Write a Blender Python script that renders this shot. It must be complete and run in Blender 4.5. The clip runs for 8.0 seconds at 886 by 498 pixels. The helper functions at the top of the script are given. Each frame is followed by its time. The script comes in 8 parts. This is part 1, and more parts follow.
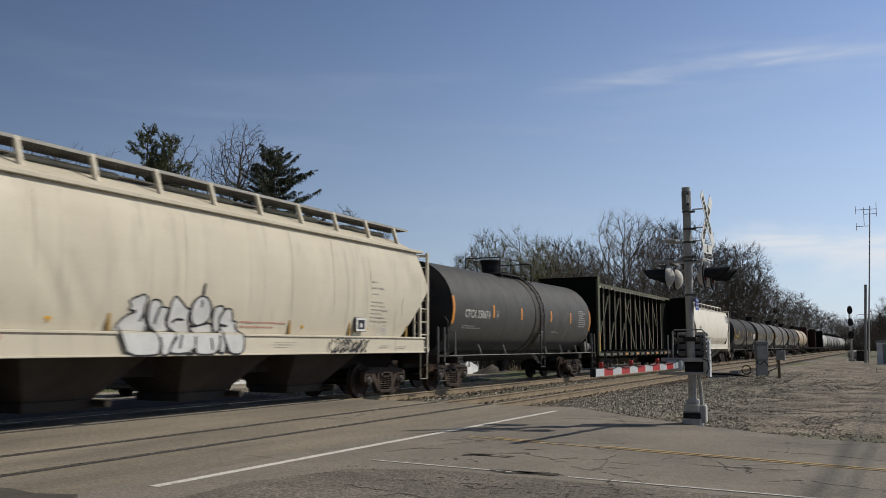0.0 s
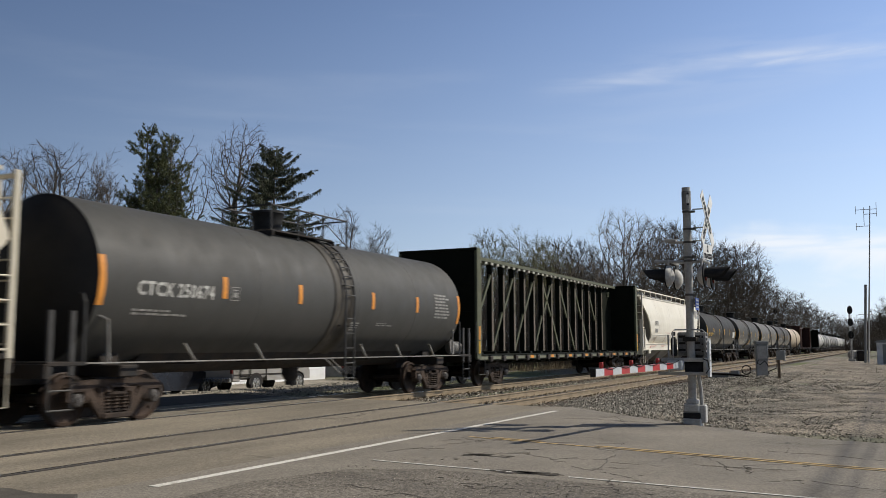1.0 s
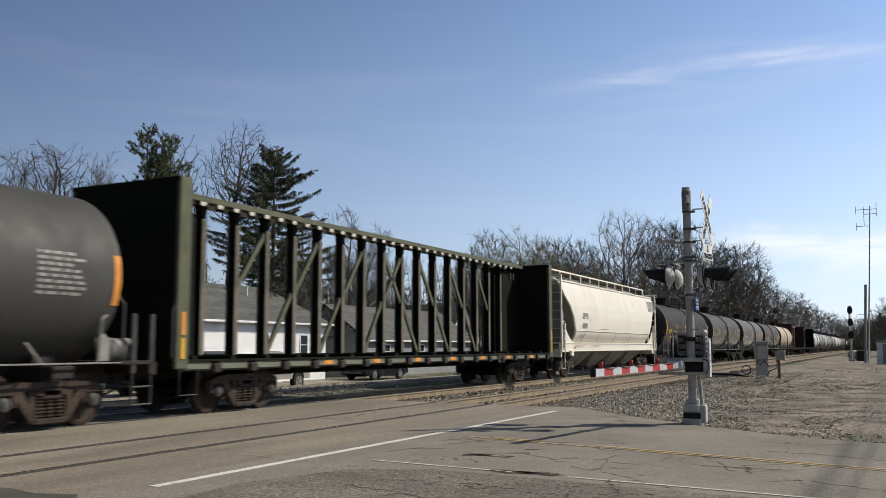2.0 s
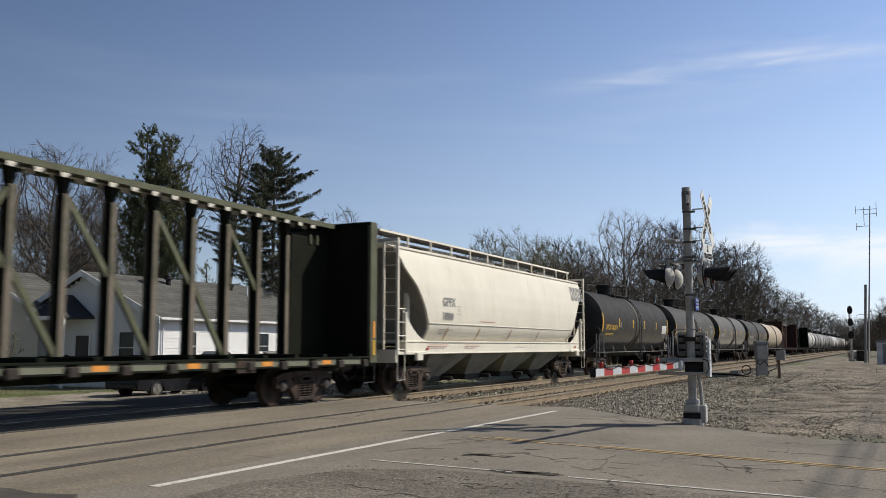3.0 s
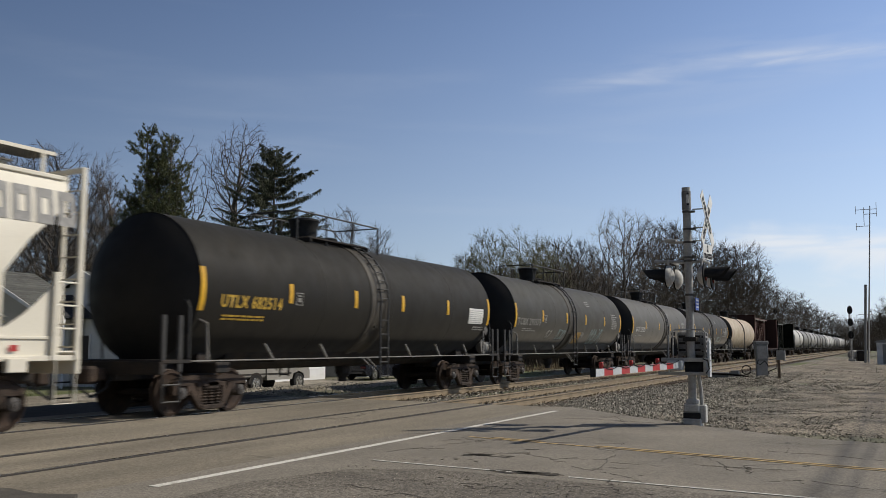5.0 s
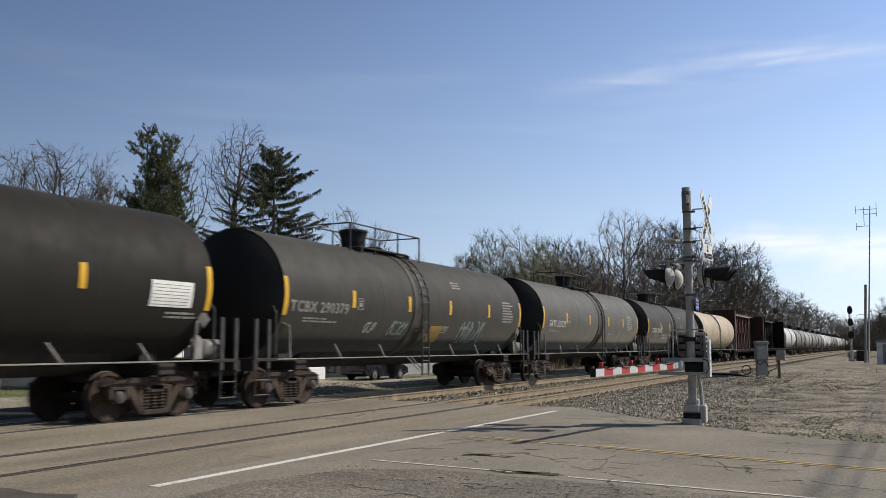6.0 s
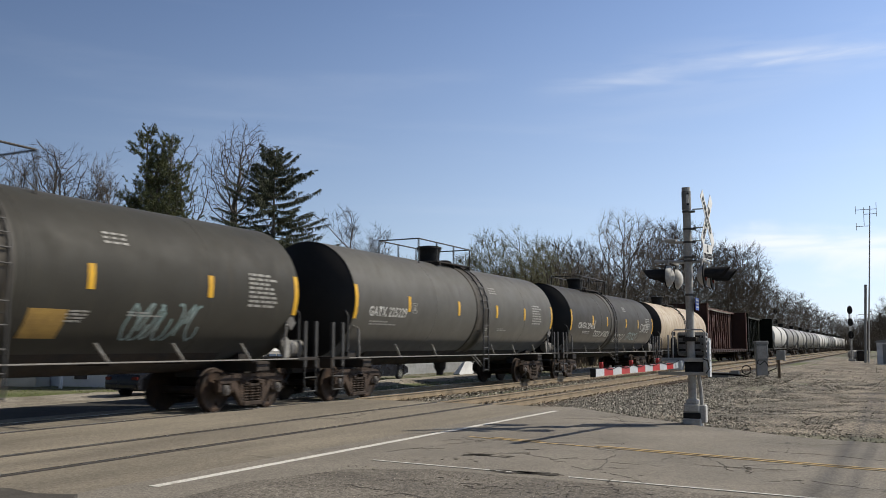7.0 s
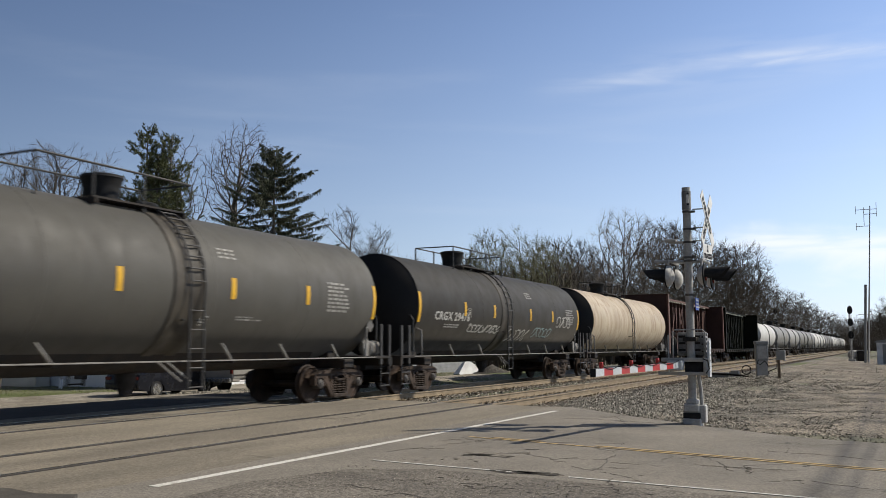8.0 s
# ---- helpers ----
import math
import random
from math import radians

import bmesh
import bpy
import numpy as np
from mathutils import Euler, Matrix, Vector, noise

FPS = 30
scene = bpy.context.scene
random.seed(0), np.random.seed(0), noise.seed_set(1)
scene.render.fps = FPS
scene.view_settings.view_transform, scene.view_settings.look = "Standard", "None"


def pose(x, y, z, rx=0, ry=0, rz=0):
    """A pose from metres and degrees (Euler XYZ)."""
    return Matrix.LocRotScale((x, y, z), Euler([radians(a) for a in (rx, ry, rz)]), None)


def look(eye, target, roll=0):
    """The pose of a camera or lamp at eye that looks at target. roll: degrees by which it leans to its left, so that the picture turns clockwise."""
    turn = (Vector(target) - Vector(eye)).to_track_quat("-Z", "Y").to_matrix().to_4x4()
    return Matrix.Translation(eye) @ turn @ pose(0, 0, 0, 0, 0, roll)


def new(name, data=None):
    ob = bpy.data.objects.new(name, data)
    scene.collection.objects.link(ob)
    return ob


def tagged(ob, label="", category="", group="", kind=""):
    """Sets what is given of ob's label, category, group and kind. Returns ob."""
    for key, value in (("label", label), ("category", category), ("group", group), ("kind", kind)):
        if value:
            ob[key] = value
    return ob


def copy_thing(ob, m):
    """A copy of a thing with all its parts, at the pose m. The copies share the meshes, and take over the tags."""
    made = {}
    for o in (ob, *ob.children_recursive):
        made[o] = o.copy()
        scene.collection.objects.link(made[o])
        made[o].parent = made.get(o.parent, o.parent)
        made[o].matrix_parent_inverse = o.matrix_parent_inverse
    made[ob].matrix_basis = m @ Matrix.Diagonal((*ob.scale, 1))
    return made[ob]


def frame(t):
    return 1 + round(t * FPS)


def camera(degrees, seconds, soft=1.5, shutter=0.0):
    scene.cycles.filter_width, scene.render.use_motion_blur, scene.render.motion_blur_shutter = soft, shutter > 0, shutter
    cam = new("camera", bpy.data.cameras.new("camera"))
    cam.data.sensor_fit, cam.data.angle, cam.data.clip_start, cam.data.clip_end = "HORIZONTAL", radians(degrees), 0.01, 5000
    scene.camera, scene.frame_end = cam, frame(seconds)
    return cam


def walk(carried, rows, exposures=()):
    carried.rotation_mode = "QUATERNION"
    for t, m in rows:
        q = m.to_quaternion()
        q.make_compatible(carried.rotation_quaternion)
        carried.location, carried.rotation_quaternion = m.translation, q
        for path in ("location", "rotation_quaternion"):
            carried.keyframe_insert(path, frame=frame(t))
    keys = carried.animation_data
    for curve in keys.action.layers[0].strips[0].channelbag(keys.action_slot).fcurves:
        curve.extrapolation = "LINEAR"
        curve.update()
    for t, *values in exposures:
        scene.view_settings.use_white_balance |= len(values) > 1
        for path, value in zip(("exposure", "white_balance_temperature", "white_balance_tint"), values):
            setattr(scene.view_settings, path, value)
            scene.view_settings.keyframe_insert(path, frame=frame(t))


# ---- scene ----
# ---- camera ----
SPEED = 14.0
TRACK_X = -13.606
TRACK2_X = -9.36
cam = camera(53.36, 8.0, soft=0.5, shutter=0.25)
CAM_POSE = Matrix.Translation((0, 0, 1.37)) @ Euler((0, 0, radians(26.447))).to_matrix().to_4x4() \
    @ Euler((radians(90 + 6.334), 0, 0)).to_matrix().to_4x4() @ Euler((0, 0, radians(-0.084))).to_matrix().to_4x4()
walk(cam, [(0.0, CAM_POSE), (8.0, CAM_POSE)], exposures=[(0.0, -0.42), (0.5, -0.35), (1.0, -0.12), (1.5, 0.0), (3.0, -0.1), (3.5, -0.2), (4.0, -0.4), (4.5, -0.42), (6.0, 0.0), (8.0, 0.0)])

# ---- world, sun ----
SUN_EL, SUN_AZ = 39.3, 50.1   # azimuth from +Y towards +X
world = bpy.data.worlds.new("sky")
scene.world = world
world.use_nodes = True


def build_sky():
    nt = world.node_tree
    n, l = nt.nodes, nt.links
    n.clear()

    def mth(op, a, b=None, clamp=False, c3=None):
        t = n.new("ShaderNodeMath")
        t.operation, t.use_clamp = op, clamp
        for i, x in enumerate((a, b, c3)):
            if x is None:
                continue
            if isinstance(x, (int, float)):
                t.inputs[i].default_value = x
            else:
                l.new(x, t.inputs[i])
        return t.outputs["Value"]

    def mixc(fac, c1, c2, kind="MIX"):
        t = n.new("ShaderNodeMixRGB")
        t.blend_type = kind
        for s, x in (("Fac", fac), ("Color1", c1), ("Color2", c2)):
            if isinstance(x, tuple):
                t.inputs[s].default_value = (*x, 1)
            elif isinstance(x, float):
                t.inputs[s].default_value = x
            else:
                l.new(x, t.inputs[s])
        return t.outputs["Color"]

    sky = n.new("ShaderNodeTexSky")
    sky.sky_type = "NISHITA"
    sky.sun_disc = False
    sky.sun_elevation, sky.sun_rotation = radians(SUN_EL), radians(SUN_AZ)
    sky.air_density, sky.dust_density, sky.ozone_density = 1.0, 0.3, 2.0
    co = n.new("ShaderNodeTexCoord")
    sep = n.new("ShaderNodeSeparateXYZ")
    l.new(co.outputs["Generated"], sep.inputs["Vector"])
    x, y, z = sep.outputs["X"], sep.outputs["Y"], sep.outputs["Z"]
    c = mixc(1.0, sky.outputs["Color"], (0.92, 0.97, 1.14), "MULTIPLY")
    # pale haze towards the horizon, brighter on the sun's side
    side = mth("MULTIPLY_ADD", mth("ADD", mth("MULTIPLY", x, 0.767), mth("MULTIPLY", y, 0.641)), 0.5, False, 0.5)
    hz = mth("POWER", mth("SUBTRACT", 1.0, mth("MULTIPLY", z, 1.55, True), True), 2.2)
    fac = mth("MULTIPLY", hz, mth("MULTIPLY_ADD", side, 0.75, False, 0.12), True)
    c = mixc(fac, c, (6.6, 7.7, 9.3))
    c = mixc(1.0, c, mth("MULTIPLY_ADD", side, 1.22, False, 0.26), "MULTIPLY")

    # thin cirrus: one long streak, a softer bank low down, faint veils elsewhere
    def nzs(scale, stretch, turn):
        mp = n.new("ShaderNodeMapping")
        mp.inputs["Rotation"].default_value = turn
        mp.inputs["Scale"].default_value = stretch
        l.new(co.outputs["Generated"], mp.inputs["Vector"])
        nz = n.new("ShaderNodeTexNoise")
        nz.inputs["Scale"].default_value, nz.inputs["Detail"].default_value, nz.inputs["Distortion"].default_value = scale, 8, 0.4
        l.new(mp.outputs["Vector"], nz.inputs["Vector"])
        return nz.outputs["Fac"]

    def rng(v, lo, hi, t0, t1):
        t = n.new("ShaderNodeMapRange")
        t.interpolation_type = "SMOOTHSTEP"
        for k, q in zip(("From Min", "From Max", "To Min", "To Max"), (lo, hi, t0, t1)):
            t.inputs[k].default_value = q
        l.new(v, t.inputs["Value"])
        return t.outputs["Result"]

    def plane(nx, ny, nz3):
        return mth("ADD", mth("ADD", mth("MULTIPLY", x, nx), mth("MULTIPLY", y, ny)), mth("MULTIPLY", z, nz3))
    n_a, n_b = nzs(6.0, (1, 1, 3), (0, 0, 0)), nzs(9.0, (1, 1, 8), (radians(6), 0, 0))
    ahead = rng(y, 0.2, 0.5, 0.0, 1.0)
    v1 = mth("ABSOLUTE", mth("ADD", plane(0.0082, -0.2952, 0.9554), mth("MULTIPLY_ADD", n_a, -0.03, False, 0.013)))
    core = mth("MULTIPLY", rng(v1, 0.0, 0.012, 0.42, 0.0), rng(n_b, 0.3, 0.62, 0.35, 1.0))
    wide = mth("MULTIPLY", rng(v1, 0.0, 0.045, 0.12, 0.0), rng(n_b, 0.35, 0.65, 0.0, 1.0))
    s1 = mth("MULTIPLY", mth("ADD", core, wide), mth("MULTIPLY", rng(x, -0.36, -0.16, 0.0, 1.0), ahead), True)
    v2 = mth("ABSOLUTE", mth("ADD", plane(0.1619, -0.0898, 0.9827), mth("MULTIPLY_ADD", n_a, 0.12, False, -0.06)))
    s2 = mth("MULTIPLY", mth("MULTIPLY", rng(v2, 0.0, 0.035, 0.7, 0.0), rng(n_b, 0.3, 0.6, 0.4, 1.0)), mth("MULTIPLY", rng(x, -0.2, -0.1, 0.0, 1.0), ahead), True)
    veil = mth("MULTIPLY", rng(nzs(2.0, (1, 1, 9), (radians(7), 0, radians(-26))), 0.55, 0.9, 0.0, 0.3), side)
    c = mixc(veil, c, (7.6, 8.2, 9.2))
    c = mixc(s1, c, (8.6, 9.0, 9.8))
    c = mixc(s2, c, (10.5, 10.6, 10.8))
    # the sky overhead, above the view: deeper, and veiled to a greyer blue
    bw = n.new("ShaderNodeRGBToBW")
    l.new(c, bw.inputs["Color"])
    c = mixc(rng(z, 0.34, 0.75, 0.0, 0.55), c, bw.outputs["Val"])
    c = mixc(1.0, c, rng(z, 0.34, 0.8, 1.0, 0.72), "MULTIPLY")
    bg = n.new("ShaderNodeBackground")
    bg.inputs["Strength"].default_value = 0.1
    l.new(c, bg.inputs["Color"])
    out = n.new("ShaderNodeOutputWorld")
    l.new(bg.outputs["Background"], out.inputs["Surface"])


build_sky()
sun = new("sun", bpy.data.lights.new("sun", "SUN"))
sun.data.energy, sun.data.angle, sun.data.color = 4.9, radians(0.53), (1.0, 0.93, 0.81)
sun.matrix_world = look((40, 35, 60), (40 - 0.593, 35 - 0.495, 60 - 0.633))


# ---- materials ----
def mat(name, col, col2=None, rough=0.6, metal=0.0, scale=1.2, cut=(0.35, 0.7), fine=35.0, fine_amt=0.18, bump=0.15, bump_scale=60.0,
        stretch=(1, 1, 1), streak=None, streak_amt=0.5, streak_cut=(0.55, 0.75), island=0.0, per_object=0.0, emit=0.0, spec=0.2, cells=None, crack=0.0, dust=0.0):
    """Two-scale procedural surface: broad patches col/col2, fine grain, bump, optional vertical streaks and piece-to-piece variation."""
    m = bpy.data.materials.new(name)
    m.use_nodes = True
    nt = m.node_tree
    n, l = nt.nodes, nt.links
    b = n["Principled BSDF"]
    b.inputs["Metallic"].default_value = metal
    b.inputs["Specular IOR Level"].default_value = spec
    if dust:      # a thin film of road dust
        b.inputs["Sheen Weight"].default_value, b.inputs["Sheen Roughness"].default_value = dust, 0.35
        b.inputs["Sheen Tint"].default_value = (1.0, 0.92, 0.8, 1)
    co = n.new("ShaderNodeTexCoord")
    mp = n.new("ShaderNodeMapping")
    mp.inputs["Scale"].default_value = stretch
    l.new(co.outputs["Object"], mp.inputs["Vector"])

    def nz(sc, detail=5.0, vec=None):
        t = n.new("ShaderNodeTexNoise")
        t.inputs["Scale"].default_value, t.inputs["Detail"].default_value = sc, detail
        l.new((vec or mp).outputs["Vector"], t.inputs["Vector"])
        return t.outputs["Fac"]

    def rng(v, a, b2, lo, hi):
        t = n.new("ShaderNodeMapRange")
        for k, x in zip(("From Min", "From Max", "To Min", "To Max"), (a, b2, lo, hi)):
            t.inputs[k].default_value = x
        l.new(v, t.inputs["Value"])
        return t.outputs["Result"]

    def mixc(fac, c1, c2, kind="MIX"):
        t = n.new("ShaderNodeMixRGB")
        t.blend_type = kind
        for s, x in (("Fac", fac), ("Color1", c1), ("Color2", c2)):
            if isinstance(x, (tuple, list)):
                t.inputs[s].default_value = (*x, 1)
            elif isinstance(x, float):
                t.inputs[s].default_value = x
            else:
                l.new(x, t.inputs[s])
        return t.outputs["Color"]

    col2 = col2 or tuple(c * 0.75 for c in col)
    c = mixc(rng(nz(scale), cut[0], cut[1], 0.0, 1.0), col, col2)
    if streak:
        ms = n.new("ShaderNodeMapping")
        ms.inputs["Scale"].default_value = (3.0, 3.0, 0.25)
        l.new(co.outputs["Object"], ms.inputs["Vector"])
        c = mixc(rng(nz(1.6, 6.0, ms), streak_cut[0], streak_cut[1], 0.0, streak_amt), c, streak)
    if crack:
        wob = n.new("ShaderNodeVectorMath")
        wob.operation = "ADD"
        nv = n.new("ShaderNodeTexNoise")
        nv.inputs["Scale"].default_value, nv.inputs["Detail"].default_value = 1.4, 6
        l.new(co.outputs["Object"], nv.inputs["Vector"])
        sc = n.new("ShaderNodeVectorMath")
        sc.operation = "SCALE"
        sc.inputs["Scale"].default_value = 1.3
        l.new(nv.outputs["Color"], sc.inputs[0])
        l.new(co.outputs["Object"], wob.inputs[0])
        l.new(sc.outputs["Vector"], wob.inputs[1])
        vo = n.new("ShaderNodeTexVoronoi")
        vo.feature = "DISTANCE_TO_EDGE"
        vo.inputs["Scale"].default_value = crack
        l.new(wob.outputs["Vector"], vo.inputs["Vector"])
        line_ = rng(vo.outputs["Distance"], 0.0, 0.013, 1.0, 0.0)
        gate = n.new("ShaderNodeMath")
        gate.operation = "MULTIPLY"
        l.new(line_, gate.inputs[0])
        l.new(rng(nz(0.5), 0.5, 0.62, 0.0, 0.8), gate.inputs[1])
        c = mixc(gate.outputs["Value"], c, (0.045, 0.04, 0.036))
    if cells:
        vo = n.new("ShaderNodeTexVoronoi")
        vo.inputs["Scale"].default_value = cells[0]
        l.new(co.outputs["Object"], vo.inputs["Vector"])
        bw = n.new("ShaderNodeRGBToBW")
        l.new(vo.outputs["Color"], bw.inputs["Color"])
        c = mixc(1.0, c, rng(bw.outputs["Val"], 0.2, 0.8, 1 - cells[1], 1 + cells[1]), "MULTIPLY")
    g = rng(nz(fine, 3.0), 0.3, 0.7, 1 - fine_amt, 1 + fine_amt)
    if island or per_object:
        src = n.new("ShaderNodeNewGeometry").outputs["Random Per Island"] if island else n.new("ShaderNodeObjectInfo").outputs["Random"]
        mul = n.new("ShaderNodeMath")
        mul.operation = "MULTIPLY"
        l.new(g, mul.inputs[0])
        a = island or per_object
        l.new(rng(src, 0.0, 1.0, 1 - a, 1 + a), mul.inputs[1])
        g = mul.outputs["Value"]
    c = mixc(1.0, c, g, "MULTIPLY")
    l.new(c, b.inputs["Base Color"])
    l.new(rng(nz(scale * 3), 0.3, 0.7, max(0.02, rough - 0.08), min(1, rough + 0.08)), b.inputs["Roughness"])
    if bump:
        bp = n.new("ShaderNodeBump")
        bp.inputs["Strength"].default_value, bp.inputs["Distance"].default_value = bump, 0.02
        l.new(nz(bump_scale, 4.0), bp.inputs["Height"])
        l.new(bp.outputs["Normal"], b.inputs["Normal"])
    if emit:
        b.inputs["Emission Color"].default_value = (*col, 1)
        b.inputs["Emission Strength"].default_value = emit
    return m


M_ASPHALT = mat("worn_asphalt", (0.24, 0.215, 0.178), (0.17, 0.153, 0.128), 0.9, scale=0.5, fine=70, fine_amt=0.3, bump=0.4, bump_scale=110, crack=0.42, cells=(60, 0.24))
M_ASPHALT2 = mat("rough_asphalt", (0.2, 0.178, 0.147), (0.115, 0.102, 0.086), 0.92, scale=0.8, fine=60, fine_amt=0.4, bump=0.6, bump_scale=70, crack=0.7, cells=(45, 0.4))
M_CROSS = mat("crossing_surface", (0.252, 0.219, 0.168), (0.168, 0.147, 0.115), 0.9, scale=0.9, cut=(0.36, 0.66), fine=70, fine_amt=0.28, bump=0.35, bump_scale=90, stretch=(1, 0.22, 1), crack=0.18, cells=(70, 0.2))
# apron asphalt; the train's cast shadow is part of this dark colour
M_SHADASPH = mat("dark_asphalt", (0.05, 0.047, 0.042), (0.036, 0.034, 0.031), 0.9, scale=0.7, fine=60, fine_amt=0.3, bump=0.4, bump_scale=100, cells=(60, 0.25))
M_GRAVEL = mat("gravel_lot", (0.255, 0.218, 0.168), (0.135, 0.117, 0.092), 0.95, scale=0.5, cut=(0.4, 0.6), fine=24, fine_amt=0.55, bump=0.9, bump_scale=40, cells=(30, 0.6))
M_GROUND = mat("dry_ground", (0.19, 0.17, 0.14), (0.11, 0.125, 0.05), 0.95, scale=0.08, cut=(0.42, 0.6), fine=9, fine_amt=0.4, bump=0.8, bump_scale=10)
# bed kept dark so the gaps between loose stones read as shaded
M_BALLAST = mat("ballast_bed", (0.085, 0.077, 0.066), (0.05, 0.046, 0.04), 0.95, scale=1.5, fine=18, fine_amt=0.5, bump=1.0, bump_scale=18, cells=(20, 0.5))
M_STONE = mat("ballast_stone", (0.345, 0.315, 0.255), (0.155, 0.142, 0.115), 0.85, scale=3, fine=30, fine_amt=0.25, bump=0.2, island=0.68)
M_PAINT_W = mat("white_road_paint", (0.60, 0.575, 0.52), (0.33, 0.3, 0.25), 0.8, scale=7, cut=(0.6, 0.74), fine=60, fine_amt=0.3, bump=0.2)
M_PAINT_Y = mat("yellow_road_paint", (0.62, 0.43, 0.19), (0.3, 0.235, 0.15), 0.8, scale=5, cut=(0.42, 0.6), fine=60, fine_amt=0.3, bump=0.2)
M_CRACK = mat("crack_sealant", (0.092, 0.083, 0.071), None, 0.8, scale=3, bump=0.2)
M_RAIL = mat("rail_steel", (0.265, 0.21, 0.14), (0.18, 0.138, 0.09), 0.7, 0.1, scale=2, bump=0.1)
M_RAILDK = mat("dark_rail_steel", (0.060, 0.052, 0.045), (0.04, 0.036, 0.032), 0.6, 0.2, scale=2, bump=0.1)
M_FLANGE = mat("black_flangeway_rubber", (0.052, 0.048, 0.042), (0.085, 0.076, 0.062), 0.9, scale=3, stretch=(1, 0.15, 1), fine=40, fine_amt=0.3, bump=0.3)
M_PRINT = mat("faded_white_print", (0.30, 0.29, 0.265), (0.20, 0.19, 0.17), 0.6, scale=9, fine_amt=0.15, bump=0.0)
M_LETTERF = mat("faded_pale_lettering", (0.23, 0.22, 0.20), (0.14, 0.135, 0.12), 0.6, scale=7, fine_amt=0.2, bump=0.0)
M_RAILTOP = mat("polished_rail_head", (0.55, 0.54, 0.52), None, 0.22, 1.0, scale=4, bump=0.02)
M_TIE = mat("creosoted_tie", (0.12, 0.09, 0.065), (0.075, 0.06, 0.045), 0.9, scale=4, stretch=(0.4, 3, 3), fine=30, bump=0.5, per_object=0.3)
M_TANK = mat("dark_grey_tank", (0.046, 0.0445, 0.04), (0.037, 0.036, 0.032), 0.66, scale=0.7, cut=(0.38, 0.66), fine=40, fine_amt=0.1, bump=0.02, streak=(0.06, 0.053, 0.042), streak_amt=0.4, spec=0.36, dust=0.08)
M_TANK_E = mat("black_tank", (0.0165, 0.0148, 0.0115), (0.013, 0.0117, 0.0095), 0.66, scale=0.7, cut=(0.38, 0.66), fine=40, fine_amt=0.1, bump=0.02, streak=(0.032, 0.025, 0.017), streak_amt=0.25, spec=0.14, dust=0.12)
M_TANK_F = mat("olive_grey_tank", (0.032, 0.0300, 0.0235), (0.025, 0.0233, 0.0183), 0.66, scale=0.7, cut=(0.38, 0.66), fine=40, fine_amt=0.1, bump=0.02, streak=(0.055, 0.044, 0.03), streak_amt=0.25, spec=0.22, dust=0.2)
M_TANK_G = mat("grey_tank", (0.062, 0.058, 0.048), (0.05, 0.0465, 0.039), 0.66, scale=0.7, cut=(0.38, 0.66), fine=40, fine_amt=0.1, bump=0.02, streak=(0.032, 0.026, 0.02), streak_amt=0.4, spec=0.36, dust=0.2)
M_TANK_H = mat("brown_grey_tank", (0.021, 0.0185, 0.014), (0.0165, 0.0145, 0.0115), 0.66, scale=0.7, cut=(0.38, 0.66), fine=40, fine_amt=0.1, bump=0.02, streak=(0.035, 0.028, 0.02), streak_amt=0.3, spec=0.22, dust=0.16)
M_TANK_I = mat("tan_tank", (0.45, 0.375, 0.27), (0.34, 0.275, 0.19), 0.55, scale=0.7, fine=50, fine_amt=0.08, bump=0.02, streak=(0.24, 0.16, 0.095), streak_amt=0.75, streak_cut=(0.48, 0.68))
M_TANK_W = mat("white_tank", (0.42, 0.41, 0.38), (0.34, 0.33, 0.30), 0.55, scale=0.5, fine=50, fine_amt=0.08, bump=0.02, streak=(0.18, 0.16, 0.13), streak_amt=0.6, per_object=0.3)
M_TANK_S = mat("light_grey_tank", (0.19, 0.184, 0.168), (0.15, 0.145, 0.132), 0.55, scale=0.5, fine=50, fine_amt=0.08, bump=0.02, streak=(0.1, 0.09, 0.075), streak_amt=0.6, per_object=0.25)
M_BAND = mat("dusty_jacket_band", (0.062, 0.054, 0.042), (0.042, 0.036, 0.028), 0.6, scale=1.6, cut=(0.4, 0.62), fine=30, fine_amt=0.15, bump=0.03, streak=(0.11, 0.09, 0.066), streak_amt=0.6, spec=0.3)
# near-black default for the heads, a colour apart from the shells
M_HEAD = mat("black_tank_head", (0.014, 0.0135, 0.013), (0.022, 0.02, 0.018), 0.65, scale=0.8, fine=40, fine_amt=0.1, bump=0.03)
M_FRAME = mat("dark_underframe", (0.022, 0.021, 0.02), (0.04, 0.03, 0.023), 0.75, scale=2.5, fine=30, bump=0.2)
M_BOGIE = mat("rusty_cast_steel", (0.07, 0.048, 0.035), (0.026, 0.02, 0.0165), 0.8, scale=3, fine=40, fine_amt=0.4, bump=0.4)
M_WHEEL = mat("wheel_steel", (0.022, 0.018, 0.0155), (0.06, 0.038, 0.026), 0.6, 0.3, scale=3, bump=0.2)
M_BEARING = mat("bearing_cap", (0.10, 0.095, 0.09), (0.05, 0.04, 0.034), 0.6, 0.2, scale=6, bump=0.1)
M_PIPE = mat("grey_handrail", (0.23, 0.222, 0.205), (0.15, 0.137, 0.12), 0.55, scale=4, bump=0.05)
M_DKPIPE = mat("dark_handrail", (0.06, 0.058, 0.055), (0.04, 0.038, 0.036), 0.55, scale=4, bump=0.05)
M_YEL = mat("yellow_reflector", (0.62, 0.36, 0.03), (0.5, 0.28, 0.03), 0.45, scale=5, fine_amt=0.08, bump=0.02)
M_ORANGE = mat("orange_reflector", (0.66, 0.27, 0.05), (0.5, 0.2, 0.04), 0.45, scale=5, fine_amt=0.08, bump=0.02)
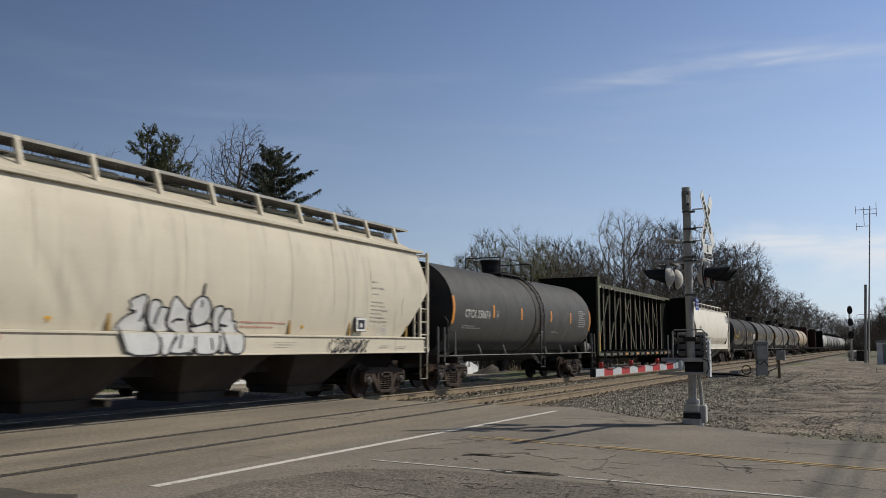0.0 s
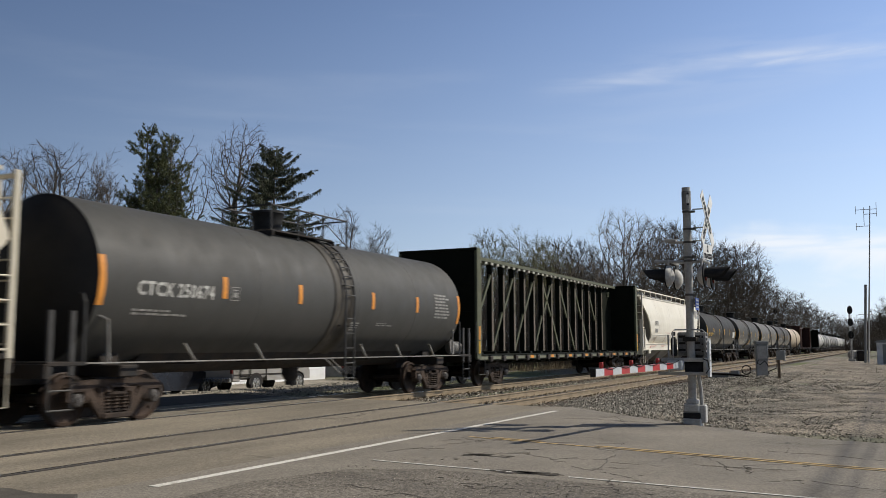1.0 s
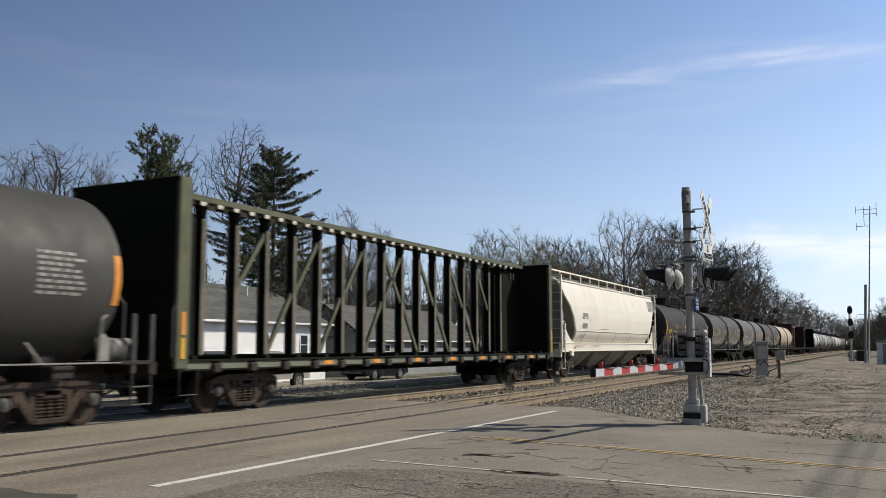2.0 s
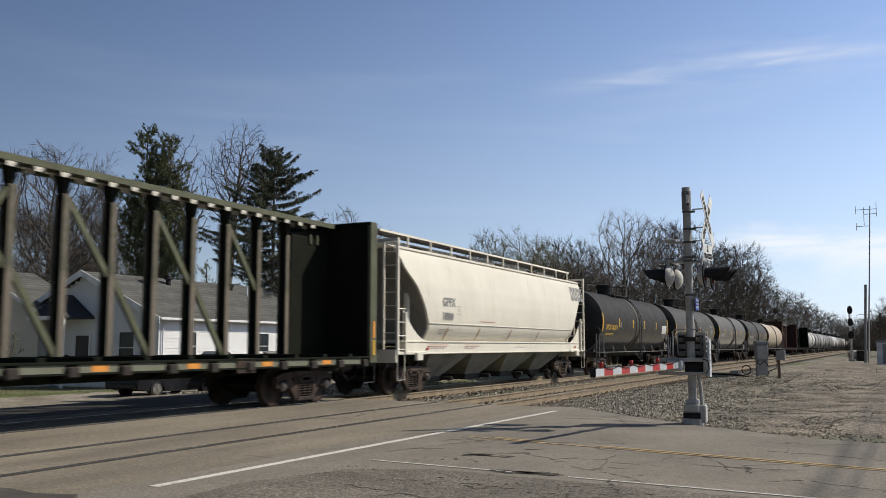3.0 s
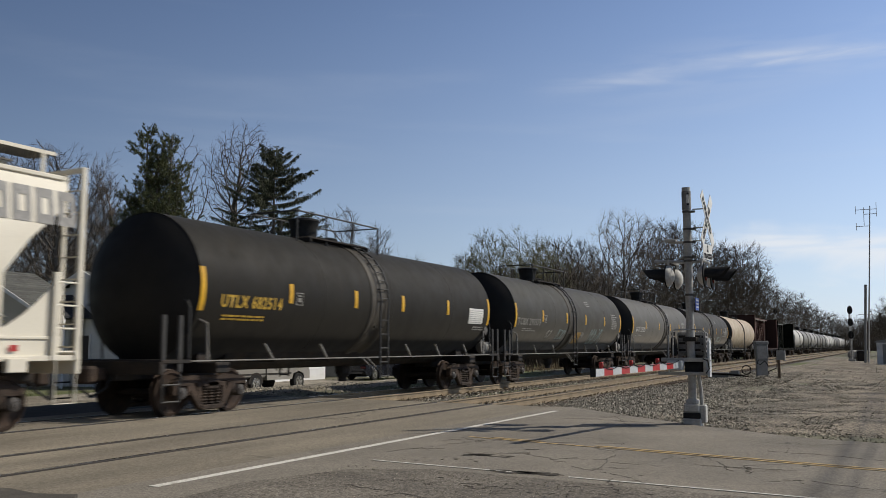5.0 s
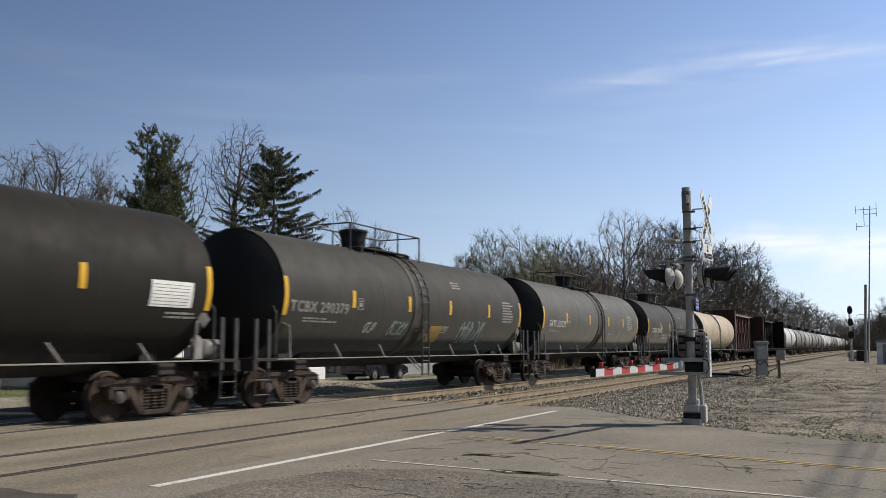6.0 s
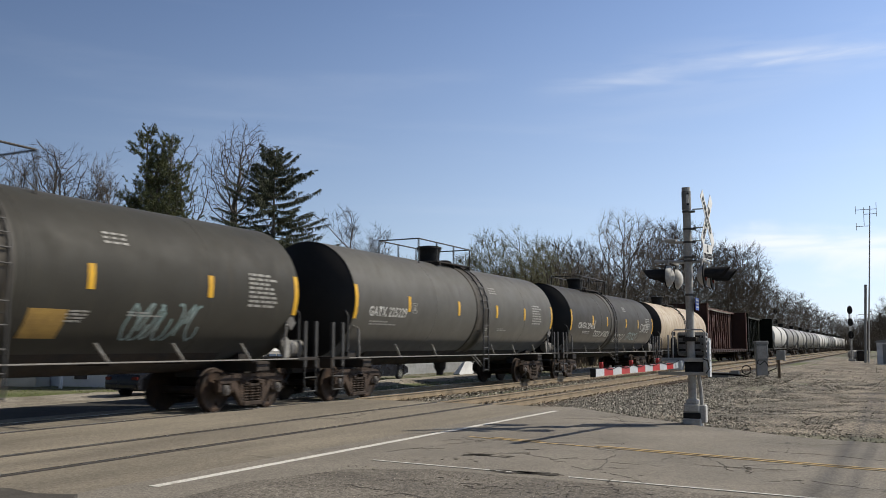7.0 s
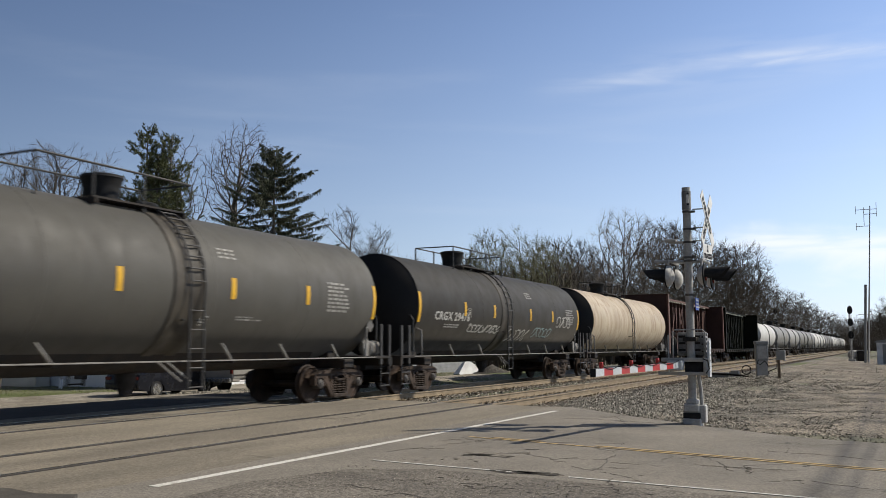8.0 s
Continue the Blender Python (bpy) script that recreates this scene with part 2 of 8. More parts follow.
M_WORNY = mat("worn_yellow_strip", (0.33, 0.21, 0.06), (0.24, 0.15, 0.05), 0.6, scale=5, fine_amt=0.1, bump=0)
M_WORNO = mat("worn_orange_strip", (0.42, 0.27, 0.15), (0.5, 0.36, 0.24), 0.6, scale=5, fine_amt=0.1, bump=0)
M_GALVP = mat("dull_galvanised_edge", (0.34, 0.33, 0.30), (0.26, 0.25, 0.23), 0.6, scale=3, bump=0.05)
M_DKGALV = mat("weathered_grating", (0.13, 0.125, 0.115), (0.08, 0.075, 0.07), 0.7, scale=3, bump=0.05)
M_LETTER = mat("white_lettering", (0.46, 0.45, 0.41), (0.30, 0.29, 0.265), 0.6, scale=9, fine_amt=0.15, bump=0.0)
M_LETTERY = mat("yellow_lettering", (0.50, 0.32, 0.05), None, 0.6, scale=6, fine_amt=0.1, bump=0.0)
M_LETTERD = mat("grey_lettering", (0.2, 0.195, 0.185), (0.28, 0.27, 0.255), 0.6, scale=9, fine_amt=0.15, bump=0.0)
M_TARP = mat("worn_tar_patch", (0.125, 0.113, 0.096), (0.085, 0.077, 0.066), 0.9, scale=9, fine=50, fine_amt=0.4, bump=0.4)
M_DULLP = mat("faded_small_print", (0.38, 0.355, 0.305), None, 0.6, scale=6, fine_amt=0.1, bump=0.0)
# darker than the white body: end-face shade put into the paint
M_ENDSHADE = mat("grimy_end_paint", (0.24, 0.225, 0.2), (0.16, 0.15, 0.135), 0.7, scale=1.2, fine=30, fine_amt=0.2, bump=0.1, streak=(0.1, 0.09, 0.08), streak_amt=0.5)
M_LETTERR = mat("faded_red_lettering", (0.52, 0.27, 0.21), None, 0.6, scale=6, fine_amt=0.1, bump=0.0)
M_BEIGE = mat("beige_hopper_paint", (0.56, 0.51, 0.40), (0.505, 0.455, 0.355), 0.55, scale=0.6, fine=40, fine_amt=0.05, bump=0.03, streak=(0.36, 0.32, 0.25), streak_amt=0.55)
M_WHITE = mat("white_hopper_paint", (0.68, 0.635, 0.53), (0.62, 0.575, 0.475), 0.5, scale=0.6, fine=40, fine_amt=0.05, bump=0.03, streak=(0.52, 0.475, 0.40), streak_amt=0.3)
# bay colours mix grime with the shade beneath the car
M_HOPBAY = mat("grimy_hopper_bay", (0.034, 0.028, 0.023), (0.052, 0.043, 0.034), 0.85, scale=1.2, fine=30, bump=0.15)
M_HOPBAYW = mat("grimy_white_bay", (0.26, 0.24, 0.205), (0.16, 0.145, 0.12), 0.8, scale=1.2, fine=30, bump=0.1, streak=(0.1, 0.085, 0.07))
M_GRAFW = mat("pale_spray_paint", (0.60, 0.60, 0.58), (0.48, 0.48, 0.46), 0.6, scale=2.5, fine_amt=0.06, bump=0)
M_GRAFG = mat("grey_spray_paint", (0.36, 0.35, 0.31), (0.28, 0.27, 0.24), 0.6, scale=2.5, fine_amt=0.06, bump=0)
M_GRAFK = mat("black_spray_paint", (0.03, 0.03, 0.035), None, 0.6, scale=2.5, fine_amt=0.06, bump=0)
M_GRAFC = mat("blue_green_spray_paint", (0.17, 0.24, 0.235), (0.22, 0.26, 0.25), 0.6, scale=2.5, fine_amt=0.06, bump=0)
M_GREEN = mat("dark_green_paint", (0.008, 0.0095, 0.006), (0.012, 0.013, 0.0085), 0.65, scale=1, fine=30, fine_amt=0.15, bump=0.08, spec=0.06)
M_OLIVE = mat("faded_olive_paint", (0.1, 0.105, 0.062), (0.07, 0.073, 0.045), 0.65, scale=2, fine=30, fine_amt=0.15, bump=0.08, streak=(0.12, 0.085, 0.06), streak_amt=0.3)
# post-face dust, with the flange's sunlit look in the same colour
M_DUSTLIT = mat("dusty_post_face", (0.15, 0.125, 0.098), (0.085, 0.08, 0.056), 0.75, scale=3, cut=(0.4, 0.62), fine=30, fine_amt=0.2, bump=0.08, streak=(0.09, 0.085, 0.06), streak_amt=0.7)
M_SILLG = mat("pale_green_sill", (0.165, 0.168, 0.12), (0.115, 0.115, 0.082), 0.65, scale=2, fine=30, fine_amt=0.15, bump=0.08)
M_BROWN = mat("brown_freight_paint", (0.05, 0.025, 0.019), (0.036, 0.019, 0.015), 0.65, scale=1, fine=30, fine_amt=0.15, bump=0.08)
M_GALV = mat("galvanised_steel", (0.41, 0.40, 0.37), (0.30, 0.29, 0.27), 0.6, 0.0, scale=5, fine=25, fine_amt=0.12, bump=0.05)
M_BLACK = mat("black_signal_paint", (0.02, 0.02, 0.02), (0.03, 0.03, 0.03), 0.7, scale=5, bump=0.05, spec=0.1)
M_SIGNW = mat("white_sign_sheeting", (0.68, 0.67, 0.63), (0.58, 0.57, 0.53), 0.5, scale=4, fine_amt=0.06, bump=0.02)
M_RED = mat("red_sheeting", (0.42, 0.045, 0.045), (0.34, 0.04, 0.04), 0.4, scale=4, fine_amt=0.08, bump=0.02)
M_ARM = mat("grey_white_sheeting", (0.50, 0.52, 0.53), (0.42, 0.44, 0.45), 0.4, scale=4, fine_amt=0.08, bump=0.02)
M_BLUE = mat("blue_sign_sheeting", (0.045, 0.10, 0.42), None, 0.45, scale=4, bump=0.02)
M_CAB = mat("aluminium_cabinet", (0.25, 0.255, 0.25), (0.19, 0.195, 0.19), 0.6, 0.0, scale=3, bump=0.05)
M_MECH = mat("weathered_grey_housing", (0.24, 0.238, 0.23), (0.15, 0.147, 0.14), 0.65, scale=6, fine=30, fine_amt=0.2, bump=0.1)
M_CAST = mat("cast_aluminium", (0.46, 0.45, 0.42), (0.34, 0.33, 0.31), 0.6, 0.0, scale=5, fine=25, fine_amt=0.15, bump=0.08)
M_CONC = mat("concrete", (0.36, 0.35, 0.33), (0.27, 0.26, 0.245), 0.85, scale=3, fine=40, bump=0.25)
M_GLOW = mat("lit_red_lens", (1.0, 0.25, 0.05), None, 0.3, bump=0, emit=3.0)
M_LENS = mat("dark_red_lens", (0.10, 0.015, 0.012), None, 0.2, bump=0)
M_WALLC = mat("cream_clapboard", (0.50, 0.48, 0.42), (0.42, 0.40, 0.34), 0.7, scale=1, fine_amt=0.06, bump=0.05)
M_DKROOF = mat("dark_roll_roofing", (0.035, 0.037, 0.042), (0.05, 0.05, 0.052), 0.85, scale=1.2, fine=14, fine_amt=0.25, bump=0.2)
M_WALLW = mat("white_clapboard", (0.70, 0.70, 0.69), (0.62, 0.62, 0.60), 0.6, scale=1, fine_amt=0.05, bump=0.05)
M_SHINGLE = mat("grey_shingles", (0.115, 0.115, 0.105), (0.08, 0.08, 0.075), 0.9, scale=1.5, fine=12, fine_amt=0.3, bump=0.5, bump_scale=20, per_object=0.15)
M_SHINGLEB = mat("brown_shingles", (0.19, 0.12, 0.085), (0.14, 0.09, 0.07), 0.9, scale=1.5, fine=12, fine_amt=0.3, bump=0.5, bump_scale=20)
M_TRIM = mat("white_trim", (0.74, 0.74, 0.73), None, 0.5, scale=2, fine_amt=0.04, bump=0.02)
M_DOOR = mat("dark_door", (0.05, 0.045, 0.045), None, 0.5, scale=2, bump=0.03)
M_GLASS = mat("window_glass", (0.035, 0.042, 0.05), None, 0.08, scale=2, fine_amt=0.05, bump=0, spec=0.5)
M_BARK = mat("grey_bark", (0.16, 0.14, 0.115), (0.10, 0.085, 0.07), 0.9, scale=4, stretch=(4, 4, 0.6), fine=30, fine_amt=0.3, bump=0.6)
M_TWIG = mat("bare_twigs", (0.125, 0.105, 0.085), (0.08, 0.067, 0.055), 0.9, scale=1, fine=10, fine_amt=0.2, bump=0, island=0.3)
M_BUD = mat("budding_twigs", (0.2, 0.19, 0.1), (0.14, 0.125, 0.075), 0.9, scale=1, fine=10, fine_amt=0.25, bump=0, island=0.35)
M_PINE = mat("pine_needles", (0.135, 0.14, 0.065), (0.075, 0.085, 0.042), 0.7, scale=0.7, fine=8, fine_amt=0.3, bump=0, island=0.4)
M_SPRUCE = mat("spruce_needles", (0.085, 0.092, 0.056), (0.055, 0.061, 0.04), 0.7, scale=0.7, fine=8, fine_amt=0.3, bump=0, island=0.35)
M_GRASS = mat("spring_grass", (0.10, 0.14, 0.035), (0.16, 0.14, 0.07), 0.9, scale=0.6, fine=10, fine_amt=0.3, bump=0, island=0.4)
M_STRAW = mat("dry_weeds", (0.24, 0.19, 0.12), (0.17, 0.13, 0.085), 0.9, scale=0.6, fine=10, fine_amt=0.3, bump=0, island=0.4)
M_SEDAN = mat("dark_grey_car_paint", (0.014, 0.014, 0.017), None, 0.25, 0.3, scale=1, fine_amt=0.03, bump=0, spec=0.5)
M_SILVER = mat("silver_car_paint", (0.30, 0.285, 0.255), None, 0.35, 0.1, scale=1, fine_amt=0.03, bump=0, spec=0.5)
M_TYRE = mat("tyre_rubber", (0.02, 0.02, 0.02), None, 0.8, scale=5, bump=0.1)
M_RIM = mat("alloy_rim", (0.42, 0.42, 0.41), None, 0.25, 0.85, scale=5, bump=0)


# ---- shapes ----
class Shape:
    """Vertices and faces gathered before they become one mesh."""

    def __init__(self):
        self.v, self.f = [], []

    def add(self, vs, fs):
        k = len(self.v)
        self.v += [tuple(p) for p in vs]
        self.f += [tuple(i + k for i in q) for q in fs]
        return self

    def box(self, x0, x1, y0, y1, z0, z1, b=0.0):
        if b <= 0:
            vs = [(x, y, z) for x in (x0, x1) for y in (y0, y1) for z in (z0, z1)]
            return self.add(vs, [(0, 1, 3, 2), (4, 6, 7, 5), (0, 4, 5, 1), (2, 3, 7, 6), (0, 2, 6, 4), (1, 5, 7, 3)])
        b = min(b, 0.45 * abs(x1 - x0), 0.45 * abs(y1 - y0), 0.45 * abs(z1 - z0))
        vs, idx = [], {}
        for i, (x, sx) in enumerate(((x0, b), (x1, -b))):
            for j, (y, sy) in enumerate(((y0, b), (y1, -b))):
                for k, (z, sz) in enumerate(((z0, b), (z1, -b))):
                    for a, p in enumerate(((x, y + sy, z + sz), (x + sx, y, z + sz), (x + sx, y + sy, z))):
                        idx[i, j, k, a] = len(vs)
                        vs.append(p)
        fs = []
        o = ((0, 0), (0, 1), (1, 1), (1, 0))
        for s in (0, 1):
            fs.append(tuple(idx[s, p, q, 0] for p, q in o))
            fs.append(tuple(idx[p, s, q, 1] for p, q in o))
            fs.append(tuple(idx[p, q, s, 2] for p, q in o))
        for p in (0, 1):
            for q in (0, 1):
                fs.append((idx[p, q, 0, 0], idx[p, q, 1, 0], idx[p, q, 1, 1], idx[p, q, 0, 1]))
                fs.append((idx[p, 0, q, 0], idx[p, 1, q, 0], idx[p, 1, q, 2], idx[p, 0, q, 2]))
                fs.append((idx[0, p, q, 1], idx[1, p, q, 1], idx[1, p, q, 2], idx[0, p, q, 2]))
                for k in (0, 1):
                    fs.append(tuple(idx[p, q, k, a] for a in range(3)))
        return self.add(vs, fs)

    def prism(self, poly, axis, a0, a1):
        """A polygon in the plane across the axis, drawn out from a0 to a1. Polygon points: x: (y, z), y: (x, z), z: (x, y)."""
        def at(p, a):
            return {"x": (a, p[0], p[1]), "y": (p[0], a, p[1]), "z": (p[0], p[1], a)}[axis]
        n = len(poly)
        vs = [at(p, a0) for p in poly] + [at(p, a1) for p in poly]
        fs = [tuple(range(n)), tuple(range(2 * n - 1, n - 1, -1))] + [(i, (i + 1) % n, n + (i + 1) % n, n + i) for i in range(n)]
        return self.add(vs, fs)

    def pipe(self, pts, r, n=6, r1=None):
        """A round bar along points, tapering to r1."""
        pts = [Vector(p) for p in pts]
        vs, fs, m = [], [], len(pts)
        for i, p in enumerate(pts):
            d = (pts[min(i + 1, m - 1)] - pts[max(i - 1, 0)]).normalized()
            a = d.cross(Vector((0, 0, 1)) if abs(d.z) < 0.9 else Vector((1, 0, 0))).normalized()
            b = d.cross(a)
            rr = r if r1 is None else r + (r1 - r) * i / (m - 1)
            vs += [p + rr * (math.cos(2 * math.pi * k / n) * a + math.sin(2 * math.pi * k / n) * b) for k in range(n)]
        for i in range(m - 1):
            fs += [(i * n + k, i * n + (k + 1) % n, (i + 1) * n + (k + 1) % n, (i + 1) * n + k) for k in range(n)]
        fs += [tuple(range(n)), tuple(range((m - 1) * n, m * n))]
        return self.add(vs, fs)

    def lathe(self, prof, n=32, axis="y", c=(0, 0, 0)):
        """Rings (along, radius) round an axis through c."""
        vs, fs = [], []
        for t, r in prof:
            for k in range(n):
                u, w = r * math.cos(2 * math.pi * k / n), r * math.sin(2 * math.pi * k / n)
                p = {"x": (t, u, w), "y": (u, t, w), "z": (u, w, t)}[axis]
                vs.append((p[0] + c[0], p[1] + c[1], p[2] + c[2]))
        for i in range(len(prof) - 1):
            fs += [(i * n + k, i * n + (k + 1) % n, (i + 1) * n + (k + 1) % n, (i + 1) * n + k) for k in range(n)]
        fs += [tuple(range(n)), tuple(range((len(prof) - 1) * n, len(prof) * n))]
        return self.add(vs, fs)

    def sheet(self, pts, t=0.004, up=(0, 0, 1)):
        u = Vector(up) * t
        n = len(pts)
        return self.add([Vector(p) for p in pts] + [Vector(p) + u for p in pts],
                        [tuple(range(n)), tuple(range(n, 2 * n))] + [(i, (i + 1) % n, n + (i + 1) % n, n + i) for i in range(n)])

    def mesh(self, name, material, smooth=False, recalc=True):
        me = bpy.data.meshes.new(name)
        me.from_pydata(self.v, [], self.f)
        if recalc:
            bm = bmesh.new()
            bm.from_mesh(me)
            bmesh.ops.recalc_face_normals(bm, faces=bm.faces)
            bm.to_mesh(me)
            bm.free()
        me.materials.append(material)
        if smooth:
            me.polygons.foreach_set("use_smooth", [True] * len(me.polygons))
            me.set_sharp_from_angle(angle=radians(38))
        return me


def part(name, s, material, parent=None, label="", smooth=False, recalc=True):
    ob = new(name, s if isinstance(s, bpy.types.Mesh) else s.mesh(name, material, smooth, recalc))
    ob.parent = parent
    if label:
        ob["label"] = label
    return ob


def pieces(name, shapes, material, parent, label="", smooth=False):
    """Each shape becomes a part of its own."""
    return [part(name, s, material, parent, label, smooth) for s in shapes]


def placed(name, mesh, spots, parent):
    """Alike parts on one shared mesh."""
    for p in spots:
        part(name, mesh, None, parent).location = p


def thing(name, label, category, group="", kind="", at=(0, 0, 0), turn=0.0):
    ob = tagged(new(name), label, category, group, kind)
    ob.matrix_basis = pose(*at, 0, 0, turn)
    return ob


KEPT = {}


def kept(key, build):
    if key not in KEPT:
        KEPT[key] = build()
    return KEPT[key]


def text_faces(s, size, material, wrap, name="lettering", space=1.0, bold=0.012, fit=0.0):
    """Built-in font lettering, each point laid on a surface by wrap(along, up)."""
    cu = bpy.data.curves.new(name, "FONT")
    cu.body, cu.size, cu.space_character, cu.resolution_u, cu.offset = s, size, space, 2, bold
    ob = new("lettering_tmp", cu)
    me = bpy.data.meshes.new_from_object(ob.evaluated_get(bpy.context.evaluated_depsgraph_get()))
    bpy.data.objects.remove(ob)
    bpy.data.curves.remove(cu)
    k = fit / max(v.co.x for v in me.vertices) if fit else 1.0
    for v in me.vertices:
        v.co = wrap(v.co.x * k, v.co.y)
    me.name = name
    me.materials.append(material)
    return me


# ---- ground, road, tracks ----
def smoothstep(a, b, x):
    t = min(1, max(0, (x - a) / (b - a)))
    return t * t * (3 - 2 * t)


def ground_z(x, y):
    """Height of the natural ground: level at the crossing, lower beyond the tracks and along the lot."""
    left = -0.5 * (1 - smoothstep(-25.5, -18.8, x))
    lot = -0.24 * smoothstep(18, 27, y) * smoothstep(-7.5, -5.0, x)
    z = -0.075 + left + lot
    if x > -6 and y > 16:
        z += 0.05 * noise.noise((x * 0.35, y * 0.2, 0.3)) * smoothstep(16, 22, y)
    z += 0.5 * math.exp(-((x + 4.3) / 0.95) ** 2 - ((y - 37.5) / 2.6) ** 2)
    z -= 0.13 * smoothstep(-17.5, -16.9, x) * (1 - smoothstep(-7.6, -7.0, x)) * (1 - smoothstep(19.5, 21, y))
    bed = smoothstep(-18.5, -17.0, x) * (1 - smoothstep(-7.6, -6.2, x)) * smoothstep(19.5, 21, y)
    return z - 0.16 * bed


def build_ground():
    xs = [-3000, -900, -300, -120, -70, -50, -40, -35, -30, -27, -25, -23.5, -22, -20.5, -19, -18.2, -17.4, -17, -14, -11, -8, -7.4, -6.8, -6.2,
          -5.6, -5, -4, -3, -2, -1, 0, 1, 2, 4, 8, 15, 30, 80, 300, 900, 3000]
    ys = [-3000, -600, -100, -30, -10, 0, 6, 10, 13, 15, 16, 17, 18, 19, 19.7, 20.4, 21, 22, 23, 24, 25.5, 27, 29, 31, 33, 36, 39, 43, 47, 52, 58,
          65, 75, 90, 110, 140, 180, 240, 350, 600, 1200, 4000]
    s = Shape()
    s.add([(x, y, ground_z(x, y)) for y in ys for x in xs],
          [(j * len(xs) + i, j * len(xs) + i + 1, (j + 1) * len(xs) + i + 1, (j + 1) * len(xs) + i) for j in range(len(ys) - 1) for i in range(len(xs) - 1)])
    tagged(part("ground", s, M_GROUND, smooth=True), "dry grass and bare earth round the rail crossing", "ground", kind="structure")


build_ground()


def patch(name, label, category, material, pts, z=0.0, thick=0.06):
    s = Shape().prism(pts, "z", z - thick, z)
    return tagged(part(name, s, material), label, category, kind="structure")


M_DRIVE = mat("pale_gravel", (0.30, 0.27, 0.22), (0.19, 0.165, 0.125), 0.95, scale=0.6, cut=(0.4, 0.62), fine=24, fine_amt=0.4, bump=0.8, bump_scale=40, cells=(30, 0.5))


def draped(name, label, category, material, x0, x1, y0, y1, nx, ny, lift, rough=0.0, edge=0.0):
    """A loose surface laid over the ground, with an uneven border."""
    s = Shape()
    vs = []
    for j in range(ny + 1):
        for i in range(nx + 1):
            x, y = x0 + (x1 - x0) * i / nx, y0 + (y1 - y0) * j / ny
            if edge and (i in (0, nx) or j in (0, ny)):
                x += edge * noise.noise((x * 0.7, y * 0.7, 1))
                y += edge * noise.noise((x * 0.7, y * 0.7, 5))
            z = ground_z(x, y) + lift + rough * noise.noise((x * 1.3, y * 0.9, 2)) - (0.1 if edge and (i in (0, nx) or j in (0, ny)) else 0)
            vs.append((x, y, z))
    s.add(vs, [(j * (nx + 1) + i, j * (nx + 1) + i + 1, (j + 1) * (nx + 1) + i + 1, (j + 1) * (nx + 1) + i) for j in range(ny) for i in range(nx)])
    return tagged(part(name, s, material, smooth=True), label, category, kind="structure")


draped("gravel_lot", "grey crushed-gravel lot beside the railway", "gravel", M_GRAVEL, -6.7, 26, 15.2, 130, 74, 130, 0.03, 0.05, 0.5)
draped("gravel_drive", "pale gravel drive beyond the tracks", "gravel", M_DRIVE, -30.6, -17.5, -5, 44, 34, 60, 0.03, 0.03, 0.6)
# road slab from the camera's side up to the tracks
patch("road", "worn grey asphalt road at the crossing", "road", M_ASPHALT,
      [(-6.9, -20), (40, -24), (40, 11.0), (6, 12.4), (-1.1, 14.5), (-2.9, 15.9), (-4.6, 17.6), (-6.4, 19.5), (-6.9, 19.55)])
patch("shoulder", "rough broken asphalt apron beside the road", "road", M_ASPHALT2,
      [(-5.75, 5.2), (20, 2.0), (20, 6.4), (-0.7, 8.55), (-3.2, 8.85), (-4.6, 9.0), (-5.45, 8.6), (-5.9, 7.3)], 0.006, 0.05)
# crossing decks between and beside the rails
# outermost strip stops where the train's shadow does, darkened to match it
for nm, xa, xb in (("crossing_deck", -8.49, -6.905), ("crossing_deck", -10.0, -8.715), ("crossing_deck", -12.73, -10.225),
                   ("crossing_deck", -14.245, -12.965), ("crossing_deck", -15.2, -14.475), ("crossing_deck", -18.0, -15.204)):
    patch(nm, "pale worn asphalt deck between the rails" if xb > -15 else "dark asphalt apron beyond the tracks, train shadow put into its colour", "road", M_CROSS if xb > -15 else M_SHADASPH, [(xa, -12), (xb, -12), (xb, 19.55 - (xb + 6.9) * 0.12), (xa, 19.55 - (xa + 6.9) * 0.12)], -0.005, 0.24)
# dark raised strip along the pavement's near corner
patch("tar_seam", "dark strip at the edge of the pavement", "road", M_CRACK, [(-10, 4.6), (-6.2, 4.6), (-6.45, 5.6), (-6.7, 5.93), (-7.1, 5.8), (-7.6, 5.9), (-8.2, 5.72), (-10, 5.6)], 0.03, 0.05)
patch("road_far", "gravelly road end beyond the tracks", "road", M_DRIVE, [(-20.5, -12), (-18.02, -12), (-18.02, 17.5), (-19.2, 16.6), (-20.5, 14)], -0.03, 0.5)


def line(name, label, a, b, w, material, z=0.004, gaps=()):
    """A painted line from a to b on the road."""
    a, b = Vector((*a, z)), Vector((*b, z))
    d = (b - a).normalized()
    n = Vector((-d.y, d.x, 0)) * w / 2
    s = Shape()
    length = (b - a).length
    t, k = 0.0, 0
    while t < length:
        t2 = min(length, t + 0.45)
        if not any(g0 < t / length < g1 for g0, g1 in gaps):
            j = [0.012 * noise.noise((t * 2.1, w * 9, q * 3)) for q in range(4)]
            s.sheet([a + d * t - n * (1 + j[0] * 6), a + d * t2 - n * (1 + j[1] * 6), a + d * t2 + n * (1 + j[2] * 6), a + d * t + n * (1 + j[3] * 6)], 0.003)
        t = t2
    return tagged(part(name, s, material), label, "road marking", kind="structure")


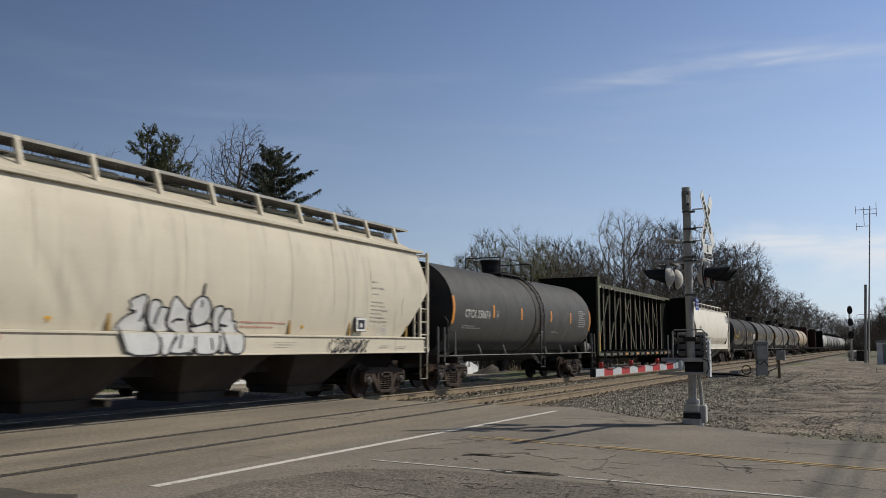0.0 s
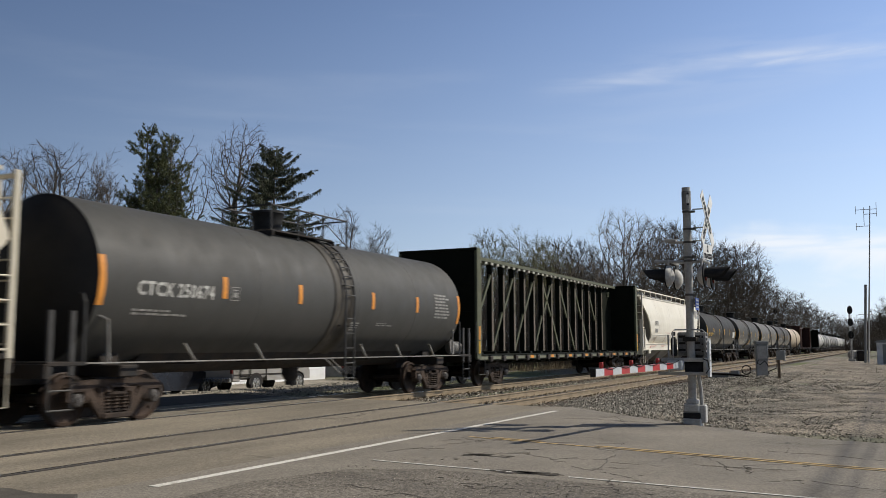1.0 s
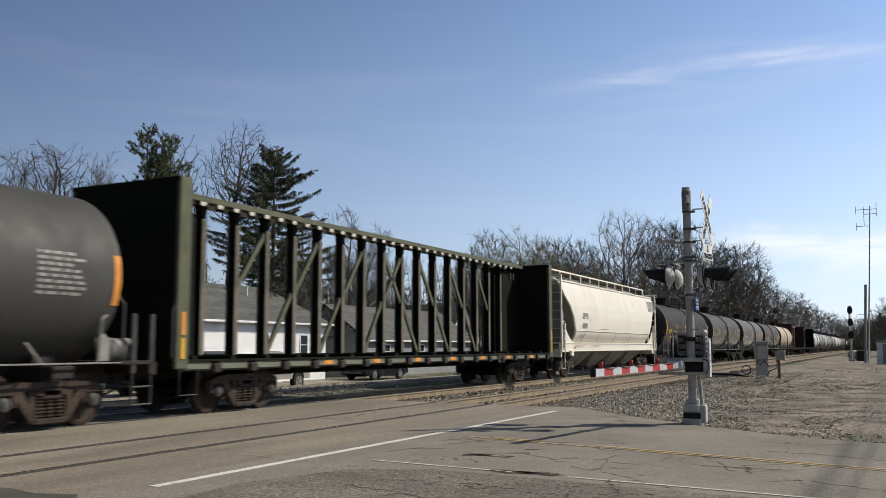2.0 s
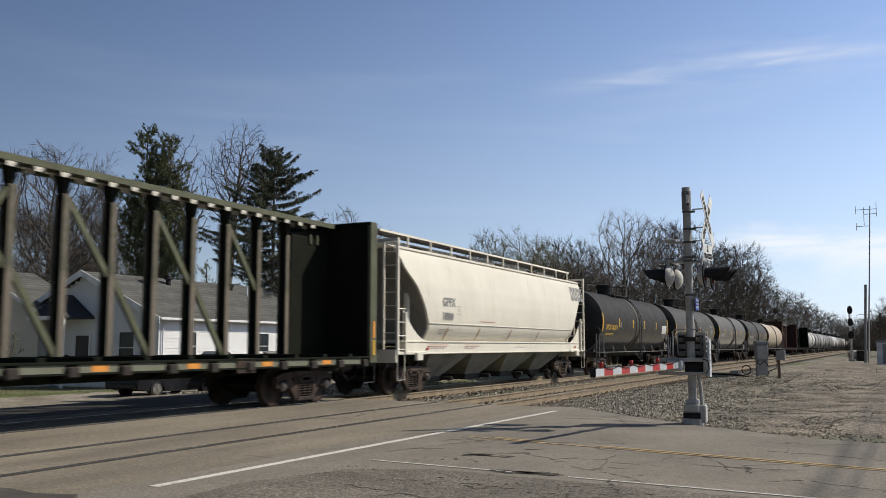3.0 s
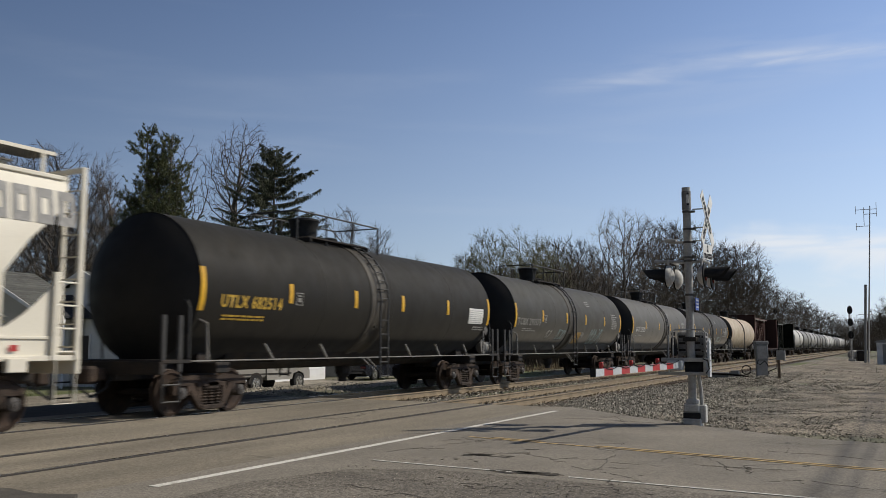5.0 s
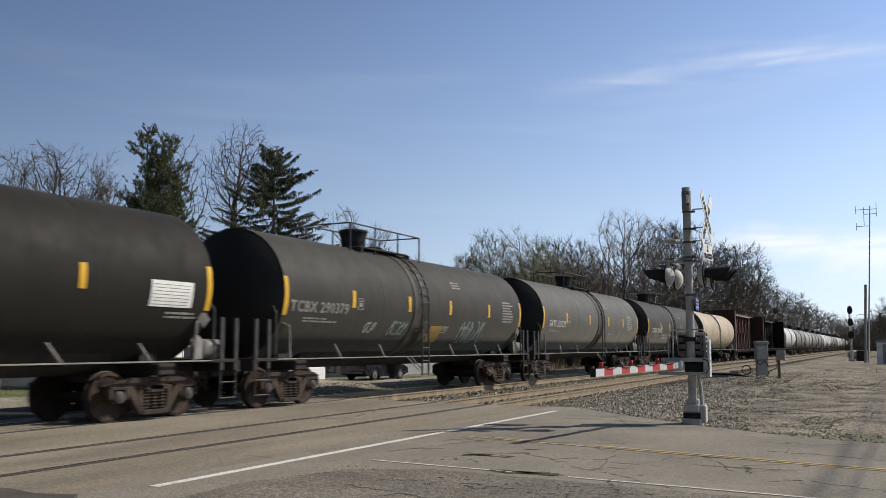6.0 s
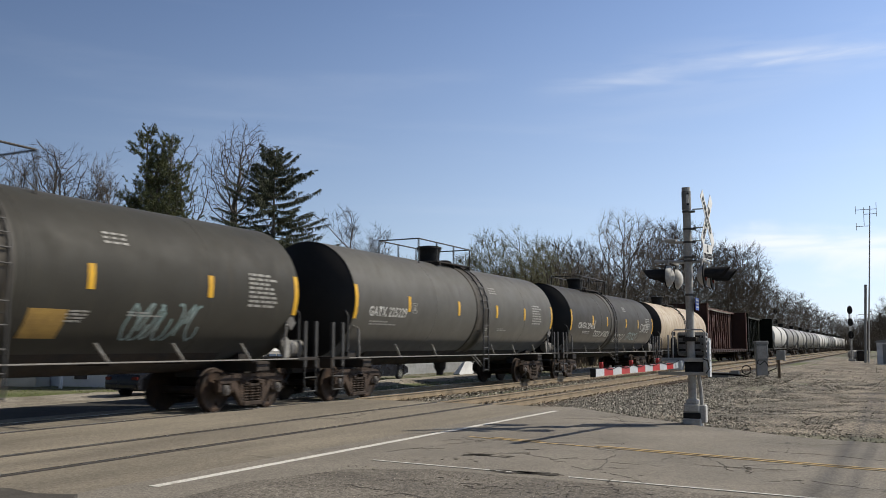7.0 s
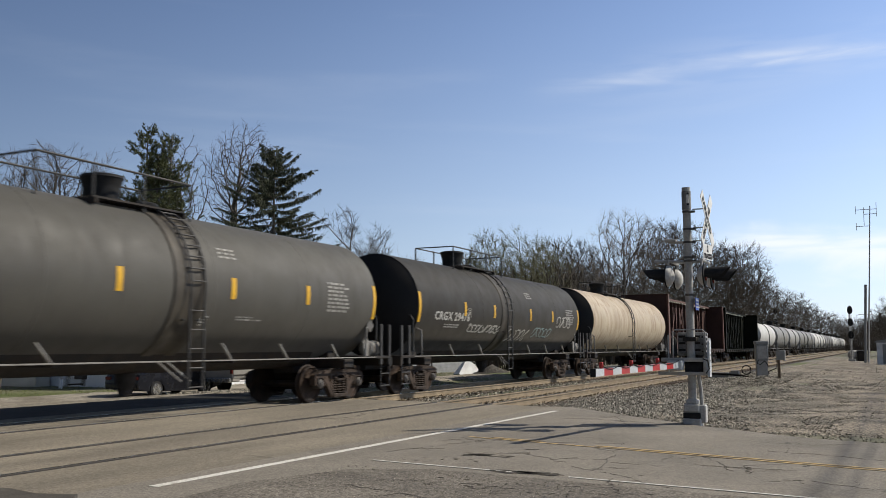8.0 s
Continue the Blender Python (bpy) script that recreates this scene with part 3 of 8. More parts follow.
line("stop_line", "worn white stop line painted on the road", (-6.53, 6.7), (-6.36, 18.2), 0.12, M_PAINT_W)
line("edge_line", "worn white edge line on the road", (-5.64, 9.41), (-3.66, 9.18), 0.045, M_PAINT_W)
line("edge_line", "worn white edge line on the road", (-3.05, 9.1), (6, 8.05), 0.045, M_PAINT_W, gaps=((0.15, 0.17), (0.21, 0.22)))
line("centre_line", "faded yellow centre line on the road", (-5.75, 12.46), (8, 9.06), 0.055, M_PAINT_Y)
line("centre_line", "faded yellow centre line on the road", (-5.4, 12.52), (8, 9.2), 0.055, M_PAINT_Y, gaps=((0.05, 0.12),))


def cracks():
    """Dark open cracks and tar patches in the asphalt."""
    rnd = random.Random(14)
    runs = (((-3.4, 12.6), (-2.9, 9.6), 0.03), ((-2.2, 11.7), (-1.5, 10.3), 0.025), ((-1.5, 10.9), (-1.35, 10.2), 0.03), ((-5.9, 10.2), (-5.3, 12.3), 0.03), ((-5.9, 12.0), (-4.0, 12.35), 0.03),
            ((-2.6, 9.2), (-2.3, 8.2), 0.03), ((-4.9, 7.6), (-3.7, 7.3), 0.04), ((-3.3, 9.9), (-1.9, 8.8), 0.02), ((-4.9, 17.4), (-4.0, 15.4), 0.025), ((-0.9, 9.9), (0.6, 9.4), 0.02), ((-5.6, 16.5), (-3.4, 16.1), 0.015),
            ((-1.6, 12.5), (0.8, 11.9), 0.018), ((-4.3, 11.0), (-3.5, 10.2), 0.02))
    for a, b, w in runs:
        a, b = Vector((*a, 0)), Vector((*b, 0))
        d = (b - a).normalized()
        q = Vector((-d.y, d.x, 0))
        s = Shape()
        z = Vector((0, 0, 0.0085 if max(a.y, b.y) < 9.3 else 0.003))

        def run(p0, p1, n, wide, sway):
            """A broken hairline from p0 to p1; gives back points to branch from."""
            drift, pts = 0.0, []
            for k in range(n + 1):
                drift = drift * 0.8 + rnd.gauss(0, sway)
                pts.append(p0.lerp(p1, k / n) + q * drift + d * rnd.gauss(0, 0.01))
            for k in range(n):
                if rnd.random() < 0.16:
                    continue
                w0, w1 = wide * rnd.uniform(0.05, 0.25), wide * rnd.uniform(0.05, 0.25)
                s.sheet([pts[k] - q * w0 + z, pts[k + 1] - q * w1 + z, pts[k + 1] + q * w1 + z, pts[k] + q * w0 + z], 0.002)
            return pts
        main = run(a, b, 30, w, 0.022)
        for _ in range(4):
            p = rnd.choice(main)
            run(p, p + d * rnd.uniform(-0.3, 0.3) + q * rnd.choice((-1, 1)) * rnd.uniform(0.2, 0.6), 10, w * 0.7, 0.015)
        tagged(part("crack", s, M_CRACK), "dark hairline crack in the asphalt", "crack", kind="structure")
    for cx, cy, rx, ry, n in ((-4.68, 10.45, 0.3, 0.12, 34), (-3.45, 9.2, 0.45, 0.09, 46), (-0.85, 11.1, 0.05, 0.05, 3), (-4.3, 11.3, 0.12, 0.05, 8), (-5.0, 9.9, 0.5, 0.3, 14), (-3.9, 8.1, 0.7, 0.35, 26), (-2.6, 8.0, 0.6, 0.3, 18)):
        s = Shape()
        for _ in range(n):      # crumbled spots
            x, y, r = cx + rnd.gauss(0, rx * 0.5), cy + rnd.gauss(0, ry * 0.5), rnd.uniform(0.012, 0.05) * (1.4 if rx < 0.5 and n > 30 else 0.7)
            s.sheet([(x + 1.6 * r * math.cos(k * 0.9) * rnd.uniform(0.6, 1.1), y + 0.6 * r * math.sin(k * 0.9) * rnd.uniform(0.6, 1.1), 0.0085 if y < 9.3 else 0.003) for k in range(7)], 0.002)
        tagged(part("tar_patch", s, M_TARP), "dark crumbled patch in the road", "tar patch", kind="structure")


cracks()


def rail_profile(cx):
    w, q, hd = 0.076, 0.011, 0.037
    return [(cx + x, z) for x, z in ((-w, -0.172), (w, -0.172), (w, -0.16), (q, -0.145), (q, -0.045), (hd, -0.035), (hd, -0.006), (hd - 0.008, 0),
                                     (-hd + 0.008, 0), (-hd, -0.006), (-hd, -0.035), (-q, -0.045), (-q, -0.145), (-w, -0.16))]


def build_track(name, label, cx, y_ties, near):
    t = thing(name, label, "railway track", kind="structure")
    for sx in (-0.7535, 0.7535):
        part("rail", Shape().prism(rail_profile(cx + sx), "y", 19.9, 900), M_RAIL, t)
        part("rail", Shape().prism(rail_profile(cx + sx), "y", -60, 19.9), M_RAILDK, t, "dark rail set in the crossing")
        for off in (-0.078, 0.078):
            part("flangeway", Shape().box(cx + sx + off - 0.04, cx + sx + off + 0.04, -12, 19.5 - (cx + 6.9) * 0.12, -0.2, -0.022, 0.006), M_FLANGE, t, "black rubber flangeway filler")
        part("rail_head", Shape().box(cx + sx - 0.026, cx + sx + 0.026, -60, 900, -0.002, 0.0025), M_RAILTOP, t, "polished steel running surface")
    tie = Shape().box(-1.3, 1.3, -0.115, 0.115, -0.18, 0.0, 0.012).mesh("tie", M_TIE)
    plate = Shape()
    for sx in (-0.7535, 0.7535):
        plate.box(sx - 0.17, sx + 0.17, -0.1, 0.1, 0, 0.018)
        for px in (-0.1, 0.1):
            for py in (-0.06, 0.06):
                plate.box(sx + px - 0.012, sx + px + 0.012, py - 0.012, py + 0.012, 0.01, 0.05)
    plate = plate.mesh("tie_plate", M_RAIL)
    rnd = random.Random(3 if near else 4)
    far = Shape()
    for i in range(520):
        y = y_ties + i * 0.52
        if i < 130:
            o = part("tie", tie, None, t)
            o.matrix_basis = pose(cx + rnd.uniform(-0.05, 0.05), y + rnd.uniform(-0.03, 0.03), -0.185 + rnd.uniform(-0.01, 0.006), 0, 0, rnd.uniform(-1, 1))
            p = part("tie_plate", plate, None, o)
        else:
            far.box(cx - 1.3, cx + 1.3, y - 0.115, y + 0.115, -0.36, -0.185)
    tagged(part("far_ties", far, M_TIE, t), kind="stuff")
    return t


build_track("track_1", "railway track with rusty rails on wooden ties", TRACK_X, 20.8, False)
build_track("track_2", "railway track with rusty rails on wooden ties", TRACK2_X, 20.3, True)


def build_ballast():
    s = Shape()
    prof = [(-18.8, -0.30), (-16.8, -0.235), (-15.2, -0.225), (-11.6, -0.25), (-10.8, -0.225), (-7.8, -0.225), (-7.3, -0.24), (-6.3, -0.34), (-5.6, -0.45)]
    ys = [19.6, 20.2, 21, 23, 26, 30, 36, 45, 60, 90, 150, 900]
    vs = []
    for y in ys:
        for x, z in prof:
            yy = y + (0.12 * (-6.9 - x) if y == ys[0] else 0)
            vs.append((x, yy, z + (0.03 * noise.noise((x, yy, 7)))))
    n = len(prof)
    s.add(vs, [(j * n + i, j * n + i + 1, (j + 1) * n + i + 1, (j + 1) * n + i) for j in range(len(ys) - 1) for i in range(n - 1)])
    tagged(part("ballast_bed", s, M_BALLAST, smooth=True), "grey crushed-stone ballast bed under the tracks", "ballast", kind="structure")

    def bed(x):
        for (xa, za), (xb, zb) in zip(prof, prof[1:]):
            if xa <= x <= xb:
                return za + (zb - za) * (x - xa) / (xb - xa)
        return -0.3
    # loose stones
    rs = np.random.RandomState(5)
    base = np.array([(1, 0, 0), (-1, 0, 0), (0, 1, 0), (0, -1, 0), (0, 0, 1), (0, 0, -1)], float)
    tri = np.array([(0, 2, 4), (2, 1, 4), (1, 3, 4), (3, 0, 4), (2, 0, 5), (1, 2, 5), (3, 1, 5), (0, 3, 5)])
    pos = []
    for count, xa, xb, ya, yb in ((16000, -7.9, -4.4, 18.2, 30), (9500, -7.9, -4.2, 30, 58), (4200, -12.7, -10.2, 20.6, 42), (5500, -10.1, -7.9, 20.2, 36),
                                  (2600, -18.3, -14.6, 20.8, 40), (2600, -20.5, -17.7, 18.0, 30), (11000, -4.5, -0.5, 15.4, 36), (15000, -4.5, 4.5, 13.5, 36), (900, -5.6, -4.4, 17.4, 19.5), (3600, -5.8, -2.8, 33, 41), (15000, -3.0, 8.0, 13.2, 48), (7000, -4.0, 9.0, 36, 80)):
        x, y = rs.uniform(xa, xb, count), ya + (yb - ya) * rs.uniform(0, 1, count) ** 1.4
        pos += list(zip(x, y))
    keep, kz = [], []
    for x, y in pos:
        border = 19.75 - (x + 6.9) * 0.12 if x < -6.6 else max(19.6 - (x + 6.5) * 1.02, 14.6 - (x + 1.1) * 0.32)
        if y < border + 0.25 * noise.noise((x * 2, y * 2, 3)):
            continue
        z = max(bed(x) if x < -5.6 else -9, ground_z(x, y) + 0.02)
        if x > -4.5 and not (33.5 < y < 40.5 and x < -3.0 - 0.06 * (y - 37) ** 2) and rs.uniform() < (0.45 * smoothstep(-3.0 - 0.02 * (y - 18), -1.2, x + 0.8 * noise.noise((x * 0.8, y * 0.35, 9)))):
            continue
        if any(abs(x - (c + o)) < 0.06 for c in (TRACK_X, TRACK2_X) for o in (-0.75, 0.75)):
            continue
        keep.append((x, y)), kz.append(z)
    nb = len(keep)
    for k in range(2600):      # loose chips on the broken apron
        x = rs.uniform(-5.6, 1.5)
        y = rs.uniform(5.6, 8.9 - (x + 5.6) * 0.12)
        keep.append((x, y)), kz.append(0.004)
    n = len(keep)
    size = 0.018 + 0.036 * rs.uniform(0, 1, n) ** 1.8
    size[nb:] = rs.uniform(0.004, 0.011, n - nb)
    kx, ky = np.array(keep)[:nb, 0], np.array(keep)[:nb, 1]
    size[:nb] *= np.where((kx > -4.4) & (ky < 36), 1.0 - 0.52 * np.clip((kx + 4.4 + 0.4 * np.sin(ky)) / 2.4, 0, 1), 1.0)
    ang = rs.uniform(0, 6.28, n)
    jit = base[None] * rs.uniform(0.55, 1.25, (n, 6, 1)) * np.array([1, 1, 0.75]) + rs.uniform(-0.3, 0.3, (n, 6, 3))
    ca, sa = np.cos(ang)[:, None], np.sin(ang)[:, None]
    v = np.stack([jit[..., 0] * ca - jit[..., 1] * sa, jit[..., 0] * sa + jit[..., 1] * ca, jit[..., 2]], -1) * size[:, None, None]
    v += np.concatenate([np.array(keep), np.array(kz)[:, None] + size[:, None] * 0.4], 1)[:, None, :]
    f = (tri[None] + 6 * np.arange(n)[:, None, None]).reshape(-1, 3)
    me = bpy.data.meshes.new("ballast_stones")
    me.from_pydata(v.reshape(-1, 3).tolist(), [], f.tolist())
    me.materials.append(M_STONE)
    tagged(new("ballast_stones", me), "loose angular grey ballast stones", "ballast", kind="stuff")


build_ballast()


# ---- freight cars ----
WHEEL_R = 0.457
CARS = []     # (car, middle at the start)
WHEELS = []   # (wheelset, its y in the car)


def wheelset_mesh():
    s = Shape()
    s.lathe([(-1.12, 0.06), (-1.05, 0.075), (-0.9, 0.08), (0.9, 0.08), (1.05, 0.075), (1.12, 0.06)], 10, "x")
    for sg in (-1, 1):
        prof = [(0.665, 0.1), (0.665, 0.475), (0.69, 0.485), (0.70, WHEEL_R + 0.002), (0.795, WHEEL_R - 0.006), (0.80, 0.40), (0.775, 0.385), (0.745, 0.25), (0.79, 0.15), (0.80, 0.1)]
        s.lathe([(sg * a, r) for a, r in prof], 24, "x")
    for k in range(3):   # inspection marks on the wheel plate
        a = k * 2.1
        s.box(0.775, 0.782, 0.3 * math.cos(a) - 0.03, 0.3 * math.cos(a) + 0.03, 0.3 * math.sin(a) - 0.03, 0.3 * math.sin(a) + 0.03)
    return s.mesh("wheelset", M_WHEEL, True)


def sideframe_mesh(sg):
    s = Shape()
    x0, x1 = (0.93, 1.08) if sg > 0 else (-1.08, -0.93)
    for m in (-1, 1):
        s.prism([(m * 1.08, 0.60), (m * 1.12, 0.68), (m * 0.95, 0.76), (m * 0.55, 0.80), (0, 0.80), (0, 0.66), (m * 0.5, 0.66), (m * 0.72, 0.60)], "x", x0, x1)
        s.prism([(m * 0.72, 0.60), (m * 0.56, 0.66), (m * 0.24, 0.2), (m * 0.26, 0.12), (m * 0.36, 0.13)], "x", x0 + 0.01, x1 - 0.01)
        s.prism([(m * 0.44, 0.68), (m * 0.33, 0.68), (m * 0.30, 0.24), (m * 0.38, 0.24)], "x", x0, x1)
        s.prism([(m * 1.12, 0.62), (m * 1.04, 0.62), (m * 1.05, 0.42), (m * 1.11, 0.44)], "x", x0, x1)
        s.prism([(m * 0.74, 0.62), (m * 0.66, 0.60), (m * 0.68, 0.40), (m * 0.73, 0.42)], "x", x0, x1)
    s.box(x0 - 0.03, x1 + 0.03, -0.32, 0.32, 0.10, 0.2, 0.02)
    return s.mesh("side_frame", M_BOGIE)


def springs_mesh(sg):
    return Shape().box(sg * 1.02 - 0.1, sg * 1.02 + 0.1, -0.3, 0.3, 0.57, 0.66, 0.01).mesh("spring_cap", M_BOGIE)


def spring_mesh(sg):
    prof = []
    for k in range(6):
        z = 0.205 + k * 0.061
        prof += [(z, 0.058), (z + 0.025, 0.09), (z + 0.05, 0.058)]
    return Shape().lathe(prof, 7, "z", (sg * 1.02, 0, 0)).mesh("spring", M_BOGIE)


def bearing_mesh(sg):
    s = Shape().lathe([(sg * 0.92, 0.12), (sg * 1.09, 0.12), (sg * 1.11, 0.1), (sg * 1.115, 0.05), (sg * 1.135, 0.045)], 14, "x")
    for k in range(3):
        a = 2.1 * k + 0.5
        lo, hi = sorted((sg * 1.11, sg * 1.13))
        s.box(lo, hi, 0.06 * math.cos(a) - 0.014, 0.06 * math.cos(a) + 0.014, 0.06 * math.sin(a) - 0.014, 0.06 * math.sin(a) + 0.014)
    return s.mesh("bearing_cap", M_BEARING, True)


def add_bogie(car, y, rolling=True):
    b = part("bogie", kept("bolster", lambda: Shape().box(-1.12, 1.12, -0.2, 0.2, 0.5, 0.72, 0.03).box(-0.3, 0.3, -0.3, 0.3, 0.7, 0.84, 0.02)
                           .box(-0.85, 0.85, -0.5, -0.42, 0.3, 0.5).box(-0.85, 0.85, 0.42, 0.5, 0.3, 0.5).mesh("bogie", M_BOGIE)), None, car, "rusty cast-steel bogie")
    b.location = (0, y, 0)
    for sg in (-1, 1):
        part("side_frame", kept(("sf", sg), lambda: sideframe_mesh(sg)), None, b)
        part("spring_cap", kept(("sp", sg), lambda: springs_mesh(sg)), None, b)
        placed("spring", kept(("coil", sg), lambda: spring_mesh(sg)), [(0, q, 0) for q in (-0.2, 0, 0.2)], b)
    for dy in (-0.89, 0.89):
        for sg in (-1, 1):
            part("bearing_cap", kept(("bearing", sg), lambda: bearing_mesh(sg)), None, b).location = (0, dy, WHEEL_R)
        w = part("wheelset", kept("wheelset", wheelset_mesh), None, car, "steel wheels on an axle")
        w.location = (0, y + dy, WHEEL_R)
        if rolling:
            WHEELS.append((w, y + dy))


def add_coupler(car, y, sg):
    s = Shape().box(-0.12, 0.12, min(y, y + sg * 0.55), max(y, y + sg * 0.55), 0.74, 0.98, 0.03)
    s.box(-0.2, 0.2, y + sg * 0.42 - 0.14, y + sg * 0.42 + 0.14, 0.68, 1.02, 0.05)
    part("coupler", s, M_BOGIE, car, "rusty knuckle coupler")
    part("air_hose", Shape().pipe([(0.25, y, 0.85), (0.3, y + sg * 0.2, 0.6), (0.25, y + sg * 0.5, 0.45), (0.1, y + sg * 0.62, 0.6)], 0.025), M_BLACK, car, "black rubber air hose")


def new_car(name, label, mid):
    car = thing(name, label, "freight car", "cars of the freight train", at=(TRACK_X, mid, 0))
    CARS.append((car, mid))
    return car


def on_tank(y0, zc, r, lift, ang0):
    """Maps lettering onto the tank's round side: up is measured along the skin from the angle ang0."""
    def wrap(u, w):
        a = ang0 + w / r
        return ((r + lift) * math.cos(a), y0 + u, zc + (r + lift) * math.sin(a))
    return wrap


def skin_bar(s, y0, y1, za, zb, r, zc, lift=0.008, n=6):
    """A strip glued on the tank's skin between two heights."""
    a0, a1 = math.asin((za - zc) / r), math.asin((zb - zc) / r)
    vs = []
    for k in range(n + 1):
        a = a0 + (a1 - a0) * k / n
        for rr in (r - 0.01, r + lift):
            for y in (y0, y1):
                vs.append((rr * math.cos(a), y, zc + rr * math.sin(a)))
    fs = []
    for k in range(n):
        i = 4 * k
        fs += [(i + 2, i + 3, i + 7, i + 6), (i, i + 2, i + 6, i + 4), (i + 1, i + 5, i + 7, i + 3)]
    fs += [(0, 1, 3, 2), (4 * n, 4 * n + 2, 4 * n + 3, 4 * n + 1)]
    s.add(vs, fs)


def tank_car(label, first, length, shell, bars, ladder, rails, valve, bar_mat, mark="", mark_mat=None, mark_y=0.6, mark_w=2.05, pipe_mat=None, r=1.56, zc=2.60,
             blocks=(), rolling=True, detail=True, head_mat=None, mark_a=-0.259):
    """A tank car. first: where the shell's straight part begins along the line at the start; bars, ladder, rails, valve: metres from there."""
    pipe_mat = pipe_mat or M_DKPIPE
    mid = first + length / 2
    car = new_car("tank_car", label, mid)
    h = length / 2
    head = 0.56
    ball = (r * r + head * head) / (2 * head)      # a shallow dished head inside a sharp rim
    edge = math.asin(r / ball)
    arc = [(-h - head + ball * (1 - math.cos(edge * f)), ball * math.sin(edge * f)) for f in (0.02, 0.15, 0.3, 0.45, 0.6, 0.75, 0.9, 1.0)]
    part("tank", Shape().lathe([(-h - 0.01, r)] + [(-h + length * k / 8, r) for k in range(9)] + [(h + 0.01, r)], 64, "y", (0, 0, zc)), shell, car, smooth=True)
    part("tank_head", Shape().lathe(arc + [(-h + 0.04, r - 0.003)], 64, "y", (0, 0, zc)), head_mat or M_HEAD, car, "dished tank head", smooth=True)
    part("tank_head", Shape().lathe([(-y, q) for y, q in arc] + [(h - 0.04, r - 0.003)], 64, "y", (0, 0, zc)), head_mat or M_HEAD, car, "dished tank head", smooth=True)
    ring = kept(("seam", shell.name, r, zc), lambda: Shape().lathe([(-0.02, r), (-0.012, r + 0.005), (0.012, r + 0.005), (0.02, r)], 48, "y", (0, 0, zc)).mesh("weld_seam", shell, True))
    placed("weld_seam", ring, [(0, y, 0) for y in (-h * 0.33 - 0.4, -h + ladder - 0.55, -h + ladder + 0.6, h * 0.6)], car)
    band = kept(("band", r, zc), lambda: Shape().lathe([(-0.46, r), (-0.43, r + 0.03), (-0.2, r + 0.03), (-0.17, r + 0.012), (0.17, r + 0.012), (0.2, r + 0.03), (0.43, r + 0.03), (0.46, r)], 64, "y", (0, 0, zc)).mesh("jacket_band", M_BAND, True))
    if detail:
        part("jacket_band", band, None, car, "dusty raised band round the tank").location = (0, -h + ladder - 0.12, 0)
    e = h + 0.95    # end of the platforms
    for sg in (-1, 1):
        s = Shape()
        ya, yb = sorted((sg * (h - 1.9), sg * e))
        s.box(-0.32, 0.32, ya, yb, 0.72, 1.08, 0.02)
        ya, yb = sorted((sg * (h + 0.15), sg * e))
        s.box(-1.5, 1.5, ya, yb, 1.06, 1.13, 0.01)
        s.box(-1.5, 1.5, sg * e - 0.05, sg * e + 0.05, 0.86, 1.1, 0.01)
        part("end_platform", s, M_FRAME, car)
        s = Shape()
        yc = sg * (h - 0.95)
        arc = [((r + 0.02) * math.cos(radians(q)), zc + (r + 0.02) * math.sin(radians(q))) for q in range(-128, -51, 7)]
        s.prism([(arc[0][0], 1.0)] + arc + [(arc[-1][0], 1.0)], "y", yc - 0.2, yc + 0.2)
        s.box(-1.35, 1.35, yc - 0.22, yc + 0.22, 0.84, 1.06, 0.02)
        part("bolster_saddle", s, M_FRAME, car)
        add_bogie(car, yc, rolling)
        add_coupler(car, sg * e, sg)
        # corner posts, handholds and steps
        for sx in (-1.46, 1.46):
            for q in (0.06, 0.5):
                part("corner_post", Shape().box(sx - 0.03, sx + 0.03, sg * (e - q) - 0.05, sg * (e - q) + 0.05, 0.9, 1.98, 0.008), pipe_mat, car)
            part("handhold", Shape().pipe([(sx, sg * (e - 0.75), 1.1), (sx, sg * (e - 0.75), 2.15), (sx * 0.92, sg * (e - 0.8), 2.3), (sx * 0.6, sg * (e - 0.8), 2.3)], 0.025), pipe_mat, car)
            part("handhold", Shape().pipe([(sx, sg * (h - 0.35), 1.12), (sx, sg * (h - 0.3), 1.85), (sx * 0.93, sg * (h - 0.05), 1.98)], 0.028), M_PIPE, car)
            s = Shape()
            sq = sx * 1.007
            ya, yb = sg * (e - 0.06), sg * (e - 0.52)
            for y in (ya, yb):
                s.pipe([(sq, y, 1.06), (sq, y, 0.32)], 0.018)
            for z in (0.34, 0.66):
                s.pipe([(sq, ya, z), (sq, yb, z)], 0.018)
            part("step", s, M_DKPIPE, car)
    for sx in (-1.47, 1.47):
        part("side_rail", Shape().box(sx - 0.02, sx + 0.02, -h - 0.2, h + 0.2, 1.085, 1.115, 0.006), M_PIPE, car, "pale worn running-board edge")
    bracket = kept("rail_bracket", lambda: Shape().prism([(0, 1.45), (0.045, 1.45), (0.365, 1.1), (0.32, 1.1)], "x", -0.025, 0.025).mesh("rail_bracket", M_PIPE))
    beam = kept("cross_beam", lambda: Shape().box(-1.42, 1.42, -0.03, 0.03, 1.04, 1.1).mesh("cross_beam", M_FRAME))
    spots = [q * h for q in (-0.68, -0.38, 0.22, 0.48, 0.76)]
    placed("rail_bracket", bracket, [(sx * 1.34, y, 0) for sx in (-1, 1) for y in spots], car)
    placed("cross_beam", beam, [(0, y + 0.33, 0) for y in spots], car)
    # top fittings
    ly = -h + ladder
    s = Shape()
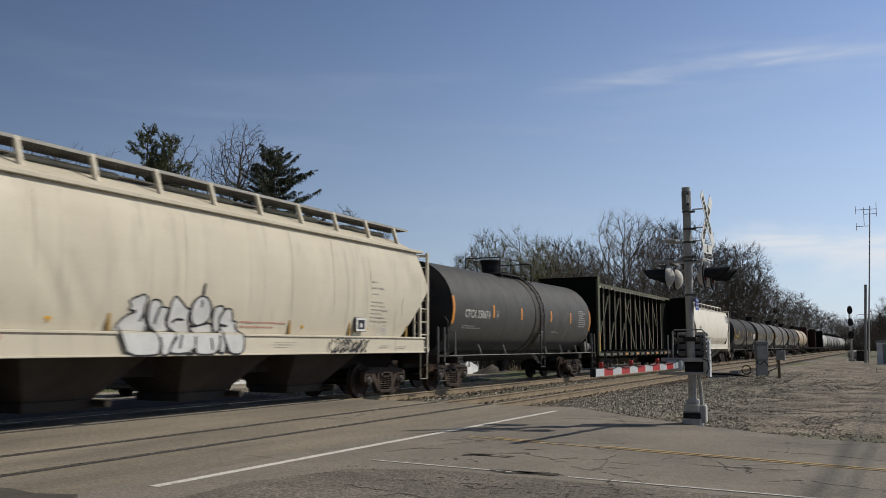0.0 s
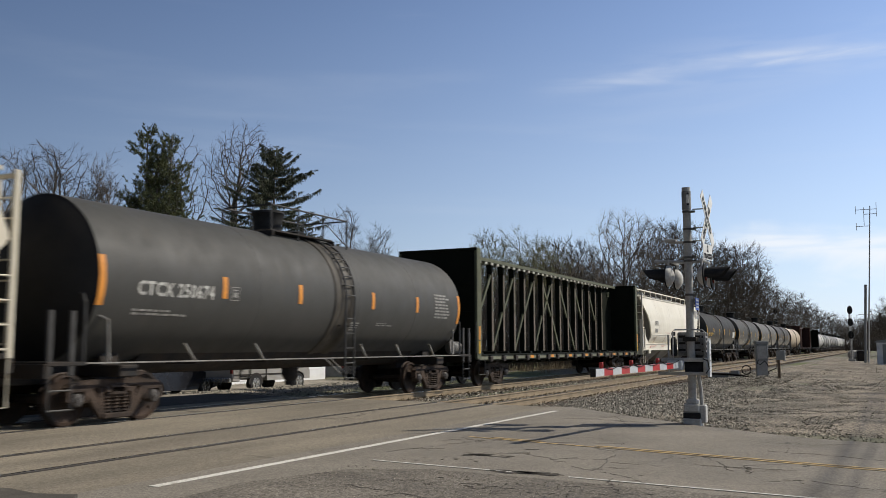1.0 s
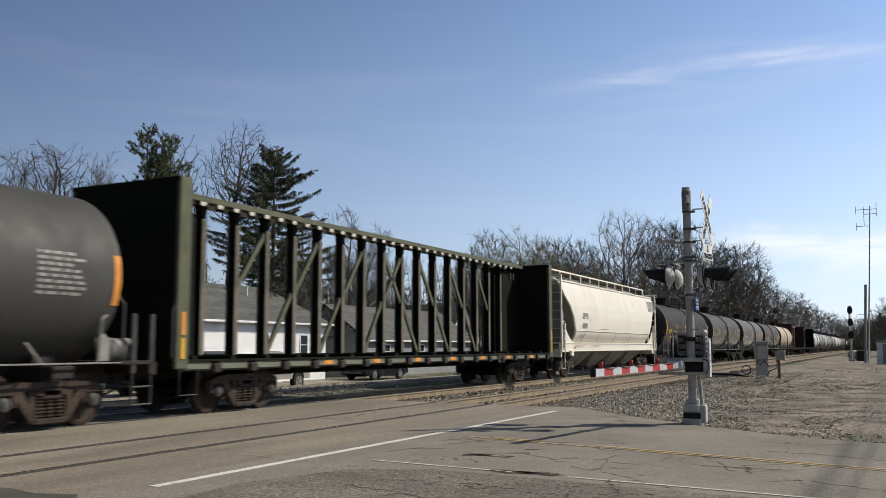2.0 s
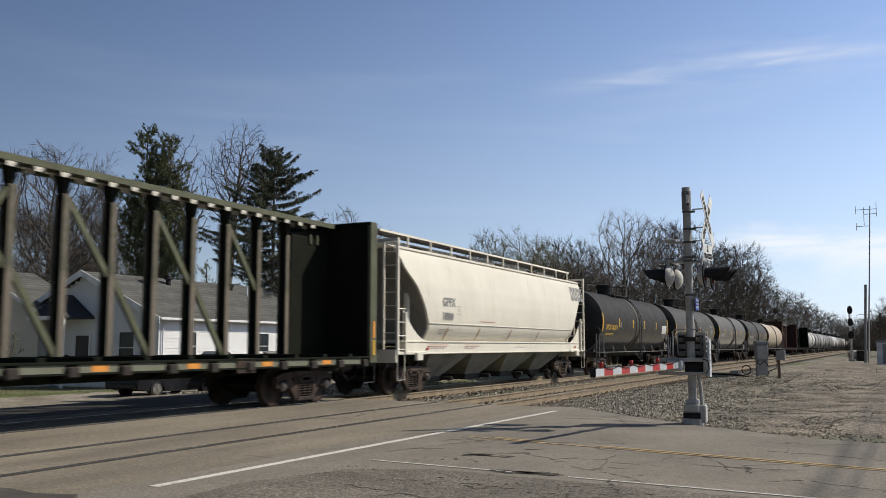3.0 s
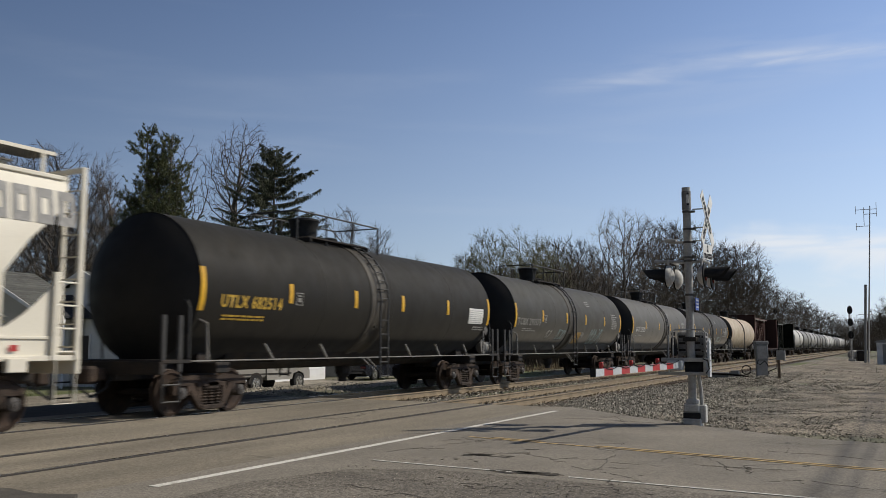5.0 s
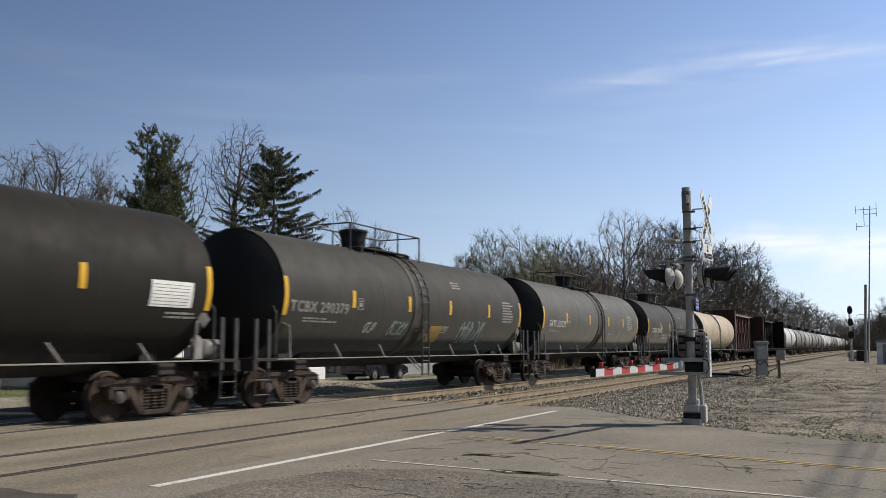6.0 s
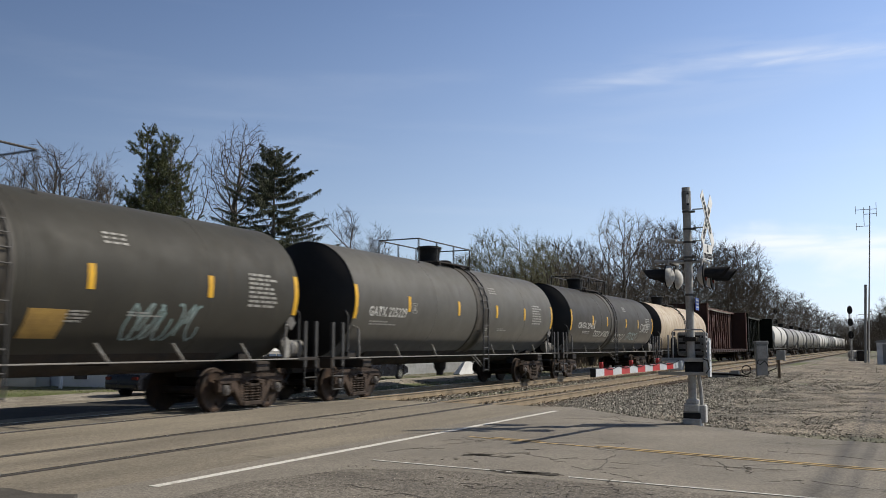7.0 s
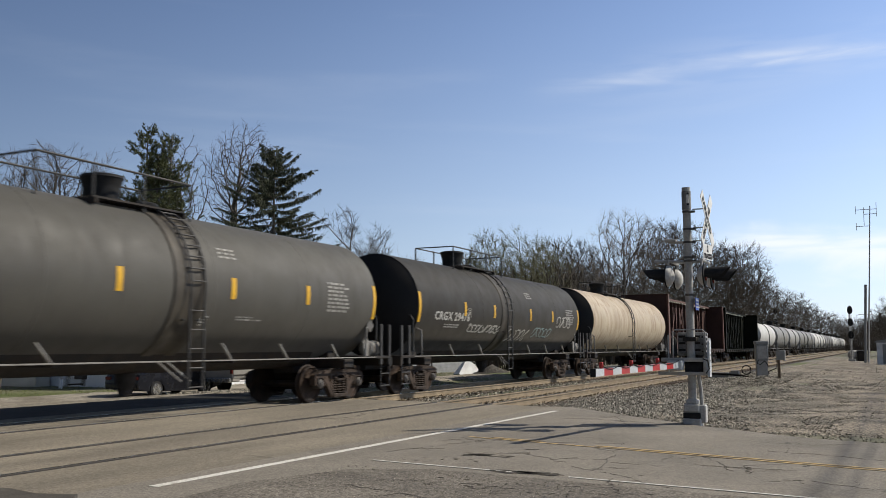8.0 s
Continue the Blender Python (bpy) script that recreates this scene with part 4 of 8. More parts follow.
    for sx in (-1, 1):
        for dy in (-0.2, 0.2):
            pts = [(sx * 1.63, ly + dy, 0.55), (sx * 1.63, ly + dy, 2.2)] + [(sx * (r + 0.09) * math.cos(radians(a)), ly + dy, zc + (r + 0.09) * math.sin(radians(a))) for a in (0, 15, 30, 45, 60, 72)]
            s.pipe(pts, 0.026)
        for k in range(5):
            s.pipe([(sx * 1.63, ly - 0.2, 0.6 + k * 0.37), (sx * 1.63, ly + 0.2, 0.6 + k * 0.37)], 0.017)
        for k in range(9):
            a = radians(2 + k * 8.6)
            x, z = sx * (r + 0.09) * math.cos(a), zc + (r + 0.09) * math.sin(a)
            s.pipe([(x, ly - 0.2, z), (x, ly + 0.2, z)], 0.017)
        for z in (1.9, 2.9, 3.6):
            q = math.sqrt(max(0.01, r * r - (z - zc) ** 2))
            for dy in (-0.2, 0.2):
                s.pipe([(sx * q, ly + dy, z), (sx * (q + 0.1), ly + dy, z)], 0.02)
    part("ladder", s, M_DKPIPE, car, "dark steel side ladder")
    for sx in (-1, 1):
        for q in (0.62, 0.86):
            part("ladder_brace", Shape().pipe([(sx * 1.47, ly - q, 1.1), (sx * 1.6, ly - q + 0.5, 0.72)], 0.018, 5), M_PIPE, car)
    # underside takes the frame's black in place of the shade below the tank
    part("sloped_bottom", Shape().prism([(-0.80, 1.28), (-0.70, 1.13), (-0.55, 1.0), (-0.35, 0.89), (0, 0.84), (0.35, 0.89), (0.55, 1.0), (0.70, 1.13), (0.80, 1.28)], "y", -h + 1.75, h - 1.75), M_FRAME, car, "sloping underside of the tank, black as in deep shade", smooth=True)
    r0, r1 = -h + rails[0], -h + rails[1]
    top = zc + r
    s = Shape()
    for zr in (4.75,):
        s.pipe([(0.72, r0, zr), (0.72, r1, zr), (-0.72, r1, zr), (-0.72, r0, zr), (0.72, r0, zr)], 0.022)
    for y in (r0, r0 + (r1 - r0) * 0.33, r0 + (r1 - r0) * 0.66, r1):
        for sx in (-0.72, 0.72):
            s.pipe([(sx, y, zc + math.sqrt(r * r - 0.5) - 0.02), (sx, y, 4.74)], 0.024)
    part("safety_rail", s, M_DKPIPE, car, "dark safety railing round the top fittings")
    ya, yb = min(ly - 0.3, -h + valve - 0.9), ly + 0.45
    slat = kept(("slat", round(yb - ya, 2)), lambda: Shape().box(-0.03, 0.03, 0, yb - ya, -0.05, -0.01).mesh("platform_slat", M_FRAME))
    placed("platform_slat", slat, [(sg * (0.3 + k * 0.09), ya, top) for k in range(6) for sg in (-1, 1)], car)
    for q in (ya, yb - 0.06):
        part("platform_bearer", Shape().box(-0.85, 0.85, q, q + 0.06, top - 0.16, top - 0.05), M_FRAME, car)
    vy = -h + valve
    s = Shape().lathe([(top - 0.12, 0.5), (top + 0.06, 0.46), (top + 0.07, 0.34), (top + 0.3, 0.36), (top + 0.48, 0.41), (top + 0.5, 0.43), (top + 0.55, 0.42), (top + 0.58, 0.3)], 24, "z", (0, vy, 0))
    s.lathe([(top - 0.1, 0.26), (top + 0.16, 0.26), (top + 0.2, 0.16)], 14, "z", (0, vy + 1.15, 0))
    part("valve_dome", s, M_BLACK, car, "black valve housing", smooth=True)
    s = Shape().lathe([(0.9, 0.18), (0.86, 0.22), (0.66, 0.2), (0.52, 0.12), (0.42, 0.12)], 12, "z", (0, 0.4, 0))
    s.box(-0.3, 0.3, -0.2, 1.0, 0.9, 1.18, 0.03)
    part("bottom_outlet", s, M_FRAME, car)
    s = Shape().pipe([(0.35, -h + 1.5, 0.95), (0.35, h - 1.5, 0.95)], 0.03).pipe([(-0.4, -h + 1.5, 0.9), (-0.4, h - 1.5, 0.9)], 0.03)
    part("brake_pipe", s, M_FRAME, car)
    s = Shape().lathe([(h + 0.02, 0.12), (h + 0.06, 0.2), (h + 0.55, 0.2), (h + 0.59, 0.12)], 16, "y", (1.2, 0, 1.34))
    part("air_reservoir", s, M_PIPE, car, "grey air reservoir", smooth=True)
    s = Shape()
    s.prism([(h - 0.22, 1.13), (h - 0.02, 1.13), (h + 0.02, 1.5), (h - 0.15, 1.62), (h - 0.3, 1.5)], "x", 1.3, 1.36)
    part("bracket_plate", s, M_PIPE, car)
    if detail:
        for i, q in enumerate(bars):
            s = Shape()
            ends = i in (0, len(bars) - 1)
            if ends:
                skin_bar(s, -h + q - 0.07, -h + q + 0.07, 2.1, 2.98, r, zc)
            else:
                skin_bar(s, -h + q - 0.07, -h + q + 0.07, 2.36, 2.80, r, zc)
            part("reflective_strip", s, bar_mat, car)
        if mark:
            q = -h + bars[1] + 0.2
            for y0, y1, za, zb in ((q, q + 0.26, 2.33, 2.345), (q, q + 0.26, 2.60, 2.615), (q, q + 0.015, 2.33, 2.615), (q + 0.245, q + 0.26, 2.33, 2.615), (q + 0.07, q + 0.19, 2.53, 2.56), (q + 0.07, q + 0.19, 2.40, 2.50)):
                st = Shape()
                skin_bar(st, y0, y1, za, zb, r, zc, 0.006, 1)
                part("stencil_mark", st, M_PRINT, car)
            part("lettering", text_faces(mark, 0.36, mark_mat, on_tank(-h + mark_y, zc, r, 0.006, mark_a), space=1.12, bold=0.01, fit=mark_w), None, car)
        for (yb0, yb1, zb, rows, hgt, mtl) in blocks:
            s = Shape()
            rnd = random.Random(int(yb0 * 100) + rows)
            for k in range(rows):
                z = zb - k * hgt * 1.9
                y, end = -h + yb0, -h + yb0 + (yb1 - yb0) * rnd.uniform(0.6, 1.0)
                while y < end:
                    w = rnd.uniform(0.05, 0.26)
                    skin_bar(s, y, min(y + w, end + 0.04), z - hgt / 2, z + hgt / 2, r, zc, 0.005, 1)
                    y += w + rnd.uniform(0.03, 0.07)
            part("small_print", s, mtl, car)
    return car


STD_BLOCKS = ((0.85, 2.3, 2.05, 2, 0.036, M_PRINT), (8.0, 8.75, 1.98, 4, 0.03, M_PRINT), (9.5, 10.3, 2.0, 2, 0.028, M_PRINT), (12.75, 13.75, 2.92, 8, 0.05, M_PRINT))
tank_car("dark grey steel tank car with orange reflector strips", 24.94, 14.46, M_TANK, (0.06, 3.25, 5.88, 9.15, 11.62, 14.4), 7.88, (5.8, 9.1), 6.6, M_ORANGE,
         "CTCX 250674", M_LETTER, 0.88, blocks=STD_BLOCKS, mark_a=-0.173)


def side_x(prof, z):
    for (za, xa), (zb, xb) in zip(prof, prof[1:]):
        if za <= z <= zb:
            return xa + (xb - xa) * (z - za) / (zb - za)
    return prof[0][1] if z < prof[0][0] else prof[-1][1]


def hopper_car(label, y_a, y_b, paint, prof, eave, ridge, sill, slope, bays, walk_z, posts, bay_mat, bulge=1.0, gusset=False, pitch=3.1, foot=0.6):
    """A covered hopper between the end ladders y_a and y_b. prof: half-width by height; slope: inset of the end sheets by height."""
    mid, h = (y_a + y_b) / 2, (y_b - y_a) / 2
    car = new_car("hopper_car", label, mid)
    z0 = sill[1] - 0.05
    # body: sections along the car; the end sheets slope inwards towards the bottom
    zs = [z0 + (eave - z0) * k / 26 for k in range(27)]
    ring_top = [(1.05, eave + (ridge - eave) * 0.4), (0.6, eave + (ridge - eave) * 0.78), (0.25, ridge - 0.01), (0.0, ridge)]
    s = Shape()
    cols = []
    dents = (0.035, 0.1, 0.19, 0.225, 0.31, 0.40, 0.43, 0.52, 0.60, 0.68, 0.71, 0.80, 0.88, 0.94)
    for step in range(113):
        fr = step / 112
        dent = sum(0.02 * math.exp(-((fr - q) / 0.010) ** 2) for q in dents) * bulge + 0.006 * bulge * noise.noise((fr * 22, bulge, 3))
        col = []
        for z in zs:
            ins = side_x(slope, z)
            f = min(1, max(0, (z - zs[0]) / 0.5), max(0, (eave - z) / 0.5))
            col.append((side_x(prof, z) - dent * f, -(h - ins) + 2 * (h - ins) * fr, z))
        for x, z in ring_top:
            ins = side_x(slope, eave)
            col.append((x, -(h - ins) + 2 * (h - ins) * fr, z))
        cols.append(col)
    n = len(cols[0])
    vs, fs = [], []
    for col in cols:
        vs += col + [(-x, y, z) for x, y, z in col[-2::-1]]
    w = 2 * n - 1
    for i in range(len(cols) - 1):
        fs += [(i * w + k, (i + 1) * w + k, (i + 1) * w + k + 1, i * w + k + 1) for k in range(w - 1)]
    for base in (0, (len(cols) - 1) * w):
        fs += [(base + k, base + k + 1, base + w - 2 - k, base + w - 1 - k) for k in range(n - 1)]
    s.add(vs, fs)
    part("body", s, paint, car, smooth=True)
    # end sheets whose darker tone stands for the shade between cars
    if gusset:
        for sg in (-1, 1):
            s = Shape()
            vs = []
            for z in zs[1:]:
                y = sg * (h - side_x(slope, z) + 0.008)
                vs += [(-side_x(prof, z) + 0.07, y, z), (side_x(prof, z) - 0.07, y, z)]
            s.add(vs, [(2 * k, 2 * k + 1, 2 * k + 3, 2 * k + 2) for k in range(len(zs) - 2)])
            part("end_sheet", s, M_ENDSHADE, car, "end sheet in shade-dark paint")
    # panel seams
    for k in range(1, 10):
        y = -h + 2 * h * k / 10
        for sg in (-1, 1):
            pts = [(sg * (side_x(prof, z) - 0.004), y, z) for z in zs[1::2] if h - abs(y) > side_x(slope, z) + 0.1]
            part("panel_seam", Shape().pipe(pts, 0.004, 4), paint, car, smooth=True)
    # side sills
    xs = side_x(prof, sill[1])
    for sg in (-1, 1):
        out = 1.44 if gusset else 1.57
        a, b = sorted((sg * (xs - 0.02), sg * out))
        web = part("side_sill", Shape().box(a, b, -h + 0.46, h - 0.35, sill[0], sill[1], 0.015), paint, car)
        a, b = sorted((sg * (out - 0.1), sg * (out + 0.035)))
        part("sill_flange", Shape().box(a, b, -h + 0.35, h - 0.35, sill[1] - 0.03, sill[1] + 0.02, 0.008), paint, web)
        part("sill_flange", Shape().box(a, b, -h + 0.35, h - 0.35, sill[0] - 0.02, sill[0] + 0.02, 0.008), paint, web)
    # eave gutter and roof walk
    s = Shape()
    for sg in (-1, 1):
        a, b = sorted((sg * 1.2, sg * (side_x(prof, eave) + 0.05)))
        s.box(a, b, -h + 0.3, h - 0.3, eave - 0.02, eave + 0.06, 0.015)
        if not gusset:     # a drip lip that shades the top of the side
            a, b = sorted((sg * (side_x(prof, eave) + 0.04), sg * (side_x(prof, eave) + 0.1)))
            s.box(a, b, -h + 0.3, h - 0.3, eave - 0.035, eave + 0.045, 0.01)
    part("eave", s, paint, car)
    bar = Shape().box(-0.028, 0.028, -h + 0.1, h - 0.1, walk_z - 0.05, walk_z - 0.02).mesh("board_bar", M_DKGALV)
    placed("board_bar", bar, [(sg * (0.24 + k * 0.073), 0, 0) for sg in (-1, 1) for k in range(9)], car)
    s = Shape()
    for sg in (-1, 1):
        s.box(sg * 0.86 - 0.012, sg * 0.86 + 0.012, -h + 0.1, h - 0.1, walk_z - 0.06, walk_z)
    part("board_edges", s, paint if gusset else M_GALVP, car, "edges of the running board")
    spots = [(0, posts[0] + posts[1] * k - mid, 0) for k in range(11)]
    for sg in (-1, 1):
        if gusset:
            post = Shape().box(sg * 0.86 - 0.02, sg * 0.86 + 0.02, -0.03, 0.03, eave + 0.12, walk_z, 0.005).mesh("board_post", paint)
        else:
            post = Shape().prism([(sg * 0.87, walk_z), (sg * 0.79, walk_z), (sg * 0.98, eave + 0.1), (sg * 1.1, eave + 0.06)], "y", -0.04, 0.04).mesh("board_post", paint)
        placed("board_post", post, spots, car)
    hatch = Shape().box(-0.35, 0.35, -1.1, 1.1, ridge - 0.02, ridge + 0.09, 0.03).mesh("roof_hatch", paint)
    placed("roof_hatch", hatch, [(0, -h + 2 * h * (k + 0.5) / 5, 0) for k in range(5)], car)
    # bays
    for k in range(bays):
        yc = (k - (bays - 1) / 2) * pitch
        hw = pitch / 2 - (0.04 if gusset else 0.45)
        s = Shape()
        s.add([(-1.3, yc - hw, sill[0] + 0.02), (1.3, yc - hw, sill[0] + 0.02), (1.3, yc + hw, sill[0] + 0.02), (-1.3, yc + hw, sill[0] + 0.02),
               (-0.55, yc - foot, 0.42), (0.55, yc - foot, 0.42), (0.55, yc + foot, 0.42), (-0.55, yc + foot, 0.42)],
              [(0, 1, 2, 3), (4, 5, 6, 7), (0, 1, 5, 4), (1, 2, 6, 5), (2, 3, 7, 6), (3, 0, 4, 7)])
        b = part("discharge_bay", s, bay_mat, car, "grimy sloped discharge bay, darkened as in shade")
        part("outlet_gate", Shape().box(-0.6, 0.6, yc - foot - 0.05, yc + foot + 0.05, 0.26, 0.44, 0.02).pipe([(0.5, yc + foot, 0.36), (1.0, yc + foot, 0.36)], 0.07, 8), M_FRAME, b)
    s = Shape().box(-0.3, 0.3, -h - 0.1, h + 0.1, 0.78, 1.15, 0.02)
    part("centre_sill", s, M_FRAME, car)
    for sg in (-1, 1):
        s = Shape()
        ya, yb = sorted((sg * (h - 1.9), sg * h))
        s.box(-1.5, 1.5, ya, yb, sill[0] - 0.03, sill[0] + 0.06, 0.01)
        s.box(-1.5, 1.5, sg * h - 0.06, sg * h + 0.06, sill[0] - 0.25, sill[0] + 0.12, 0.015)
        for sx in (-1.1, 1.1):
            s.box(sx - 0.06, sx + 0.06, sg * (h - 1.3) - 0.08, sg * (h - 1.3) + 0.08, sill[0], eave - 1.0, 0.01)
        part("end_platform", s, paint if paint is M_WHITE else M_FRAME, car)
        # end ladder frame
        s = Shape()
        for sx in (-1.5, 1.5):
            s.box(sx - 0.035, sx + 0.035, sg * (h - 0.04) - 0.05, sg * (h - 0.04) + 0.05, sill[0] - 0.02, eave + (0.25 if gusset else 0.02), 0.008)
            s.box(sx - 0.035, sx + 0.035, sg * (h - 0.5) - 0.05, sg * (h - 0.5) + 0.05, sill[0] - 0.02, 2.35 if sg < 0 else 2.6, 0.008)
            for k in range(4):
                z = sill[0] + 0.12 + k * 0.38
                s.pipe([(sx, sg * (h - 0.04), z), (sx, sg * (h - 0.5), z)], 0.018)
            s.pipe([(sx, sg * (h - 0.04), sill[0]), (sx, sg * (h - 0.04), 0.45), (sx, sg * (h - 0.45), 0.45), (sx, sg * (h - 0.45), sill[0])], 0.018)
        for k in range(9):
            z = sill[0] + 0.2 + k * (0.38 if gusset else 0.33)
            s.pipe([(1.5, sg * (h - 0.03), z), (1.05, sg * (h - 0.03), z)], 0.016)
        s.box(1.02, 1.08, sg * (h - 0.03) - 0.03, sg * (h - 0.03) + 0.03, sill[0], eave + (0.2 if gusset else -0.1))
        s.box(-1.5, 1.5, sg * (h - 0.04) - 0.03, sg * (h - 0.04) + 0.03, *((eave + 0.16, eave + 0.24) if gusset else (eave - 0.1, eave - 0.03)))
        part("end_ladder", s, paint, car)
        add_bogie(car, sg * (h - 1.75))
        add_coupler(car, sg * h, sg)
        if gusset:
            for sx in (-1, 1):
                pts = [(0.46, 1.2), (0.46, 2.42), (0.58, 2.32), (0.8, 2.11), (1.05, 1.9), (1.35, 1.71), (1.65, 1.59), (1.95, 1.54), (1.95, 1.2)]
                a, b = sorted((sx * 1.425, sx * 1.446))
                part("end_gusset", Shape().prism([(sg * (h - y), z) for y, z in pts], "x", a, b), paint, car, "curved white corner plate")
                a, b = sorted((sx * 1.5, sx * 1.6))
                part("jacking_pad", Shape().box(a, b, min(sg * (h - 1.05), sg * (h - 1.4)), max(sg * (h - 1.05), sg * (h - 1.4)), 0.98, 1.2, 0.01), paint, car)
    return car


def flat_on(y0, z0, xf, lift=0.008):
    def wrap(u, w):
        return (xf(z0 + w) + lift, y0 + u, z0 + w)
    return wrap


def strokes(s, pts, width, xf, lift):
    """A painted stroke over points (y, z) on a car's side."""
    pts = [Vector((p[0], p[1])) for p in pts]
    vs, fs = [], []
    for i, p in enumerate(pts):
        d = (pts[min(i + 1, len(pts) - 1)] - pts[max(i - 1, 0)]).normalized()
        n = Vector((-d.y, d.x)) * width / 2
        for q in (p + n, p - n):
            vs.append((xf(q.y) + lift, q.x, q.y))
    for i in range(len(pts) - 1):
        fs.append((2 * i, 2 * i + 1, 2 * i + 3, 2 * i + 2))
    s.add(vs, fs)


def side_bars(car, material, xf, rows, lift=0.008, name="small_print", words=True):
    """Unreadable small print: bars (y0, y1, z, height)."""
    s = Shape()
    rnd = random.Random(len(rows))
    for y0, y1, z, hh in rows:
        y = y0
        while y < y1 - 0.01:
            e = min(y1, y + rnd.uniform(0.05, 0.2)) if words else y1
            s.add([(xf(z - hh / 2) + lift, y, z - hh / 2), (xf(z - hh / 2) + lift, e, z - hh / 2), (xf(z + hh / 2) + lift, e, z + hh / 2), (xf(z + hh / 2) + lift, y, z + hh / 2)], [(0, 1, 2, 3)])
            y = e + 0.03
    return part(name, s, material, car)


# beige covered hopper with graffiti
A_PROF = [(1.2, 1.40), (1.6, 1.45), (1.8, 1.50), (2.05, 1.55), (2.35, 1.59), (2.7, 1.61), (3.05, 1.605), (3.4, 1.575), (3.75, 1.51), (4.14, 1.40)]
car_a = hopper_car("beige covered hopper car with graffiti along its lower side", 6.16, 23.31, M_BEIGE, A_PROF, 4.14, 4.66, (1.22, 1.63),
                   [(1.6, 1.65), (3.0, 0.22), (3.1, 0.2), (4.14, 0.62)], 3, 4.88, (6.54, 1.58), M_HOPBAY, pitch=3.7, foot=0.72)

# white covered hopper
D_PROF = [(1.48, 1.2), (1.6, 1.32), (1.75, 1.43), (1.9, 1.51), (2.07, 1.565), (2.11, 1.57), (2.4, 1.598), (2.75, 1.612), (3.2, 1.58), (3.6, 1.50), (3.95, 1.41), (4.18, 1.32)]
car_d = hopper_car("white covered hopper car with four discharge bays", 63.45, 80.60, M_WHITE, D_PROF, 4.18, 4.46, (1.18, 1.53),
                   [(1.5, 1.95), (1.95, 1.9), (2.6, 1.5), (3.1, 1.1), (3.6, 0.5), (4.05, 0.25), (4.18, 0.22)], 4, 4.74, (65.24, 1.5), M_HOPBAYW, 0.25, True)


def centre_beam(label, y_a, y_b, dark, trim, sill_mat, orange=True, z_top=4.70, dusty=None):
    """A centre-beam flat car: bulkheads at both ends and a truss wall along the middle."""
    dusty = dusty or trim
    mid, h = (y_a + y_b) / 2, (y_b - y_a) / 2
    car = new_car("centre_beam_flat_car", label, mid)
    for sg in (-1, 1):
        s = Shape()
        ya, yb = sorted((sg * (h - 0.30), sg * h))
        s.box(-1.42, 1.42, ya, yb, 1.0, z_top - 0.05, 0.02)
        bh = part("bulkhead", s, dark, car, "solid steel end bulkhead")
        for z in (1.5, 2.5, 3.5):
            part("rib", Shape().box(-1.38, 1.38, sg * h - 0.03, sg * h + 0.03, z - 0.05, z + 0.05, 0.01), dark, bh)
        for sx in (-1.46, 1.46):
            part("edge_post", Shape().box(sx - 0.05, sx + 0.05, ya - 0.02, yb + 0.02, 0.95, z_top - 0.002, 0.015), trim, bh, "faded edge post")
        part("top_beam", Shape().box(-1.5, 1.5, ya - 0.03, yb + 0.03, z_top - 0.1, z_top, 0.015), dark, bh)
        if orange:
            for sx in (-1.46, 1.46):
                a, b = sorted((sx * 1.03, sx * 1.045))
                part("reflective_strip", Shape().box(a, b, (ya + yb) / 2 - 0.05, (ya + yb) / 2 + 0.05, 1.15, 1.55), M_YEL, car)
                part("reflective_strip", Shape().box(a, b, (ya + yb) / 2 - 0.05, (ya + yb) / 2 + 0.05, 1.6, 2.05), M_ORANGE, car)
        # solid panel between the bulkhead and the first upright
        gus = part("gusset", Shape().prism([(sg * (h - 0.3), 1.1), (sg * (h - 0.3), z_top - 0.1), (sg * (h - 0.62), z_top - 0.1), (sg * (h - 0.75), z_top - 0.2),
                                           (sg * (h - 1.7), z_top - 0.36), (sg * (h - 1.93), z_top - 0.42), (sg * (h - 2.0), 1.1)], "x", -0.12, 0.12), dark, car, "solid dark end panel of the truss")
        for q in (0.85, 1.15):
            part("stiffener", Shape().box(0.12, 0.17, sg * (h - q) - 0.04, sg * (h - q) + 0.04, z_top - 0.62, z_top - 0.36, 0.01), trim, gus)
        add_bogie(car, sg * (h - 2.6))
        add_coupler(car, sg * (h + 0.1), sg)
        s = Shape()
        for sx in (-1.5, 1.5):
            s.pipe([(sx, sg * (h - 0.1), 0.95), (sx, sg * (h - 0.1), 0.45), (sx, sg * (h - 0.6), 0.45), (sx, sg * (h - 0.6), 0.95)], 0.018)
            s.pipe([(sx, sg * (h + 0.02), 1.1), (sx, sg * (h + 0.12), 1.2), (sx, sg * (h + 0.12), 2.1), (sx, sg * (h + 0.02), 2.2)], 0.018)
        part("step", s, M_DKPIPE, car)
    # truss wall
    nposts = 15
    pitch = (2 * h - 4.33) / nposts
    ys = [-h + 2.23 + k * pitch for k in range(nposts + 1)]
    zt = z_top - 0.15
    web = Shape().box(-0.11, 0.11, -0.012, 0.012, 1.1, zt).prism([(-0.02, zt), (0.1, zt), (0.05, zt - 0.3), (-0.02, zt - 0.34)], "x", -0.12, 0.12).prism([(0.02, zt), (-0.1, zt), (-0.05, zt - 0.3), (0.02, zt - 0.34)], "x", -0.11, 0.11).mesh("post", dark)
    # flanges painted lighter than the web: dust plus their sunlit look
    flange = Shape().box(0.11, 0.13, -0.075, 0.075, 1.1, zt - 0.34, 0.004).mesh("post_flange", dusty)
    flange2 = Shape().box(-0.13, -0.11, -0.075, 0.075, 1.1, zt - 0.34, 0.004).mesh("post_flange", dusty)
